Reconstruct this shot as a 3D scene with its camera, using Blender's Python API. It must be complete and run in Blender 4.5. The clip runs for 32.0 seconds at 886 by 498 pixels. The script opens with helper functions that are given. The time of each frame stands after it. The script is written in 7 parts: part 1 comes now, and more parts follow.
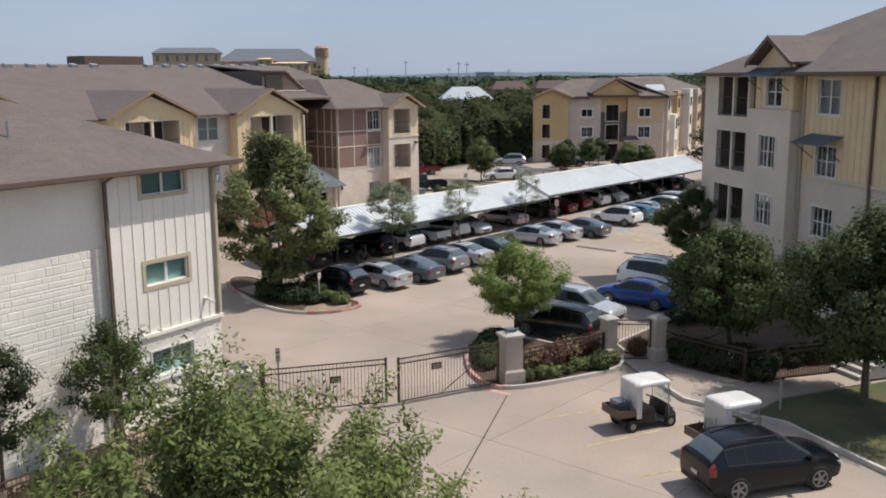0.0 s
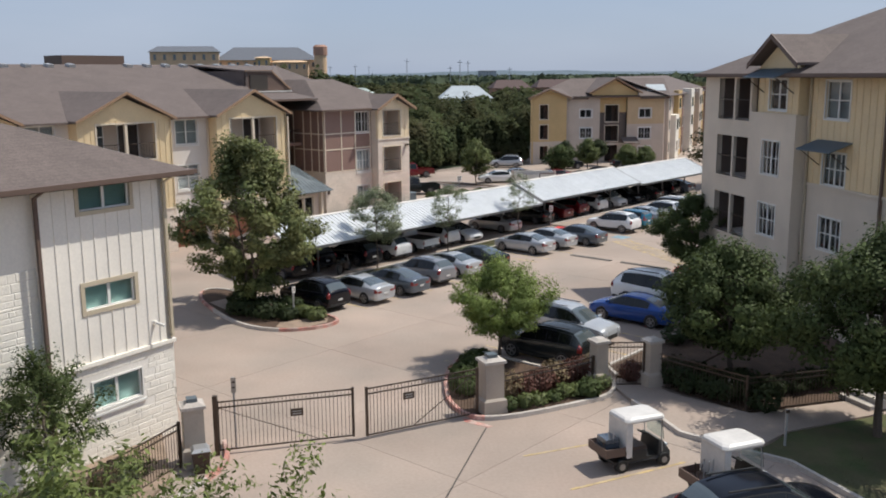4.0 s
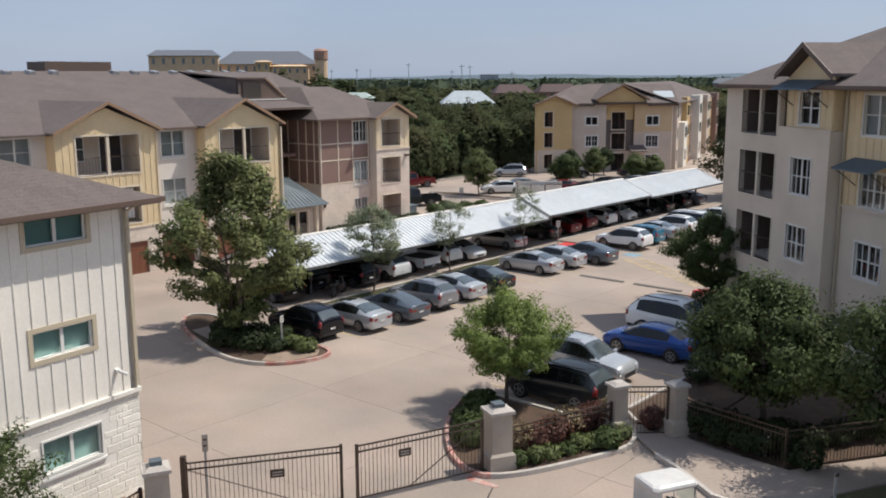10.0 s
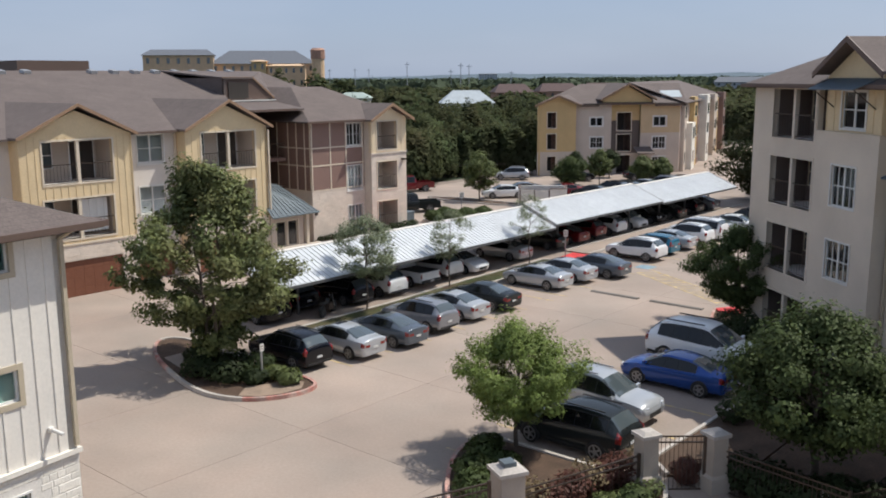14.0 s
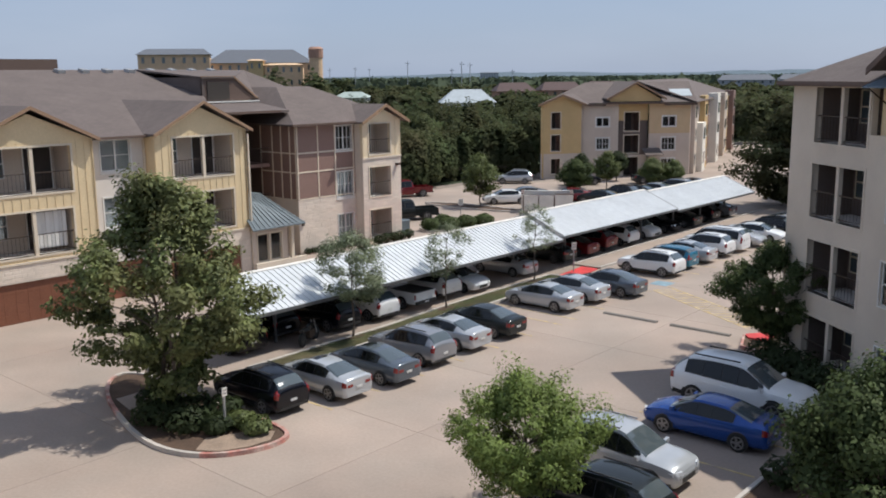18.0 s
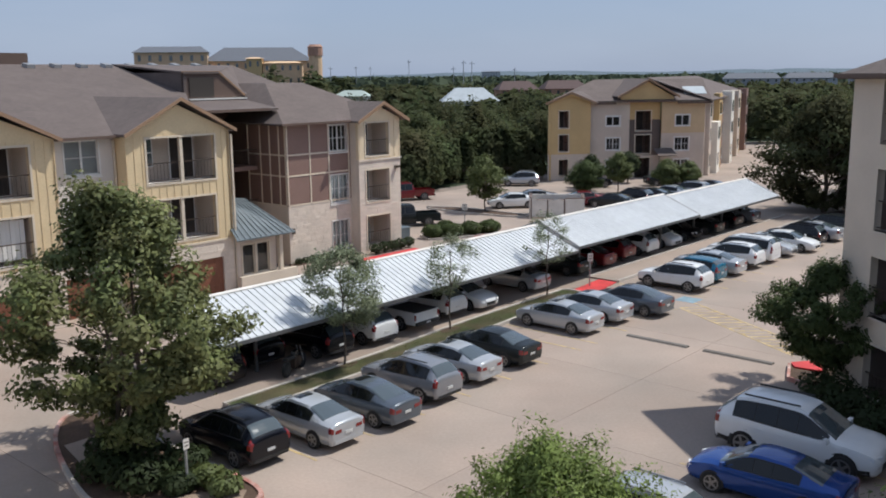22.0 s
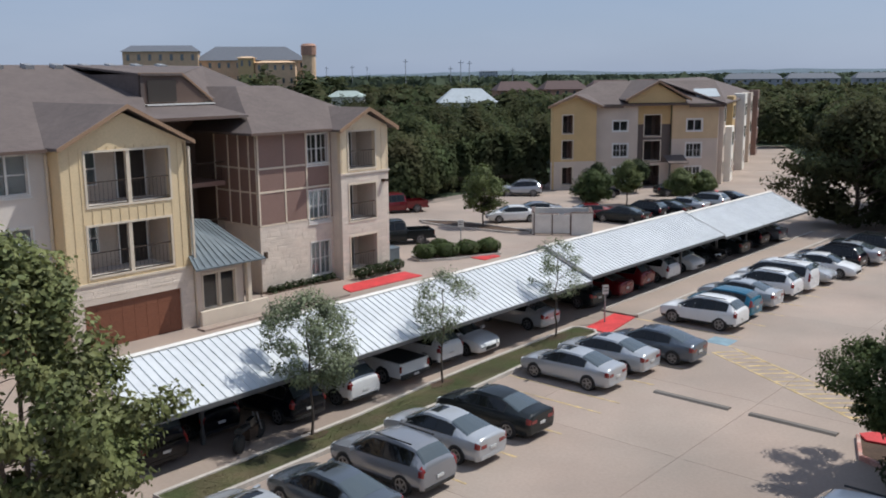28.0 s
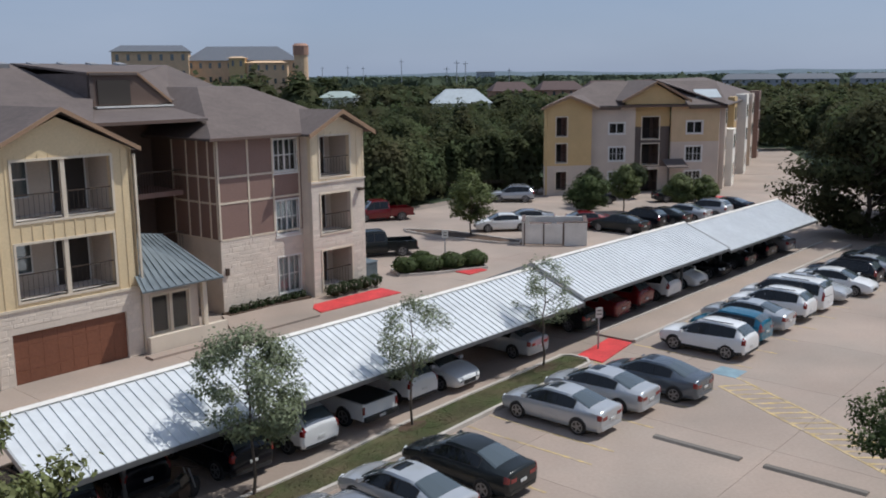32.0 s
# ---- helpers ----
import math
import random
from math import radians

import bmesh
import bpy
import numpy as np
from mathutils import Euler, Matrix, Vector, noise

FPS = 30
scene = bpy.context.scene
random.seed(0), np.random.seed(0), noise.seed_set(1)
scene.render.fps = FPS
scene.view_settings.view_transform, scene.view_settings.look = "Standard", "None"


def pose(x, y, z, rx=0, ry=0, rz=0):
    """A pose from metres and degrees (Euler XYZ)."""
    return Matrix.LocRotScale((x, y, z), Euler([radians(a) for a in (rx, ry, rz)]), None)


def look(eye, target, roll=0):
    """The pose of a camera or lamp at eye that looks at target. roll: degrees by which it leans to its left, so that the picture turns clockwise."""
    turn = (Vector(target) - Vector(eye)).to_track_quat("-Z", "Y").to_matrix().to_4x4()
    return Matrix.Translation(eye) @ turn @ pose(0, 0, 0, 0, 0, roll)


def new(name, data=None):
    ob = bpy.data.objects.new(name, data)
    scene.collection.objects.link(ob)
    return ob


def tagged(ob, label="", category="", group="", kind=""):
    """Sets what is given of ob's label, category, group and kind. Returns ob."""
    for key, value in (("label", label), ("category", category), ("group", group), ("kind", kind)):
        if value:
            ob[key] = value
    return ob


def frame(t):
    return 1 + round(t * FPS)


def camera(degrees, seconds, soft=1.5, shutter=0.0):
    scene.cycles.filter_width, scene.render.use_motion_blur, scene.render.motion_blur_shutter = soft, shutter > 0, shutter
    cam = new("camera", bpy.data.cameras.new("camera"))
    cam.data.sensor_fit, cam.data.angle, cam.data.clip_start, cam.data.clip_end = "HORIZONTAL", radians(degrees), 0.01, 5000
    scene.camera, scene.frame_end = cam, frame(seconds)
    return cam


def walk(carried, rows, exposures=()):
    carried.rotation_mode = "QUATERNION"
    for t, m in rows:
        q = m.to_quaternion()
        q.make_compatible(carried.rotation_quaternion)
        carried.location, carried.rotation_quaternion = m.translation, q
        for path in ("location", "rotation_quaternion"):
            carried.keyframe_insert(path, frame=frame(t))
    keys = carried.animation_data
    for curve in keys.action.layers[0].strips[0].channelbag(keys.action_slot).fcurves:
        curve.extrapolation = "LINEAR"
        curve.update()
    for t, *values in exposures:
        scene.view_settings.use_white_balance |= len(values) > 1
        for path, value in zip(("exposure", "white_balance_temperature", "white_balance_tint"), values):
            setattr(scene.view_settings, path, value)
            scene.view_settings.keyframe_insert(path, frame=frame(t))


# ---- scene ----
cam = camera(51.5, 32.0, 1.88)
PATH = [
    (0, (0.13, -4.914, 11.563), (0.135, -2.949, 11.192), -0.4),
    (0.5, (0.204, -4.474, 11.551), (0.208, -2.508, 11.18), -0.4),
    (1, (0.353, -3.926, 11.502), (0.356, -1.961, 11.132), -0.4),
    (1.5, (0.51, -3.435, 11.517), (0.513, -1.47, 11.145), -0.5),
    (2, (0.63, -3.089, 11.547), (0.633, -1.124, 11.174), -0.5),
    (2.5, (0.734, -2.783, 11.558), (0.737, -0.818, 11.186), -0.4),
    (3, (0.85, -2.555, 11.581), (0.851, -0.59, 11.207), -0.4),
    (3.5, (0.986, -2.262, 11.638), (0.986, -0.298, 11.264), -0.4),
    (5.5, (1.337, -1.384, 11.805), (1.335, 0.581, 11.431), -0.4),
    (6, (1.287, -1.126, 11.832), (1.285, 0.839, 11.46), -0.4),
    (6.5, (1.259, -0.818, 11.844), (1.256, 1.147, 11.472), -0.3),
    (7, (1.257, -0.508, 11.875), (1.254, 1.457, 11.504), -0.3),
    (7.5, (1.191, -0.179, 11.941), (1.188, 1.787, 11.57), -0.3),
    (8, (1.143, 0.205, 11.968), (1.139, 2.17, 11.598), -0.3),
    (8.5, (1.125, 0.55, 11.967), (1.121, 2.516, 11.598), -0.3),
    (9, (1.101, 0.839, 11.972), (1.097, 2.805, 11.604), -0.3),
    (9.5, (1.122, 1.279, 11.991), (1.119, 3.245, 11.623), -0.3),
    (10, (1.138, 1.648, 12.018), (1.134, 3.614, 11.651), -0.3),
    (10.5, (1.15, 2.242, 11.997), (1.146, 4.208, 11.631), -0.4),
    (11, (1.205, 2.876, 11.942), (1.201, 4.842, 11.576), -0.4),
    (11.5, (1.253, 3.439, 11.934), (1.25, 5.405, 11.569), -0.3),
    (12, (1.281, 3.885, 11.922), (1.279, 5.851, 11.555), -0.3),
    (12.5, (1.305, 4.424, 11.912), (1.302, 6.39, 11.546), -0.4),
    (13, (1.208, 5.048, 11.908), (1.206, 7.014, 11.542), -0.4),
    (13.5, (1.129, 5.647, 11.968), (1.128, 7.613, 11.6), -0.3),
    (14, (1.123, 6.109, 11.998), (1.121, 8.075, 11.63), -0.4),
    (14.5, (1.191, 6.662, 12.032), (1.188, 8.628, 11.663), -0.4),
    (16.5, (1.33, 9.623, 11.996), (1.327, 11.589, 11.628), -0.5),
    (17, (1.363, 10.358, 11.998), (1.359, 12.324, 11.629), -0.6),
    (17.5, (1.4, 10.986, 11.977), (1.395, 12.952, 11.609), -0.6),
    (18, (1.434, 11.439, 11.96), (1.428, 13.404, 11.59), -0.6),
    (18.5, (1.461, 11.85, 11.953), (1.455, 13.815, 11.582), -0.6),
    (19, (1.433, 12.255, 11.966), (1.428, 14.22, 11.594), -0.6),
    (19.5, (1.515, 12.874, 11.914), (1.508, 14.839, 11.545), -0.6),
    (20, (1.497, 13.571, 11.859), (1.489, 15.537, 11.49), -0.6),
    (20.5, (1.408, 14.322, 11.815), (1.4, 16.287, 11.445), -0.6),
    (21, (1.277, 15.176, 11.766), (1.271, 17.141, 11.394), -0.5),
    (21.5, (1.296, 15.958, 11.731), (1.289, 17.923, 11.358), -0.5),
    (22, (1.328, 16.595, 11.708), (1.319, 18.56, 11.336), -0.6),
    (22.5, (1.362, 17.12, 11.682), (1.353, 19.085, 11.309), -0.6),
    (23, (1.361, 17.708, 11.705), (1.353, 19.673, 11.331), -0.6),
    (23.5, (1.434, 18.257, 11.784), (1.425, 20.222, 11.409), -0.6),
    (24, (1.432, 18.708, 11.854), (1.424, 20.673, 11.479), -0.6),
    (24.5, (1.408, 19.18, 11.878), (1.401, 21.144, 11.504), -0.5),
    (26.5, (1.505, 21.723, 11.863), (1.498, 23.688, 11.491), -0.5),
    (27, (1.491, 22.421, 11.846), (1.487, 24.386, 11.474), -0.5),
    (27.5, (1.553, 23.084, 11.866), (1.548, 25.049, 11.494), -0.5),
    (28, (1.555, 23.679, 11.877), (1.552, 25.644, 11.504), -0.5),
    (28.5, (1.653, 24.32, 11.858), (1.652, 26.285, 11.486), -0.5),
    (29, (1.783, 24.988, 11.856), (1.783, 26.953, 11.484), -0.5),
    (29.5, (1.908, 25.662, 11.854), (1.91, 27.627, 11.483), -0.4),
    (30, (2.05, 26.3, 11.869), (2.053, 28.266, 11.497), -0.5),
    (30.5, (2.181, 26.875, 11.862), (2.184, 28.84, 11.49), -0.5),
    (31, (2.307, 27.361, 11.871), (2.31, 29.326, 11.498), -0.5),
    (31.5, (2.425, 27.985, 11.86), (2.428, 29.951, 11.492), -0.5),
    (32, (2.511, 28.172, 11.817), (2.513, 30.137, 11.445), -0.5),
]
walk(cam, [(t, look(eye, target, roll)) for t, eye, target, roll in PATH],
     exposures=[(0, 0.04, 6420, 10), (9, 0.03, 6400, 10), (17, 0.02, 6280, 10), (20, -0.02, 6200, 10), (23, -0.1, 6120, 10), (27, -0.14, 6080, 10), (30, -0.22, 6030, 10), (32, -0.3, 6000, 10)])

# ---- light ----
SUN_TO = Vector((0.505, 0.168, 0.847)).normalized()
world = bpy.data.worlds.new("world")
scene.world = world
world.use_nodes = True
wn = world.node_tree
wn.nodes.clear()
sky = wn.nodes.new("ShaderNodeTexSky")
sky.sky_type = "NISHITA"
sky.sun_disc = False
sky.sun_elevation = math.asin(SUN_TO.z)
sky.sun_rotation = math.atan2(SUN_TO.x, SUN_TO.y)
sky.air_density, sky.dust_density, sky.ozone_density = 1.0, 0.8, 1.5
bg = wn.nodes.new("ShaderNodeBackground")
bg.inputs["Strength"].default_value = 1.0
wo = wn.nodes.new("ShaderNodeOutputWorld")
gain = wn.nodes.new("ShaderNodeMix")
gain.data_type, gain.blend_type = "RGBA", "MULTIPLY"
gain.inputs["Factor"].default_value = 1.0
gain.inputs["B"].default_value = (0.12, 0.12, 0.12, 1)
haze = wn.nodes.new("ShaderNodeMix")
haze.data_type = "RGBA"
haze.inputs["Factor"].default_value = 0.8
haze.inputs["B"].default_value = (0.35, 0.425, 0.58, 1)
veil = wn.nodes.new("ShaderNodeMix")
veil.data_type = "RGBA"
veil.inputs["B"].default_value = (0.5, 0.56, 0.67, 1)
where = wn.nodes.new("ShaderNodeTexCoord")
flatten = wn.nodes.new("ShaderNodeMapping")
flatten.inputs["Scale"].default_value = (1.0, 1.0, 4.0)
cloud = wn.nodes.new("ShaderNodeTexNoise")
cloud.inputs["Scale"].default_value, cloud.inputs["Detail"].default_value = 2.6, 6.0
thin = wn.nodes.new("ShaderNodeMapRange")
thin.inputs["From Min"].default_value, thin.inputs["From Max"].default_value = 0.42, 0.72
thin.inputs["To Max"].default_value = 0.4
wn.links.new(where.outputs["Generated"], flatten.inputs["Vector"])
wn.links.new(flatten.outputs["Vector"], cloud.inputs["Vector"])
wn.links.new(cloud.outputs["Fac"], thin.inputs["Value"])
wn.links.new(thin.outputs[0], veil.inputs["Factor"])
wn.links.new(haze.outputs["Result"], veil.inputs["A"])
wn.links.new(sky.outputs[0], gain.inputs["A"])
wn.links.new(gain.outputs["Result"], haze.inputs["A"])
wn.links.new(veil.outputs["Result"], bg.inputs[0])
wn.links.new(bg.outputs[0], wo.inputs[0])
sun_lamp = bpy.data.lights.new("sun", "SUN")
sun_lamp.energy, sun_lamp.angle, sun_lamp.color = 4.4, radians(0.6), (1.0, 0.95, 0.86)
sun = new("sun", sun_lamp)
sun.matrix_world = look(SUN_TO * 80, (0, 0, 0))
scene.view_settings.exposure = 0.0


# ---- materials ----
def mat(name, color, rough=0.7, metal=0.0, grain=30.0, vary=0.12, stain=0.0, stain_scale=0.25, bump=0.15,
        rand=0.0, island=0.0, coat=0.0, second=None, courses=None, transmission=0.0, spec=0.5, leaf=0.0):
    m = bpy.data.materials.new(name)
    m.use_nodes = True
    t = m.node_tree
    t.nodes.clear()
    N, L = t.nodes.new, t.links.new
    out, p = N("ShaderNodeOutputMaterial"), N("ShaderNodeBsdfPrincipled")
    L(p.outputs[0], out.inputs[0])
    p.inputs["Roughness"].default_value, p.inputs["Metallic"].default_value = rough, metal
    p.inputs["Coat Weight"].default_value, p.inputs["Coat Roughness"].default_value = coat, 0.05
    p.inputs["Transmission Weight"].default_value = transmission
    p.inputs["Specular IOR Level"].default_value = spec
    geo = N("ShaderNodeNewGeometry")
    pos = geo.outputs["Position"]

    def noisy(scale, detail=4.0):
        n = N("ShaderNodeTexNoise")
        n.inputs["Scale"].default_value, n.inputs["Detail"].default_value = scale, detail
        L(pos, n.inputs["Vector"])
        return n.outputs["Fac"]

    def ramp(fac, lo, hi):
        r = N("ShaderNodeMapRange")
        r.inputs["From Min"].default_value, r.inputs["From Max"].default_value = 0.3, 0.7
        r.inputs["To Min"].default_value, r.inputs["To Max"].default_value = lo, hi
        L(fac, r.inputs["Value"])
        return r.outputs[0]

    def times(a, b):
        n = N("ShaderNodeMath")
        n.operation = "MULTIPLY"
        L(a, n.inputs[0])
        L(b, n.inputs[1])
        return n.outputs[0]

    fine = noisy(grain)
    gain = ramp(fine, 1 - vary, 1 + vary)
    if stain:
        gain = times(gain, ramp(noisy(stain_scale, 6.0), 1 - stain, 1 + stain * 0.5))
    if rand:
        oi = N("ShaderNodeObjectInfo")
        r = N("ShaderNodeMapRange")
        r.inputs["To Min"].default_value, r.inputs["To Max"].default_value = 1 - rand, 1 + rand
        L(oi.outputs["Random"], r.inputs["Value"])
        gain = times(gain, r.outputs[0])
    if island:
        r = N("ShaderNodeMapRange")
        r.inputs["To Min"].default_value, r.inputs["To Max"].default_value = 1 - island, 1 + island
        L(geo.outputs["Random Per Island"], r.inputs["Value"])
        gain = times(gain, r.outputs[0])
    height = fine
    if courses:
        step, depth = courses
        sep = N("ShaderNodeSeparateXYZ")
        L(pos, sep.inputs[0])
        w = N("ShaderNodeMath")
        w.operation = "MULTIPLY"
        w.inputs[1].default_value = 1.0 / step
        L(sep.outputs["Z"], w.inputs[0])
        fr = N("ShaderNodeMath")
        fr.operation = "FRACT"
        L(w.outputs[0], fr.inputs[0])
        r = N("ShaderNodeMapRange")
        r.inputs["From Max"].default_value = 0.25
        r.inputs["To Min"].default_value = 1 - depth
        L(fr.outputs[0], r.inputs["Value"])
        gain = times(gain, r.outputs[0])
        vor = N("ShaderNodeTexVoronoi")
        vor.inputs["Scale"].default_value = 3.5
        L(pos, vor.inputs["Vector"])
        sc = N("ShaderNodeSeparateColor")
        L(vor.outputs["Color"], sc.inputs[0])
        gain = times(gain, ramp(sc.outputs[0], 0.95, 1.05))
    mix = N("ShaderNodeMix")
    mix.data_type, mix.blend_type = "RGBA", "MULTIPLY"
    mix.inputs["Factor"].default_value = 1.0
    base = N("ShaderNodeRGB")
    base.outputs[0].default_value = (*color, 1)
    col = base.outputs[0]
    if second:
        m2 = N("ShaderNodeMix")
        m2.data_type = "RGBA"
        m2.inputs["B"].default_value = (*second, 1)
        L(col, m2.inputs["A"])
        L(ramp(noisy(stain_scale * 1.7 + 0.01, 5.0), 0.0, 1.0), m2.inputs["Factor"])
        col = m2.outputs["Result"]
    L(col, mix.inputs["A"])
    comb = N("ShaderNodeCombineColor")
    for k in range(3):
        L(gain, comb.inputs[k])
    L(comb.outputs[0], mix.inputs["B"])
    L(mix.outputs["Result"], p.inputs["Base Color"])
    if bump:
        b = N("ShaderNodeBump")
        b.inputs["Strength"].default_value, b.inputs["Distance"].default_value = bump, 0.02
        L(height, b.inputs["Height"])
        L(b.outputs[0], p.inputs["Normal"])
    if leaf:
        tr, mx = N("ShaderNodeBsdfTranslucent"), N("ShaderNodeMixShader")
        mx.inputs[0].default_value = leaf
        L(mix.outputs["Result"], tr.inputs["Color"])
        L(p.outputs[0], mx.inputs[1])
        L(tr.outputs[0], mx.inputs[2])
        L(mx.outputs[0], out.inputs[0])
    return m


M = {}
M["concrete"] = mat("concrete", (0.378, 0.292, 0.237), 0.85, grain=9, vary=0.06, stain=0.2, stain_scale=0.16, rand=0.035, second=(0.326, 0.268, 0.222))
M["tar"] = mat("tar", (0.09, 0.075, 0.065), 0.95, stain=0.4, stain_scale=0.8)
M["joint"] = mat("joint", (0.27, 0.22, 0.185), 0.95, stain=0.3)
M["kerb"] = mat("kerb", (0.5, 0.45, 0.4), 0.85, grain=12, stain=0.2, stain_scale=0.8)
M["red_paint"] = mat("red_paint", (0.62, 0.05, 0.05), 0.7, grain=14, vary=0.15, stain=0.25, stain_scale=1.2)
M["worn_red"] = mat("worn_red", (0.5, 0.17, 0.13), 0.8, grain=14, vary=0.2, stain=0.4, stain_scale=1.5, second=(0.5, 0.4, 0.34))
M["yellow_paint"] = mat("yellow_paint", (0.56, 0.4, 0.15), 0.75, grain=20, vary=0.2, stain=0.35, stain_scale=1.6, second=(0.4, 0.32, 0.24))
M["blue_paint"] = mat("blue_paint", (0.22, 0.32, 0.37), 0.75, grain=20, stain=0.3, stain_scale=1.6)
M["soil_pale"] = mat("soil_pale", (0.3, 0.22, 0.16), 0.95, grain=25, vary=0.2, stain=0.3, stain_scale=1.5, bump=0.5)
M["soil"] = mat("soil", (0.09, 0.055, 0.035), 0.95, grain=25, vary=0.35, stain=0.3, stain_scale=1.5, bump=0.6)
M["lawn"] = mat("lawn", (0.07, 0.092, 0.028), 0.95, grain=22, vary=0.2, stain=0.35, stain_scale=0.5, bump=0.7, second=(0.12, 0.095, 0.05))
M["scrub"] = mat("scrub", (0.035, 0.055, 0.022), 0.95, grain=0.9, vary=0.5, stain=0.4, stain_scale=0.03, bump=0.5)
M["limestone"] = mat("limestone", (0.82, 0.77, 0.68), 0.9, grain=14, vary=0.06, stain=0.08, stain_scale=1.1, rand=0.05, bump=0.4)
M["stone_tan"] = mat("stone_tan", (0.7, 0.6, 0.5), 0.9, grain=14, vary=0.06, stain=0.1, stain_scale=0.9, rand=0.045, bump=0.3)
M["mortar_tan"] = mat("mortar_tan", (0.67, 0.575, 0.48), 0.9, grain=30, stain=0.12)
M["mortar"] = mat("mortar", (0.79, 0.745, 0.675), 0.9, grain=30, stain=0.15)
M["siding_cream"] = mat("siding_cream", (0.8, 0.75, 0.67), 0.65, grain=12, vary=0.04, stain=0.06, stain_scale=0.7)
M["siding_yellow"] = mat("siding_yellow", (0.72, 0.56, 0.335), 0.65, grain=12, vary=0.05, stain=0.07, stain_scale=0.7)
M["siding_pale"] = mat("siding_pale", (0.76, 0.62, 0.42), 0.65, grain=12, vary=0.05, stain=0.07, stain_scale=0.7)
M["siding_brown"] = mat("siding_brown", (0.25, 0.155, 0.125), 0.65, grain=12, vary=0.05, stain=0.08, stain_scale=0.7)
M["trim_cream"] = mat("trim_cream", (0.68, 0.58, 0.45), 0.6, grain=18, vary=0.05, stain=0.06)
M["trim_tan"] = mat("trim_tan", (0.52, 0.44, 0.32), 0.6, grain=18, vary=0.05, stain=0.06)
M["window_white"] = mat("window_white", (0.72, 0.7, 0.66), 0.45, vary=0.03, bump=0.03)
M["stucco"] = mat("stucco", (0.68, 0.62, 0.56), 0.9, grain=35, vary=0.06, stain=0.08, stain_scale=0.5, bump=0.4)
M["stucco_grey"] = mat("stucco_grey", (0.66, 0.565, 0.455), 0.9, grain=35, vary=0.06, stain=0.1, stain_scale=0.5, bump=0.4)
M["bay_brown"] = mat("bay_brown", (0.13, 0.1, 0.085), 0.7, grain=12, vary=0.06, stain=0.1, stain_scale=0.7)
M["siding_tan"] = mat("siding_tan", (0.6, 0.44, 0.26), 0.7, grain=12, vary=0.05, stain=0.08, stain_scale=0.7)
M["stucco_tan"] = mat("stucco_tan", (0.61, 0.51, 0.42), 0.9, grain=35, vary=0.06, stain=0.1, stain_scale=0.5, bump=0.4)
M["siding_ochre"] = mat("siding_ochre", (0.6, 0.42, 0.2), 0.7, grain=12, vary=0.05, stain=0.08, stain_scale=0.7)
# glass tint is lifted: sky reflection and lit interiors are put into it
M["car_glass"] = mat("car_glass", (0.07, 0.088, 0.094), 0.05, vary=0.0, bump=0.0, coat=0.8, spec=0.8)
M["side_glass"] = mat("side_glass", (0.008, 0.009, 0.01), 0.06, vary=0.0, bump=0.0)
M["balcony_wall"] = mat("balcony_wall", (0.56, 0.47, 0.38), 0.8, grain=12, vary=0.05, stain=0.08)
M["glass"] = mat("glass", (0.7, 0.83, 0.82), 0.03, vary=0.0, bump=0.0, transmission=1.0)
M["glass_clear"] = mat("glass_clear", (0.86, 0.9, 0.9), 0.03, vary=0.0, bump=0.0, transmission=1.0)
M["blind_grey"] = mat("blind_grey", (0.4, 0.41, 0.4), 0.6, grain=6, vary=0.1, bump=0.0)
M["blind"] = mat("blind", (0.35, 0.46, 0.44), 0.6, grain=6, vary=0.1, bump=0.0)
# near-black for unlit rooms: indoor shade is put into the colour
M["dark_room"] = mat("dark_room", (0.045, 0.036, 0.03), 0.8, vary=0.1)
M["shingle"] = mat("shingle", (0.138, 0.108, 0.096), 0.9, grain=16, vary=0.18, stain=0.12, stain_scale=0.5, courses=(0.075, 0.16), bump=0.4)
M["fascia"] = mat("fascia", (0.13, 0.085, 0.065), 0.6, stain=0.1)
M["fascia_wood"] = mat("fascia_wood", (0.32, 0.2, 0.12), 0.6, stain=0.1)
M["metal_roof"] = mat("metal_roof", (0.62, 0.635, 0.64), 0.45, metal=0.2, grain=3, vary=0.05, stain=0.07, stain_scale=0.6, bump=0.04, island=0.04)
# dark metal; the shade below the carport roof is put into this colour
M["deck_under_shade"] = mat("deck_under_shade", (0.13, 0.13, 0.13), 0.6, metal=0.3, grain=5, vary=0.08, stain=0.15, bump=0.05)
M["galv_roof"] = mat("galv_roof", (0.12, 0.145, 0.16), 0.5, metal=0.2, grain=3, vary=0.07, stain=0.12, stain_scale=1.2, bump=0.04)
M["awning"] = mat("awning", (0.135, 0.17, 0.2), 0.5, metal=0.3, vary=0.06)
M["cart_white"] = mat("cart_white", (0.62, 0.59, 0.55), 0.45, grain=9, vary=0.05, stain=0.12, stain_scale=1.5, bump=0.03)
M["bump_grey"] = mat("bump_grey", (0.17, 0.15, 0.13), 0.9, grain=30, vary=0.15, stain=0.2)
M["steel_dark"] = mat("steel_dark", (0.075, 0.052, 0.038), 0.5, metal=0.4, vary=0.1, bump=0.03)
M["steel_grey"] = mat("steel_grey", (0.4, 0.4, 0.4), 0.5, metal=0.6, vary=0.05)
M["garage"] = mat("garage", (0.2, 0.075, 0.04), 0.55, grain=10, vary=0.1, stain=0.1)
M["pillar_stucco"] = mat("pillar_stucco", (0.41, 0.35, 0.29), 0.9, grain=40, vary=0.08, stain=0.12, stain_scale=1.0)
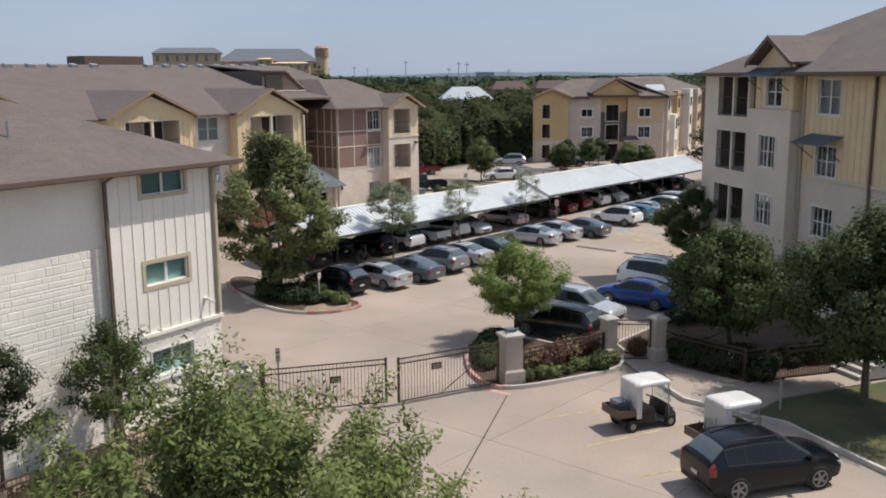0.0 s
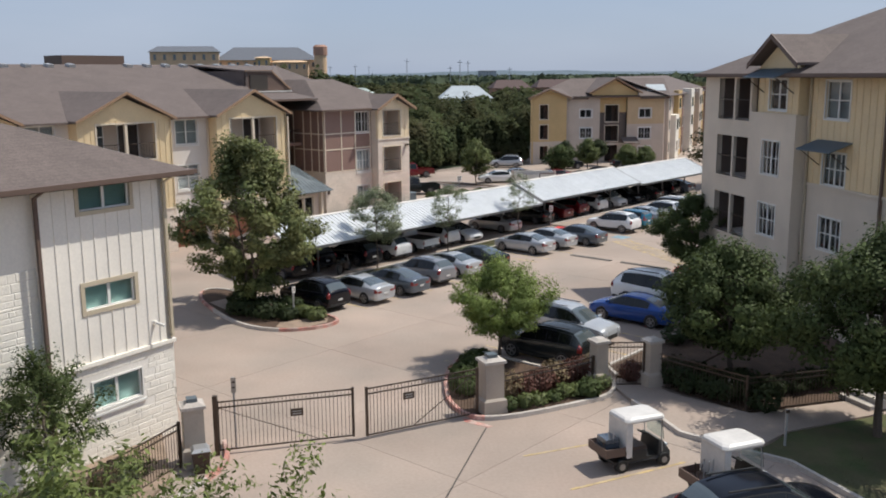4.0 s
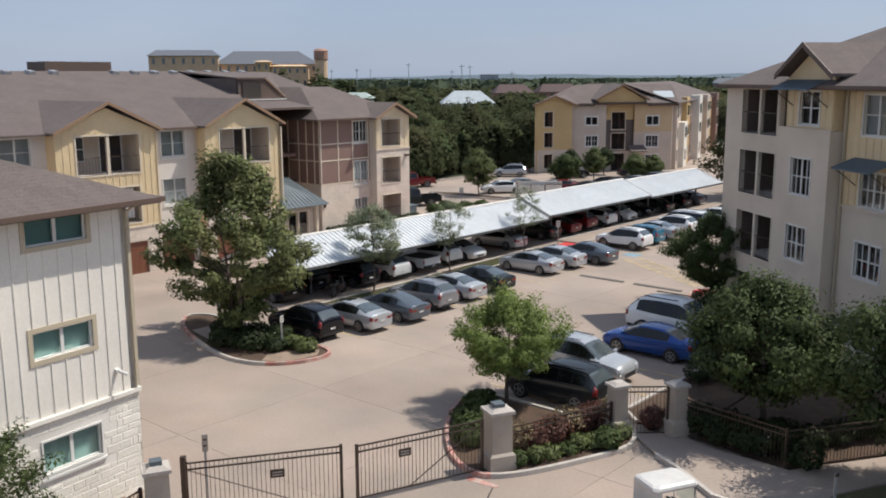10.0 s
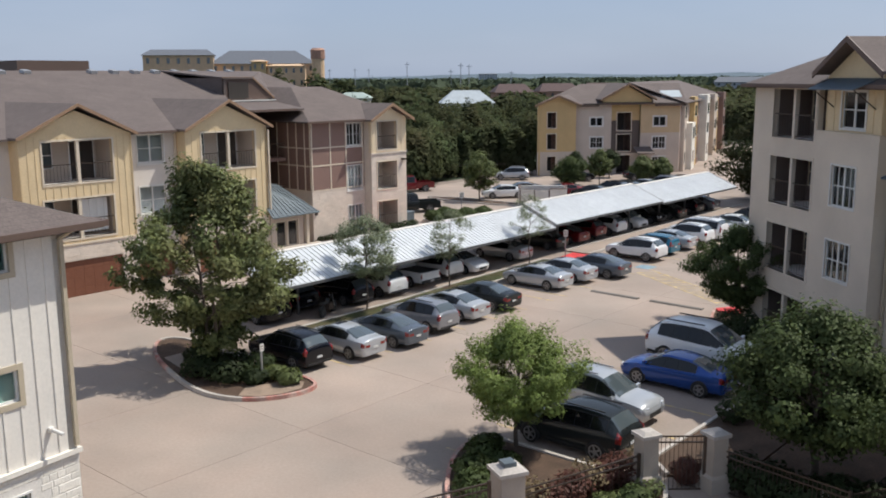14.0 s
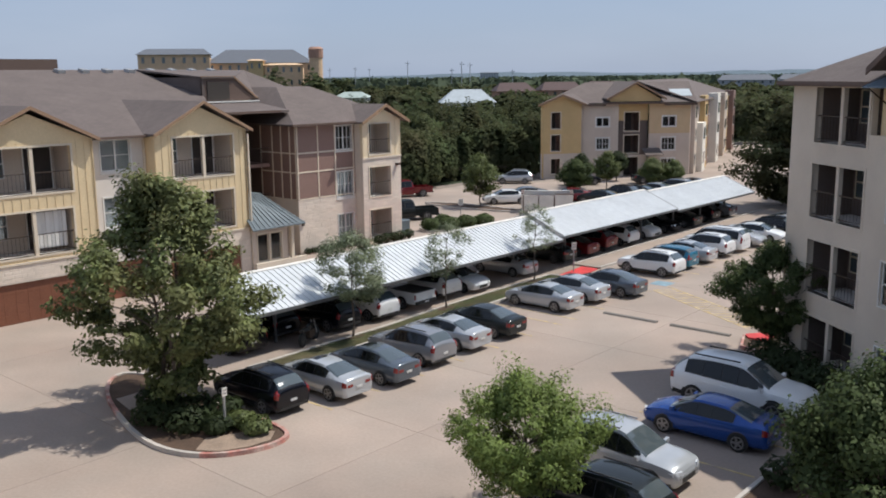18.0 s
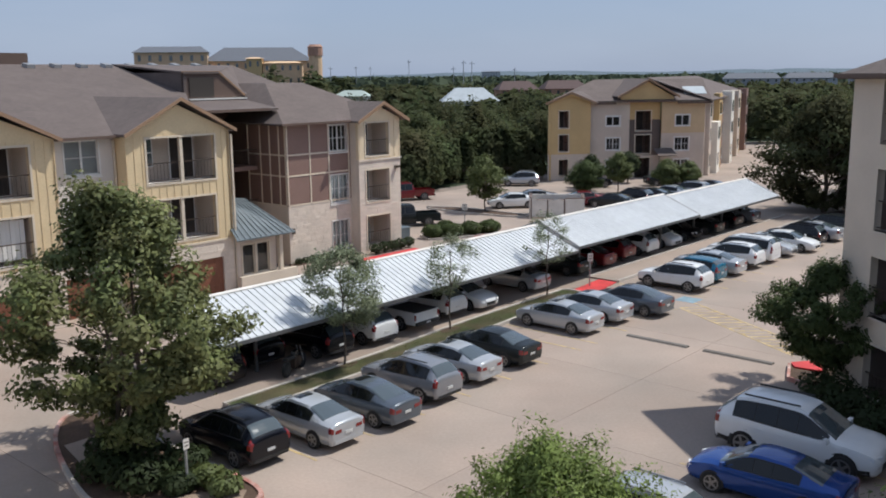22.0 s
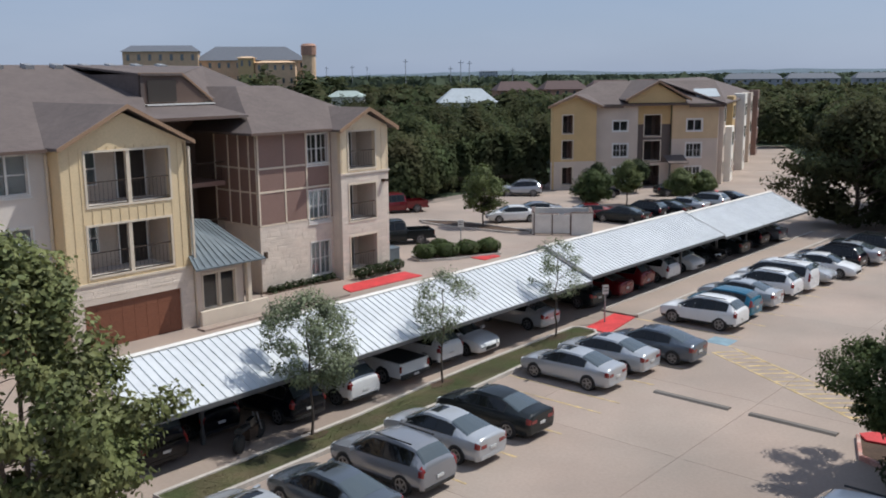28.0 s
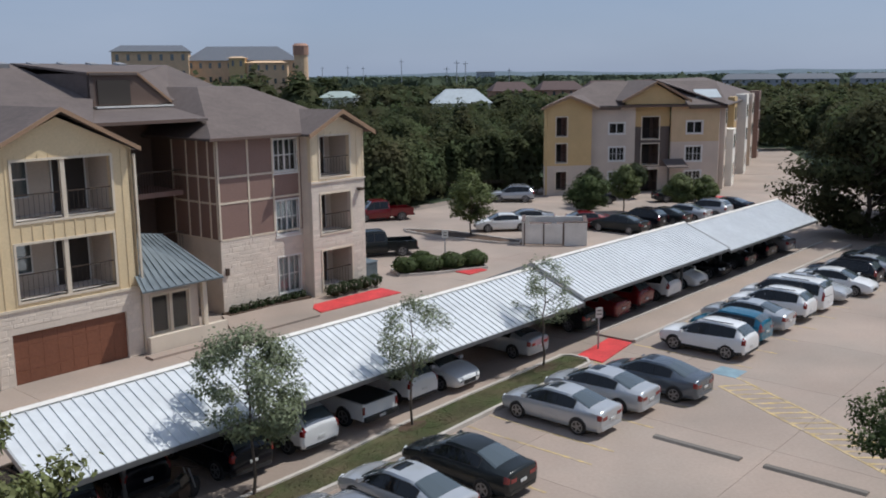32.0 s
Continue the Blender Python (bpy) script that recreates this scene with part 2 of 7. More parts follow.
M["white_panel"] = mat("white_panel", (0.72, 0.68, 0.62), 0.7, grain=10, vary=0.05, stain=0.12, stain_scale=1.0)
M["bark"] = mat("bark", (0.11, 0.085, 0.065), 0.95, grain=25, vary=0.3, bump=0.8)
M["leaf_mid"] = mat("leaf_mid", (0.125, 0.15, 0.052), 0.6, grain=0.8, vary=0.2, island=0.25, bump=0, leaf=0.3, spec=0.25)
M["leaf_olive"] = mat("leaf_olive", (0.195, 0.195, 0.078), 0.6, grain=0.8, vary=0.25, island=0.35, bump=0, leaf=0.3, spec=0.25, stain_scale=0.3, second=(0.135, 0.17, 0.06))
M["leaf_fresh"] = mat("leaf_fresh", (0.165, 0.2, 0.06), 0.6, grain=0.9, vary=0.2, island=0.25, bump=0, leaf=0.3, spec=0.25)
M["leaf_bright"] = mat("leaf_bright", (0.18, 0.235, 0.06), 0.6, grain=0.8, vary=0.2, island=0.25, bump=0, leaf=0.3, spec=0.25)
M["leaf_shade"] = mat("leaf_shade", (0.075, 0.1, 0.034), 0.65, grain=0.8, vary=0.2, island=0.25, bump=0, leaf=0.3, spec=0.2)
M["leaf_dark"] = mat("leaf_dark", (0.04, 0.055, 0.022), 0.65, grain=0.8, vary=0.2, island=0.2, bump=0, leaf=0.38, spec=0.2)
M["leaf_dry"] = mat("leaf_dry", (0.2, 0.15, 0.085), 0.7, grain=0.8, vary=0.25, island=0.25, bump=0, leaf=0.25, spec=0.2)
M["leaf_grey"] = mat("leaf_grey", (0.13, 0.155, 0.085), 0.6, grain=0.8, vary=0.2, island=0.25, bump=0, leaf=0.3, spec=0.25)
M["leaf_pale"] = mat("leaf_pale", (0.2, 0.23, 0.13), 0.55, grain=0.8, vary=0.2, island=0.35, bump=0, leaf=0.3, spec=0.35)
M["leaf_red"] = mat("leaf_red", (0.13, 0.055, 0.04), 0.6, grain=0.8, vary=0.25, island=0.25, bump=0, leaf=0.3, spec=0.25)
M["leaf_wood"] = mat("leaf_wood", (0.084, 0.112, 0.05), 0.8, grain=0.25, vary=0.2, island=0.1, bump=0, leaf=0.45, spec=0.1, stain=0.3, stain_scale=0.09, second=(0.085, 0.078, 0.04))
M["slate_roof"] = mat("slate_roof", (0.12, 0.13, 0.15), 0.8, grain=2, vary=0.1)
M["tan_wall"] = mat("tan_wall", (0.68, 0.47, 0.29), 0.85, grain=1, vary=0.08)
M["pink_wall"] = mat("pink_wall", (0.42, 0.24, 0.17), 0.85, grain=1, vary=0.08)
M["brick_roof"] = mat("brick_roof", (0.095, 0.06, 0.055), 0.85, grain=1, vary=0.1)
M["pale_roof"] = mat("pale_roof", (0.4, 0.44, 0.46), 0.6, grain=1, vary=0.08)
M["green_roof"] = mat("green_roof", (0.36, 0.42, 0.38), 0.6, grain=1, vary=0.08)
# skyline walls and crossarms: distance haze is put into this grey
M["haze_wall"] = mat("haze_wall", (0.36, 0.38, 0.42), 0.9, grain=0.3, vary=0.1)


# ---- mesh kit ----
class Kit:
    """Collects faces of one part."""

    def __init__(self):
        self.v, self.f = [], []

    def poly(self, *pts):
        k = len(self.v)
        self.v += [tuple(p) for p in pts]
        self.f.append(tuple(range(k, k + len(pts))))
        return self

    def box(self, x0, x1, y0, y1, z0, z1):
        k = len(self.v)
        self.v += [(x, y, z) for z in (z0, z1) for y in (y0, y1) for x in (x0, x1)]
        self.f += [tuple(k + i for i in q) for q in ((0, 2, 3, 1), (4, 5, 7, 6), (0, 1, 5, 4), (2, 6, 7, 3), (0, 4, 6, 2), (1, 3, 7, 5))]
        return self

    def prism(self, base, top):
        """Closed solid between two rings of points."""
        k, n = len(self.v), len(base)
        self.v += [tuple(p) for p in base] + [tuple(p) for p in top]
        self.f.append(tuple(k + i for i in reversed(range(n))))
        self.f.append(tuple(k + n + i for i in range(n)))
        for i in range(n):
            j = (i + 1) % n
            self.f.append((k + i, k + j, k + n + j, k + n + i))
        return self

    def slab(self, pts, down):
        """A sheet of the given outline with thickness below it."""
        return self.prism([(x, y, z - down) for x, y, z in pts], pts)

    def tube(self, a, b, r0, r1=None, n=8):
        a, b = Vector(a), Vector(b)
        r1 = r0 if r1 is None else r1
        d = (b - a).normalized()
        e = d.orthogonal().normalized()
        g = d.cross(e)
        ring = [(math.cos(2 * math.pi * i / n), math.sin(2 * math.pi * i / n)) for i in range(n)]
        return self.prism([a + (e * c + g * s) * r0 for c, s in ring], [b + (e * c + g * s) * r1 for c, s in ring])

    def mesh(self, name, smooth=False):
        me = bpy.data.meshes.new(name)
        me.from_pydata(self.v, [], self.f)
        bm = bmesh.new()
        bm.from_mesh(me)
        bmesh.ops.recalc_face_normals(bm, faces=bm.faces)
        bm.to_mesh(me)
        bm.free()
        if smooth:
            me.polygons.foreach_set("use_smooth", [True] * len(me.polygons))
        return me


def part(name, kit, material, parent=None, label="", m=None):
    """One mesh object under a thing or a part."""
    me = kit.mesh(name) if isinstance(kit, Kit) else kit
    ob = new(name, me)
    if material is not None and not me.materials:
        me.materials.append(M[material])
    ob.parent = parent
    if m is not None:
        ob.matrix_local = m
    if label:
        ob["label"] = label
    return ob


def thing(name, m, label, category, group="", kind=""):
    ob = new(name)
    ob.empty_display_size = 0.3
    ob.matrix_world = m
    return tagged(ob, label, category, group, kind)


def wall(house, name, m, x0, x1, z0, z1, material, holes=(), thick=0.25, label=""):
    """One closed solid with its openings cut through."""
    xs = sorted({x0, x1, *[v for h in holes for v in h[:2] if x0 < v < x1]})
    zs = sorted({z0, z1, *[v for h in holes for v in h[2:] if z0 < v < z1]})
    nx, nz = len(xs), len(zs)
    full = {(i, j) for i in range(nx - 1) for j in range(nz - 1)
            if not any(h[0] < (xs[i] + xs[i + 1]) / 2 < h[1] and h[2] < (zs[j] + zs[j + 1]) / 2 < h[3] for h in holes)}
    k, ids = Kit(), {}

    def vid(i, j, b):
        if (i, j, b) not in ids:
            ids[i, j, b] = len(k.v)
            k.v.append((xs[i], thick * b, zs[j]))
        return ids[i, j, b]

    for i, j in full:
        for b in (0, 1):
            k.f.append((vid(i, j, b), vid(i + 1, j, b), vid(i + 1, j + 1, b), vid(i, j + 1, b)))
        for di, dj, e in ((-1, 0, ((0, 0), (0, 1))), (1, 0, ((1, 0), (1, 1))), (0, -1, ((0, 0), (1, 0))), (0, 1, ((0, 1), (1, 1)))):
            if (i + di, j + dj) not in full:
                (a, b), (c, d) = e
                k.f.append((vid(i + a, j + b, 0), vid(i + c, j + d, 0), vid(i + c, j + d, 1), vid(i + a, j + b, 1)))
    return part(name, k, material, house, label, m)


def window(house, m, x0, x1, z0, z1, cols=2, rows=1, trim=0.1, trim_mat="window_white", sash="window_white", blind="blind", sill=True, y=0.0, glass="glass"):
    """Frame, sill, mullions, panes and a blind behind, in a wall's frame m."""
    k = Kit()
    if trim:
        t = trim
        k.box(x0 - t, x1 + t, y - 0.035, y + 0.02, z1, z1 + t).box(x0 - t, x1 + t, y - 0.035, y + 0.02, z0 - t, z0)
        k.box(x0 - t, x0, y - 0.035, y + 0.02, z0, z1).box(x1, x1 + t, y - 0.035, y + 0.02, z0, z1)
    w = part("window", k if trim else Kit().box(x0, x1, y + 0.02, y + 0.05, z1 - 0.03, z1), trim_mat, house, "", m)
    f = Kit()
    e = 0.05
    f.box(x0, x1, y + 0.06, y + 0.12, z0, z0 + e).box(x0, x1, y + 0.06, y + 0.12, z1 - e, z1)
    f.box(x0, x0 + e, y + 0.06, y + 0.12, z0 + e, z1 - e).box(x1 - e, x1, y + 0.06, y + 0.12, z0 + e, z1 - e)
    for i in range(1, cols):
        c = x0 + (x1 - x0) * i / cols
        wd = 0.05 if cols == 2 or i * 2 == cols else 0.018
        f.box(c - wd, c + wd, y + 0.062, y + 0.118, z0 + e, z1 - e)
    for i in range(1, rows):
        c = z0 + (z1 - z0) * i / rows
        f.box(x0 + e, x1 - e, y + 0.064, y + 0.116, c - 0.025, c + 0.025)
    part("sash", f, sash, w)
    for i in range(cols if cols < 3 else 2):
        n = cols if cols < 3 else 2
        a, b = x0 + (x1 - x0) * i / n, x0 + (x1 - x0) * (i + 1) / n
        g = part("pane", Kit().box(a + 0.03, b - 0.03, y + 0.085, y + 0.095, z0 + 0.03, z1 - 0.03), glass, w)
        g.visible_shadow = False
    # sheet behind the panes; with dark_room it is painted as an unlit room
    part("blind", Kit().box(x0 - 0.02, x1 + 0.02, y + 0.2, y + 0.22, z0 - 0.02, z1 + 0.02), blind, w)
    if sill:
        part("sill", Kit().box(x0 - 0.12, x1 + 0.12, y - 0.07, y - 0.002, z0 - 0.17, z0 - 0.1), trim_mat, w)
    return w


def battens(house, m, x0, x1, z0, z1, step, material, holes=(), name="batten"):
    """Vertical strips on a wall, cut at its openings."""
    n = int((x1 - x0) / step)
    for i in range(n + 1):
        x = x0 + (x1 - x0) * i / max(n, 1)
        pieces = []
        cuts = sorted((h[2] - 0.12, h[3] + 0.12) for h in holes if h[0] - 0.13 < x < h[1] + 0.13)
        z = z0
        for a, b in cuts:
            if a > z:
                pieces.append((z, min(a, z1)))
            z = max(z, b)
        if z < z1:
            pieces.append((z, z1))
        for a, b in pieces:
            part(name, Kit().box(x - 0.022, x + 0.022, -0.025, 0.0, a, b), material, house, "", m)


stone_meshes = {}


def stones(host, x0, x1, z0, z1, holes, rng, row=0.24, length=0.55, limit=400, material="limestone"):
    """Rough-cut blocks in uneven courses, each a part of the wall that carries them."""
    if material not in stone_meshes:
        stone_meshes[material] = []
        for v in range(10):
            r = random.Random(v)
            k, b = Kit(), 0.05
            j = lambda: r.uniform(-0.03, 0.03)
            base = [(0, 0, 0), (1, 0, 0), (1, 0, 1), (0, 0, 1)]
            top = [(b + j(), -1 + j() * 6, b * 1.6 + j()), (1 - b + j(), -1 + j() * 6, b * 1.6 + j()),
                   (1 - b + j(), -1 + j() * 6, 1 - b * 1.6 + j()), (b + j(), -1 + j() * 6, 1 - b * 1.6 + j())]
            k.prism(base, top)
            me = k.mesh("stone")
            me.materials.append(M[material])
            stone_meshes[material].append(me)
    z, count, rest = z0, 0, Kit()
    while z < z1 - 0.05:
        h = min(row * rng.choice((0.6, 0.85, 1.1, 1.5)) * rng.uniform(0.9, 1.1), z1 - z)
        x = x0 - rng.uniform(0, length * 0.5)
        while x < x1 - 0.04:
            w = length * rng.choice((0.45, 0.8, 1.1, 1.7)) * rng.uniform(0.85, 1.15)
            a, b = max(x, x0), min(x + w, x1)
            x += w
            if b - a < 0.06 or any(a < o[1] and b > o[0] and z < o[3] and z + h > o[2] for o in holes):
                continue
            if count >= limit:
                p, q, e, y = a + 0.006, b - 0.006, 0.02, -rng.uniform(0.004, 0.012)
                rest.prism([(p, 0, z + 0.006), (q, 0, z + 0.006), (q, 0, z + h - 0.006), (p, 0, z + h - 0.006)],
                           [(p + e, y, z + 0.006 + e), (q - e, y, z + 0.006 + e), (q - e, y, z + h - 0.006 - e), (p + e, y, z + h - 0.006 - e)])
                continue
            count += 1
            ob = new("stone", rng.choice(stone_meshes[material]))
            ob.parent = host
            ob.matrix_local = Matrix.LocRotScale((a + 0.006, -0.001, z + 0.006), None, (b - a - 0.012, rng.uniform(0.004, 0.012), h - 0.012))
        z += h
    if rest.v:
        tagged(part("stonework", rest, material, host), kind="stuff")


def gable(house, name, m, x0, x1, z0, z1, apex, material, thick=0.25, label=""):
    """The triangle over a wall."""
    c = (x0 + x1) / 2
    a = [(x0, 0, z0), (x1, 0, z0), (x1, 0, z1), (c, 0, apex), (x0, 0, z1)]
    return part(name, Kit().prism(a, [(x, thick, z) for x, _, z in a]), material, house, label, m)


def roof(house, sheets, material="shingle", down=0.12, label=""):
    for s in sheets:
        part("roof_slope", Kit().slab(s, down), material, house, label)


def strip(house, name, pts, material, w=0.05, h=0.2, parent=None):
    """A board that follows a line."""
    k = Kit()
    for a, b in zip(pts, pts[1:]):
        a, b = Vector(a), Vector(b)
        d = b - a
        n = Vector((-d.y, d.x, 0)).normalized() * w / 2 if abs(d.x) + abs(d.y) > 1e-6 else Vector((w / 2, 0, 0))
        k.prism([a - n - Vector((0, 0, h)), a + n - Vector((0, 0, h)), a + n, a - n],
                [b - n - Vector((0, 0, h)), b + n - Vector((0, 0, h)), b + n, b - n])
    return part(name, k, material, house)


AX = radians(49)


def lot(s, d, z=0.0, turn=0.0):
    """A pose in the car park's own axes: s along the carport, d towards the long building."""
    return pose(-7.2 + s * math.cos(AX) - d * math.sin(AX), 48.8 + s * math.sin(AX) + d * math.cos(AX), z, 0, 0, 49 + turn)


def at(s, d, z=0.0):
    return tuple(lot(s, d, z).translation)


# ---- ground ----
ground = part("ground", Kit().box(-4600, 4600, -4600, 4600, -1.0, -0.08), "scrub")
tagged(ground, "dark green scrubland reaching the horizon", "ground", kind="structure")
pavement = part("pavement", Kit().box(-52, 108, -62, 36, -0.07, -0.014), "joint", None, "", lot(0, 0))
tagged(pavement, "pale tan concrete car park cut into slabs", "pavement", kind="structure")
slab_mesh = Kit().prism([(0, 0, -0.05), (1, 0, -0.05), (1, 1, -0.05), (0, 1, -0.05)], [(0, 0, 0), (1, 0, 0), (1, 1, 0), (0, 1, 0)]).mesh("slab")
slab_mesh.materials.append(M["concrete"])
SLAB = 6.4
for i in range(25):
    for j in range(15):
        ob = new("slab", slab_mesh)
        ob.parent = pavement
        ob.matrix_local = Matrix.LocRotScale((-52 + i * SLAB + 0.007, -62 + j * SLAB + 0.007, 0), None, (SLAB - 0.014, SLAB - 0.014, 1))


def smooth_loop(pts, n=6, closed=True):
    out, k = [], len(pts)
    for i in range(k if closed else k - 1):
        p = [Vector((*(pts[(i + j) % k] if closed else pts[min(max(i + j, 0), k - 1)]), 0)) for j in (-1, 0, 1, 2)]
        for q in range(n):
            t = q / n
            v = 0.5 * (2 * p[1] + (p[2] - p[0]) * t + (2 * p[0] - 5 * p[1] + 4 * p[2] - p[3]) * t * t + (3 * p[1] - p[0] - 3 * p[2] + p[3]) * t ** 3)
            out.append((v.x, v.y))
    if not closed:
        out.append(tuple(pts[-1]))
    return out


def kerb(line, m, label, closed=False, red=(), w=0.16, h=0.15):
    """A raised kerb along a line; stretches of it are painted red."""
    pts = [Vector((x, y, 0)) for x, y in line]
    k, r = Kit(), Kit()
    n = len(pts)
    side = []
    for i in range(n):
        a = pts[(i - 1) % n] if closed or i else pts[0]
        b = pts[(i + 1) % n] if closed or i < n - 1 else pts[-1]
        d = (b - a).normalized()
        side.append(Vector((-d.y, d.x, 0)) * w / 2)
    up, low = Vector((0, 0, h)), Vector((0, 0, -0.05))
    for i in range(n if closed else n - 1):
        j = (i + 1) % n
        (r if any(a <= i < b for a, b in red) else k).prism(
            [pts[i] - side[i] + low, pts[i] + side[i] + low, pts[i] + side[i] * 0.85 + up, pts[i] - side[i] * 0.85 + up],
            [pts[j] - side[j] + low, pts[j] + side[j] + low, pts[j] + side[j] * 0.85 + up, pts[j] - side[j] * 0.85 + up])
    ob = part("kerb", k if k.v else r, "kerb" if k.v else "worn_red", None, "", m)
    tagged(ob, label, "kerb", kind="structure")
    if r.v and k.v:
        part("painted_stretch", r, "worn_red", ob, "faded red paint")
    return ob


def bed(line, m, material, label, z=0.09, name="planting_bed"):
    ob = part(name, Kit().slab([(x, y, z) for x, y in line], z + 0.05), material, None, "", m)
    return tagged(ob, label, name.replace("_", " "), kind="structure")


def flat(name, pts, m, material, label, category, z=0.006, h=0.012):
    ob = part(name, Kit().slab([(x, y, z) for x, y in pts], h), material, None, "", m)
    return tagged(ob, label, category, kind="structure")


# ---- low building beside the gate ----
def house_left():
    h = thing("apartment_building", pose(-7.9, 27.1, 0, 0, 0, 57), "cream board-and-batten apartment building with limestone base, brown shingle roof", "building")
    I = Matrix()
    wins = [(-3.0, -1.2, 7.8, 8.56), (-3.03, -1.23, 4.8, 5.55), (-3.0, -1.2, 1.65, 2.55)]
    w = wall(h, "wall", I, -4.35, 0.15, 0, 3.1, "mortar", wins, label="white limestone base wall")
    rng = random.Random(5)
    stones(w, -4.35, 0.15, 0, 3.1, [(a - 0.05, b + 0.05, c - 0.2, d + 0.1) for a, b, c, d in wins], rng, 0.17, 0.46, 220)
    wall(h, "wall", I, -4.35, 0.15, 3.22, 8.75, "siding_cream", wins, label="cream painted board siding")
    part("belt_course", Kit().box(-4.42, 0.2, -0.1, 0.25, 3.1, 3.22), "limestone", h)
    battens(h, I, -4.3, 0.1, 3.22, 8.75, 0.4, "siding_cream", wins)
    for i, (a, b, c, d) in enumerate(wins):
        window(h, I, a, b, c, d, 2, 1, 0.13 if i < 2 else 0.05, "trim_tan" if i < 2 else "window_white", sill=i == 2)
    side = pose(0.15, 0, 0, 0, 0, 90)
    wall(h, "wall", side, 0.0, 12, 0, 3.1, "stucco")
    wall(h, "wall", side, 0.0, 12, 3.22, 8.75, "siding_cream")
    ret = pose(-4.35, 0.24, 0, 0, 0, -90)
    wall(h, "wall", ret, 0.0, 0.22, 0, 8.75, "siding_cream", thick=0.2)
    back = pose(0, 0.24, 0)
    lw = [(-12.5, -10.7, 7.6, 8.56), (-12.5, -10.7, 1.65, 2.55)]
    w2 = wall(h, "wall", back, -26, -4.15, 0, 6.35, "mortar", lw, label="white limestone wall")
    stones(w2, -13.5, -4.4, 0.3, 6.35, lw, rng, 0.18, 0.52, 300)
    wall(h, "wall", back, -26, -4.15, 6.35, 8.75, "siding_cream", lw)
    for a, b, c, d in lw:
        window(h, back, a, b, c, d, 2, 1, 0.13, "trim_tan", sill=False)
    wall(h, "wall", pose(-26, 12, 0, 0, 0, -90), 0, 11.5, 0, 8.75, "stucco")
    wall(h, "wall", pose(0, 11.75, 0), -26, 0.15, 0, 8.75, "stucco")
    e, x0, x1, y0, y1, rz = 8.72, -27, 0.95, -0.55, 12.7, 11.35
    ym = (y0 + y1) / 2
    roof(h, [[(x0, y0, e), (x1, y0, e), (x1 - 6.6, ym, rz), (x0, ym, rz)], [(x1, y0, e), (x1, y1, e), (x1 - 6.6, ym, rz)],
             [(x1, y1, e), (x0, y1, e), (x0, ym, rz), (x1 - 6.6, ym, rz)]])
    part("soffit", Kit().box(x0, x1, y0, y1, e - 0.16, e - 0.125), "fascia", h)
    strip(h, "gutter", [(x0, y0 - 0.05, e + 0.02), (x1 + 0.05, y0 - 0.05, e + 0.02), (x1 + 0.05, y1, e + 0.02)], "fascia", 0.12, 0.14)
    for x, y in ((-4.42, -0.06), (0.08, -0.06)):
        k = Kit().box(x - 0.05, x + 0.05, y - 0.05, y + 0.05, 0.2 if x < -1 else 3.3, e - 0.35)
        k.prism([(x - 0.05, y - 0.05, e - 0.35), (x + 0.05, y - 0.05, e - 0.35), (x + 0.05, y + 0.05, e - 0.35), (x - 0.05, y + 0.05, e - 0.35)],
                [(x - 0.05, y0 - 0.05, e - 0.12), (x + 0.05, y0 - 0.05, e - 0.12), (x + 0.05, y0 + 0.05, e - 0.12), (x - 0.05, y0 + 0.05, e - 0.12)])
        part("downpipe", k, "fascia" if x < -1 else "trim_tan", h)
    part("security_camera", Kit().box(-0.62, -0.5, -0.12, 0, 3.85, 3.95).tube((-0.56, -0.1, 3.9), (-0.48, -0.4, 3.82), 0.05), "window_white", h)
    for x, y, z in ((-10.5, 1.6, 9.7), (-8.2, 1.4, 9.62), (-6.0, 2.2, 9.95), (-15, 2.6, 10.1)):
        part("vent_pipe", Kit().tube((x, y, z - 0.3), (x, y, z + 0.35), 0.05), "steel_grey", h)
    return h


# ---- balconies ----
bar_cache = {}


def bar_mesh(h, half=0.007):
    """Upright square steel bar, shared by all bars of one height."""
    key = (round(h, 2), half)
    if key not in bar_cache:
        me = Kit().box(-half, half, -half, half, 0.02, key[0] - 0.02).mesh("bar")
        me.materials.append(M["steel_dark"])
        bar_cache[key] = me
    return bar_cache[key]


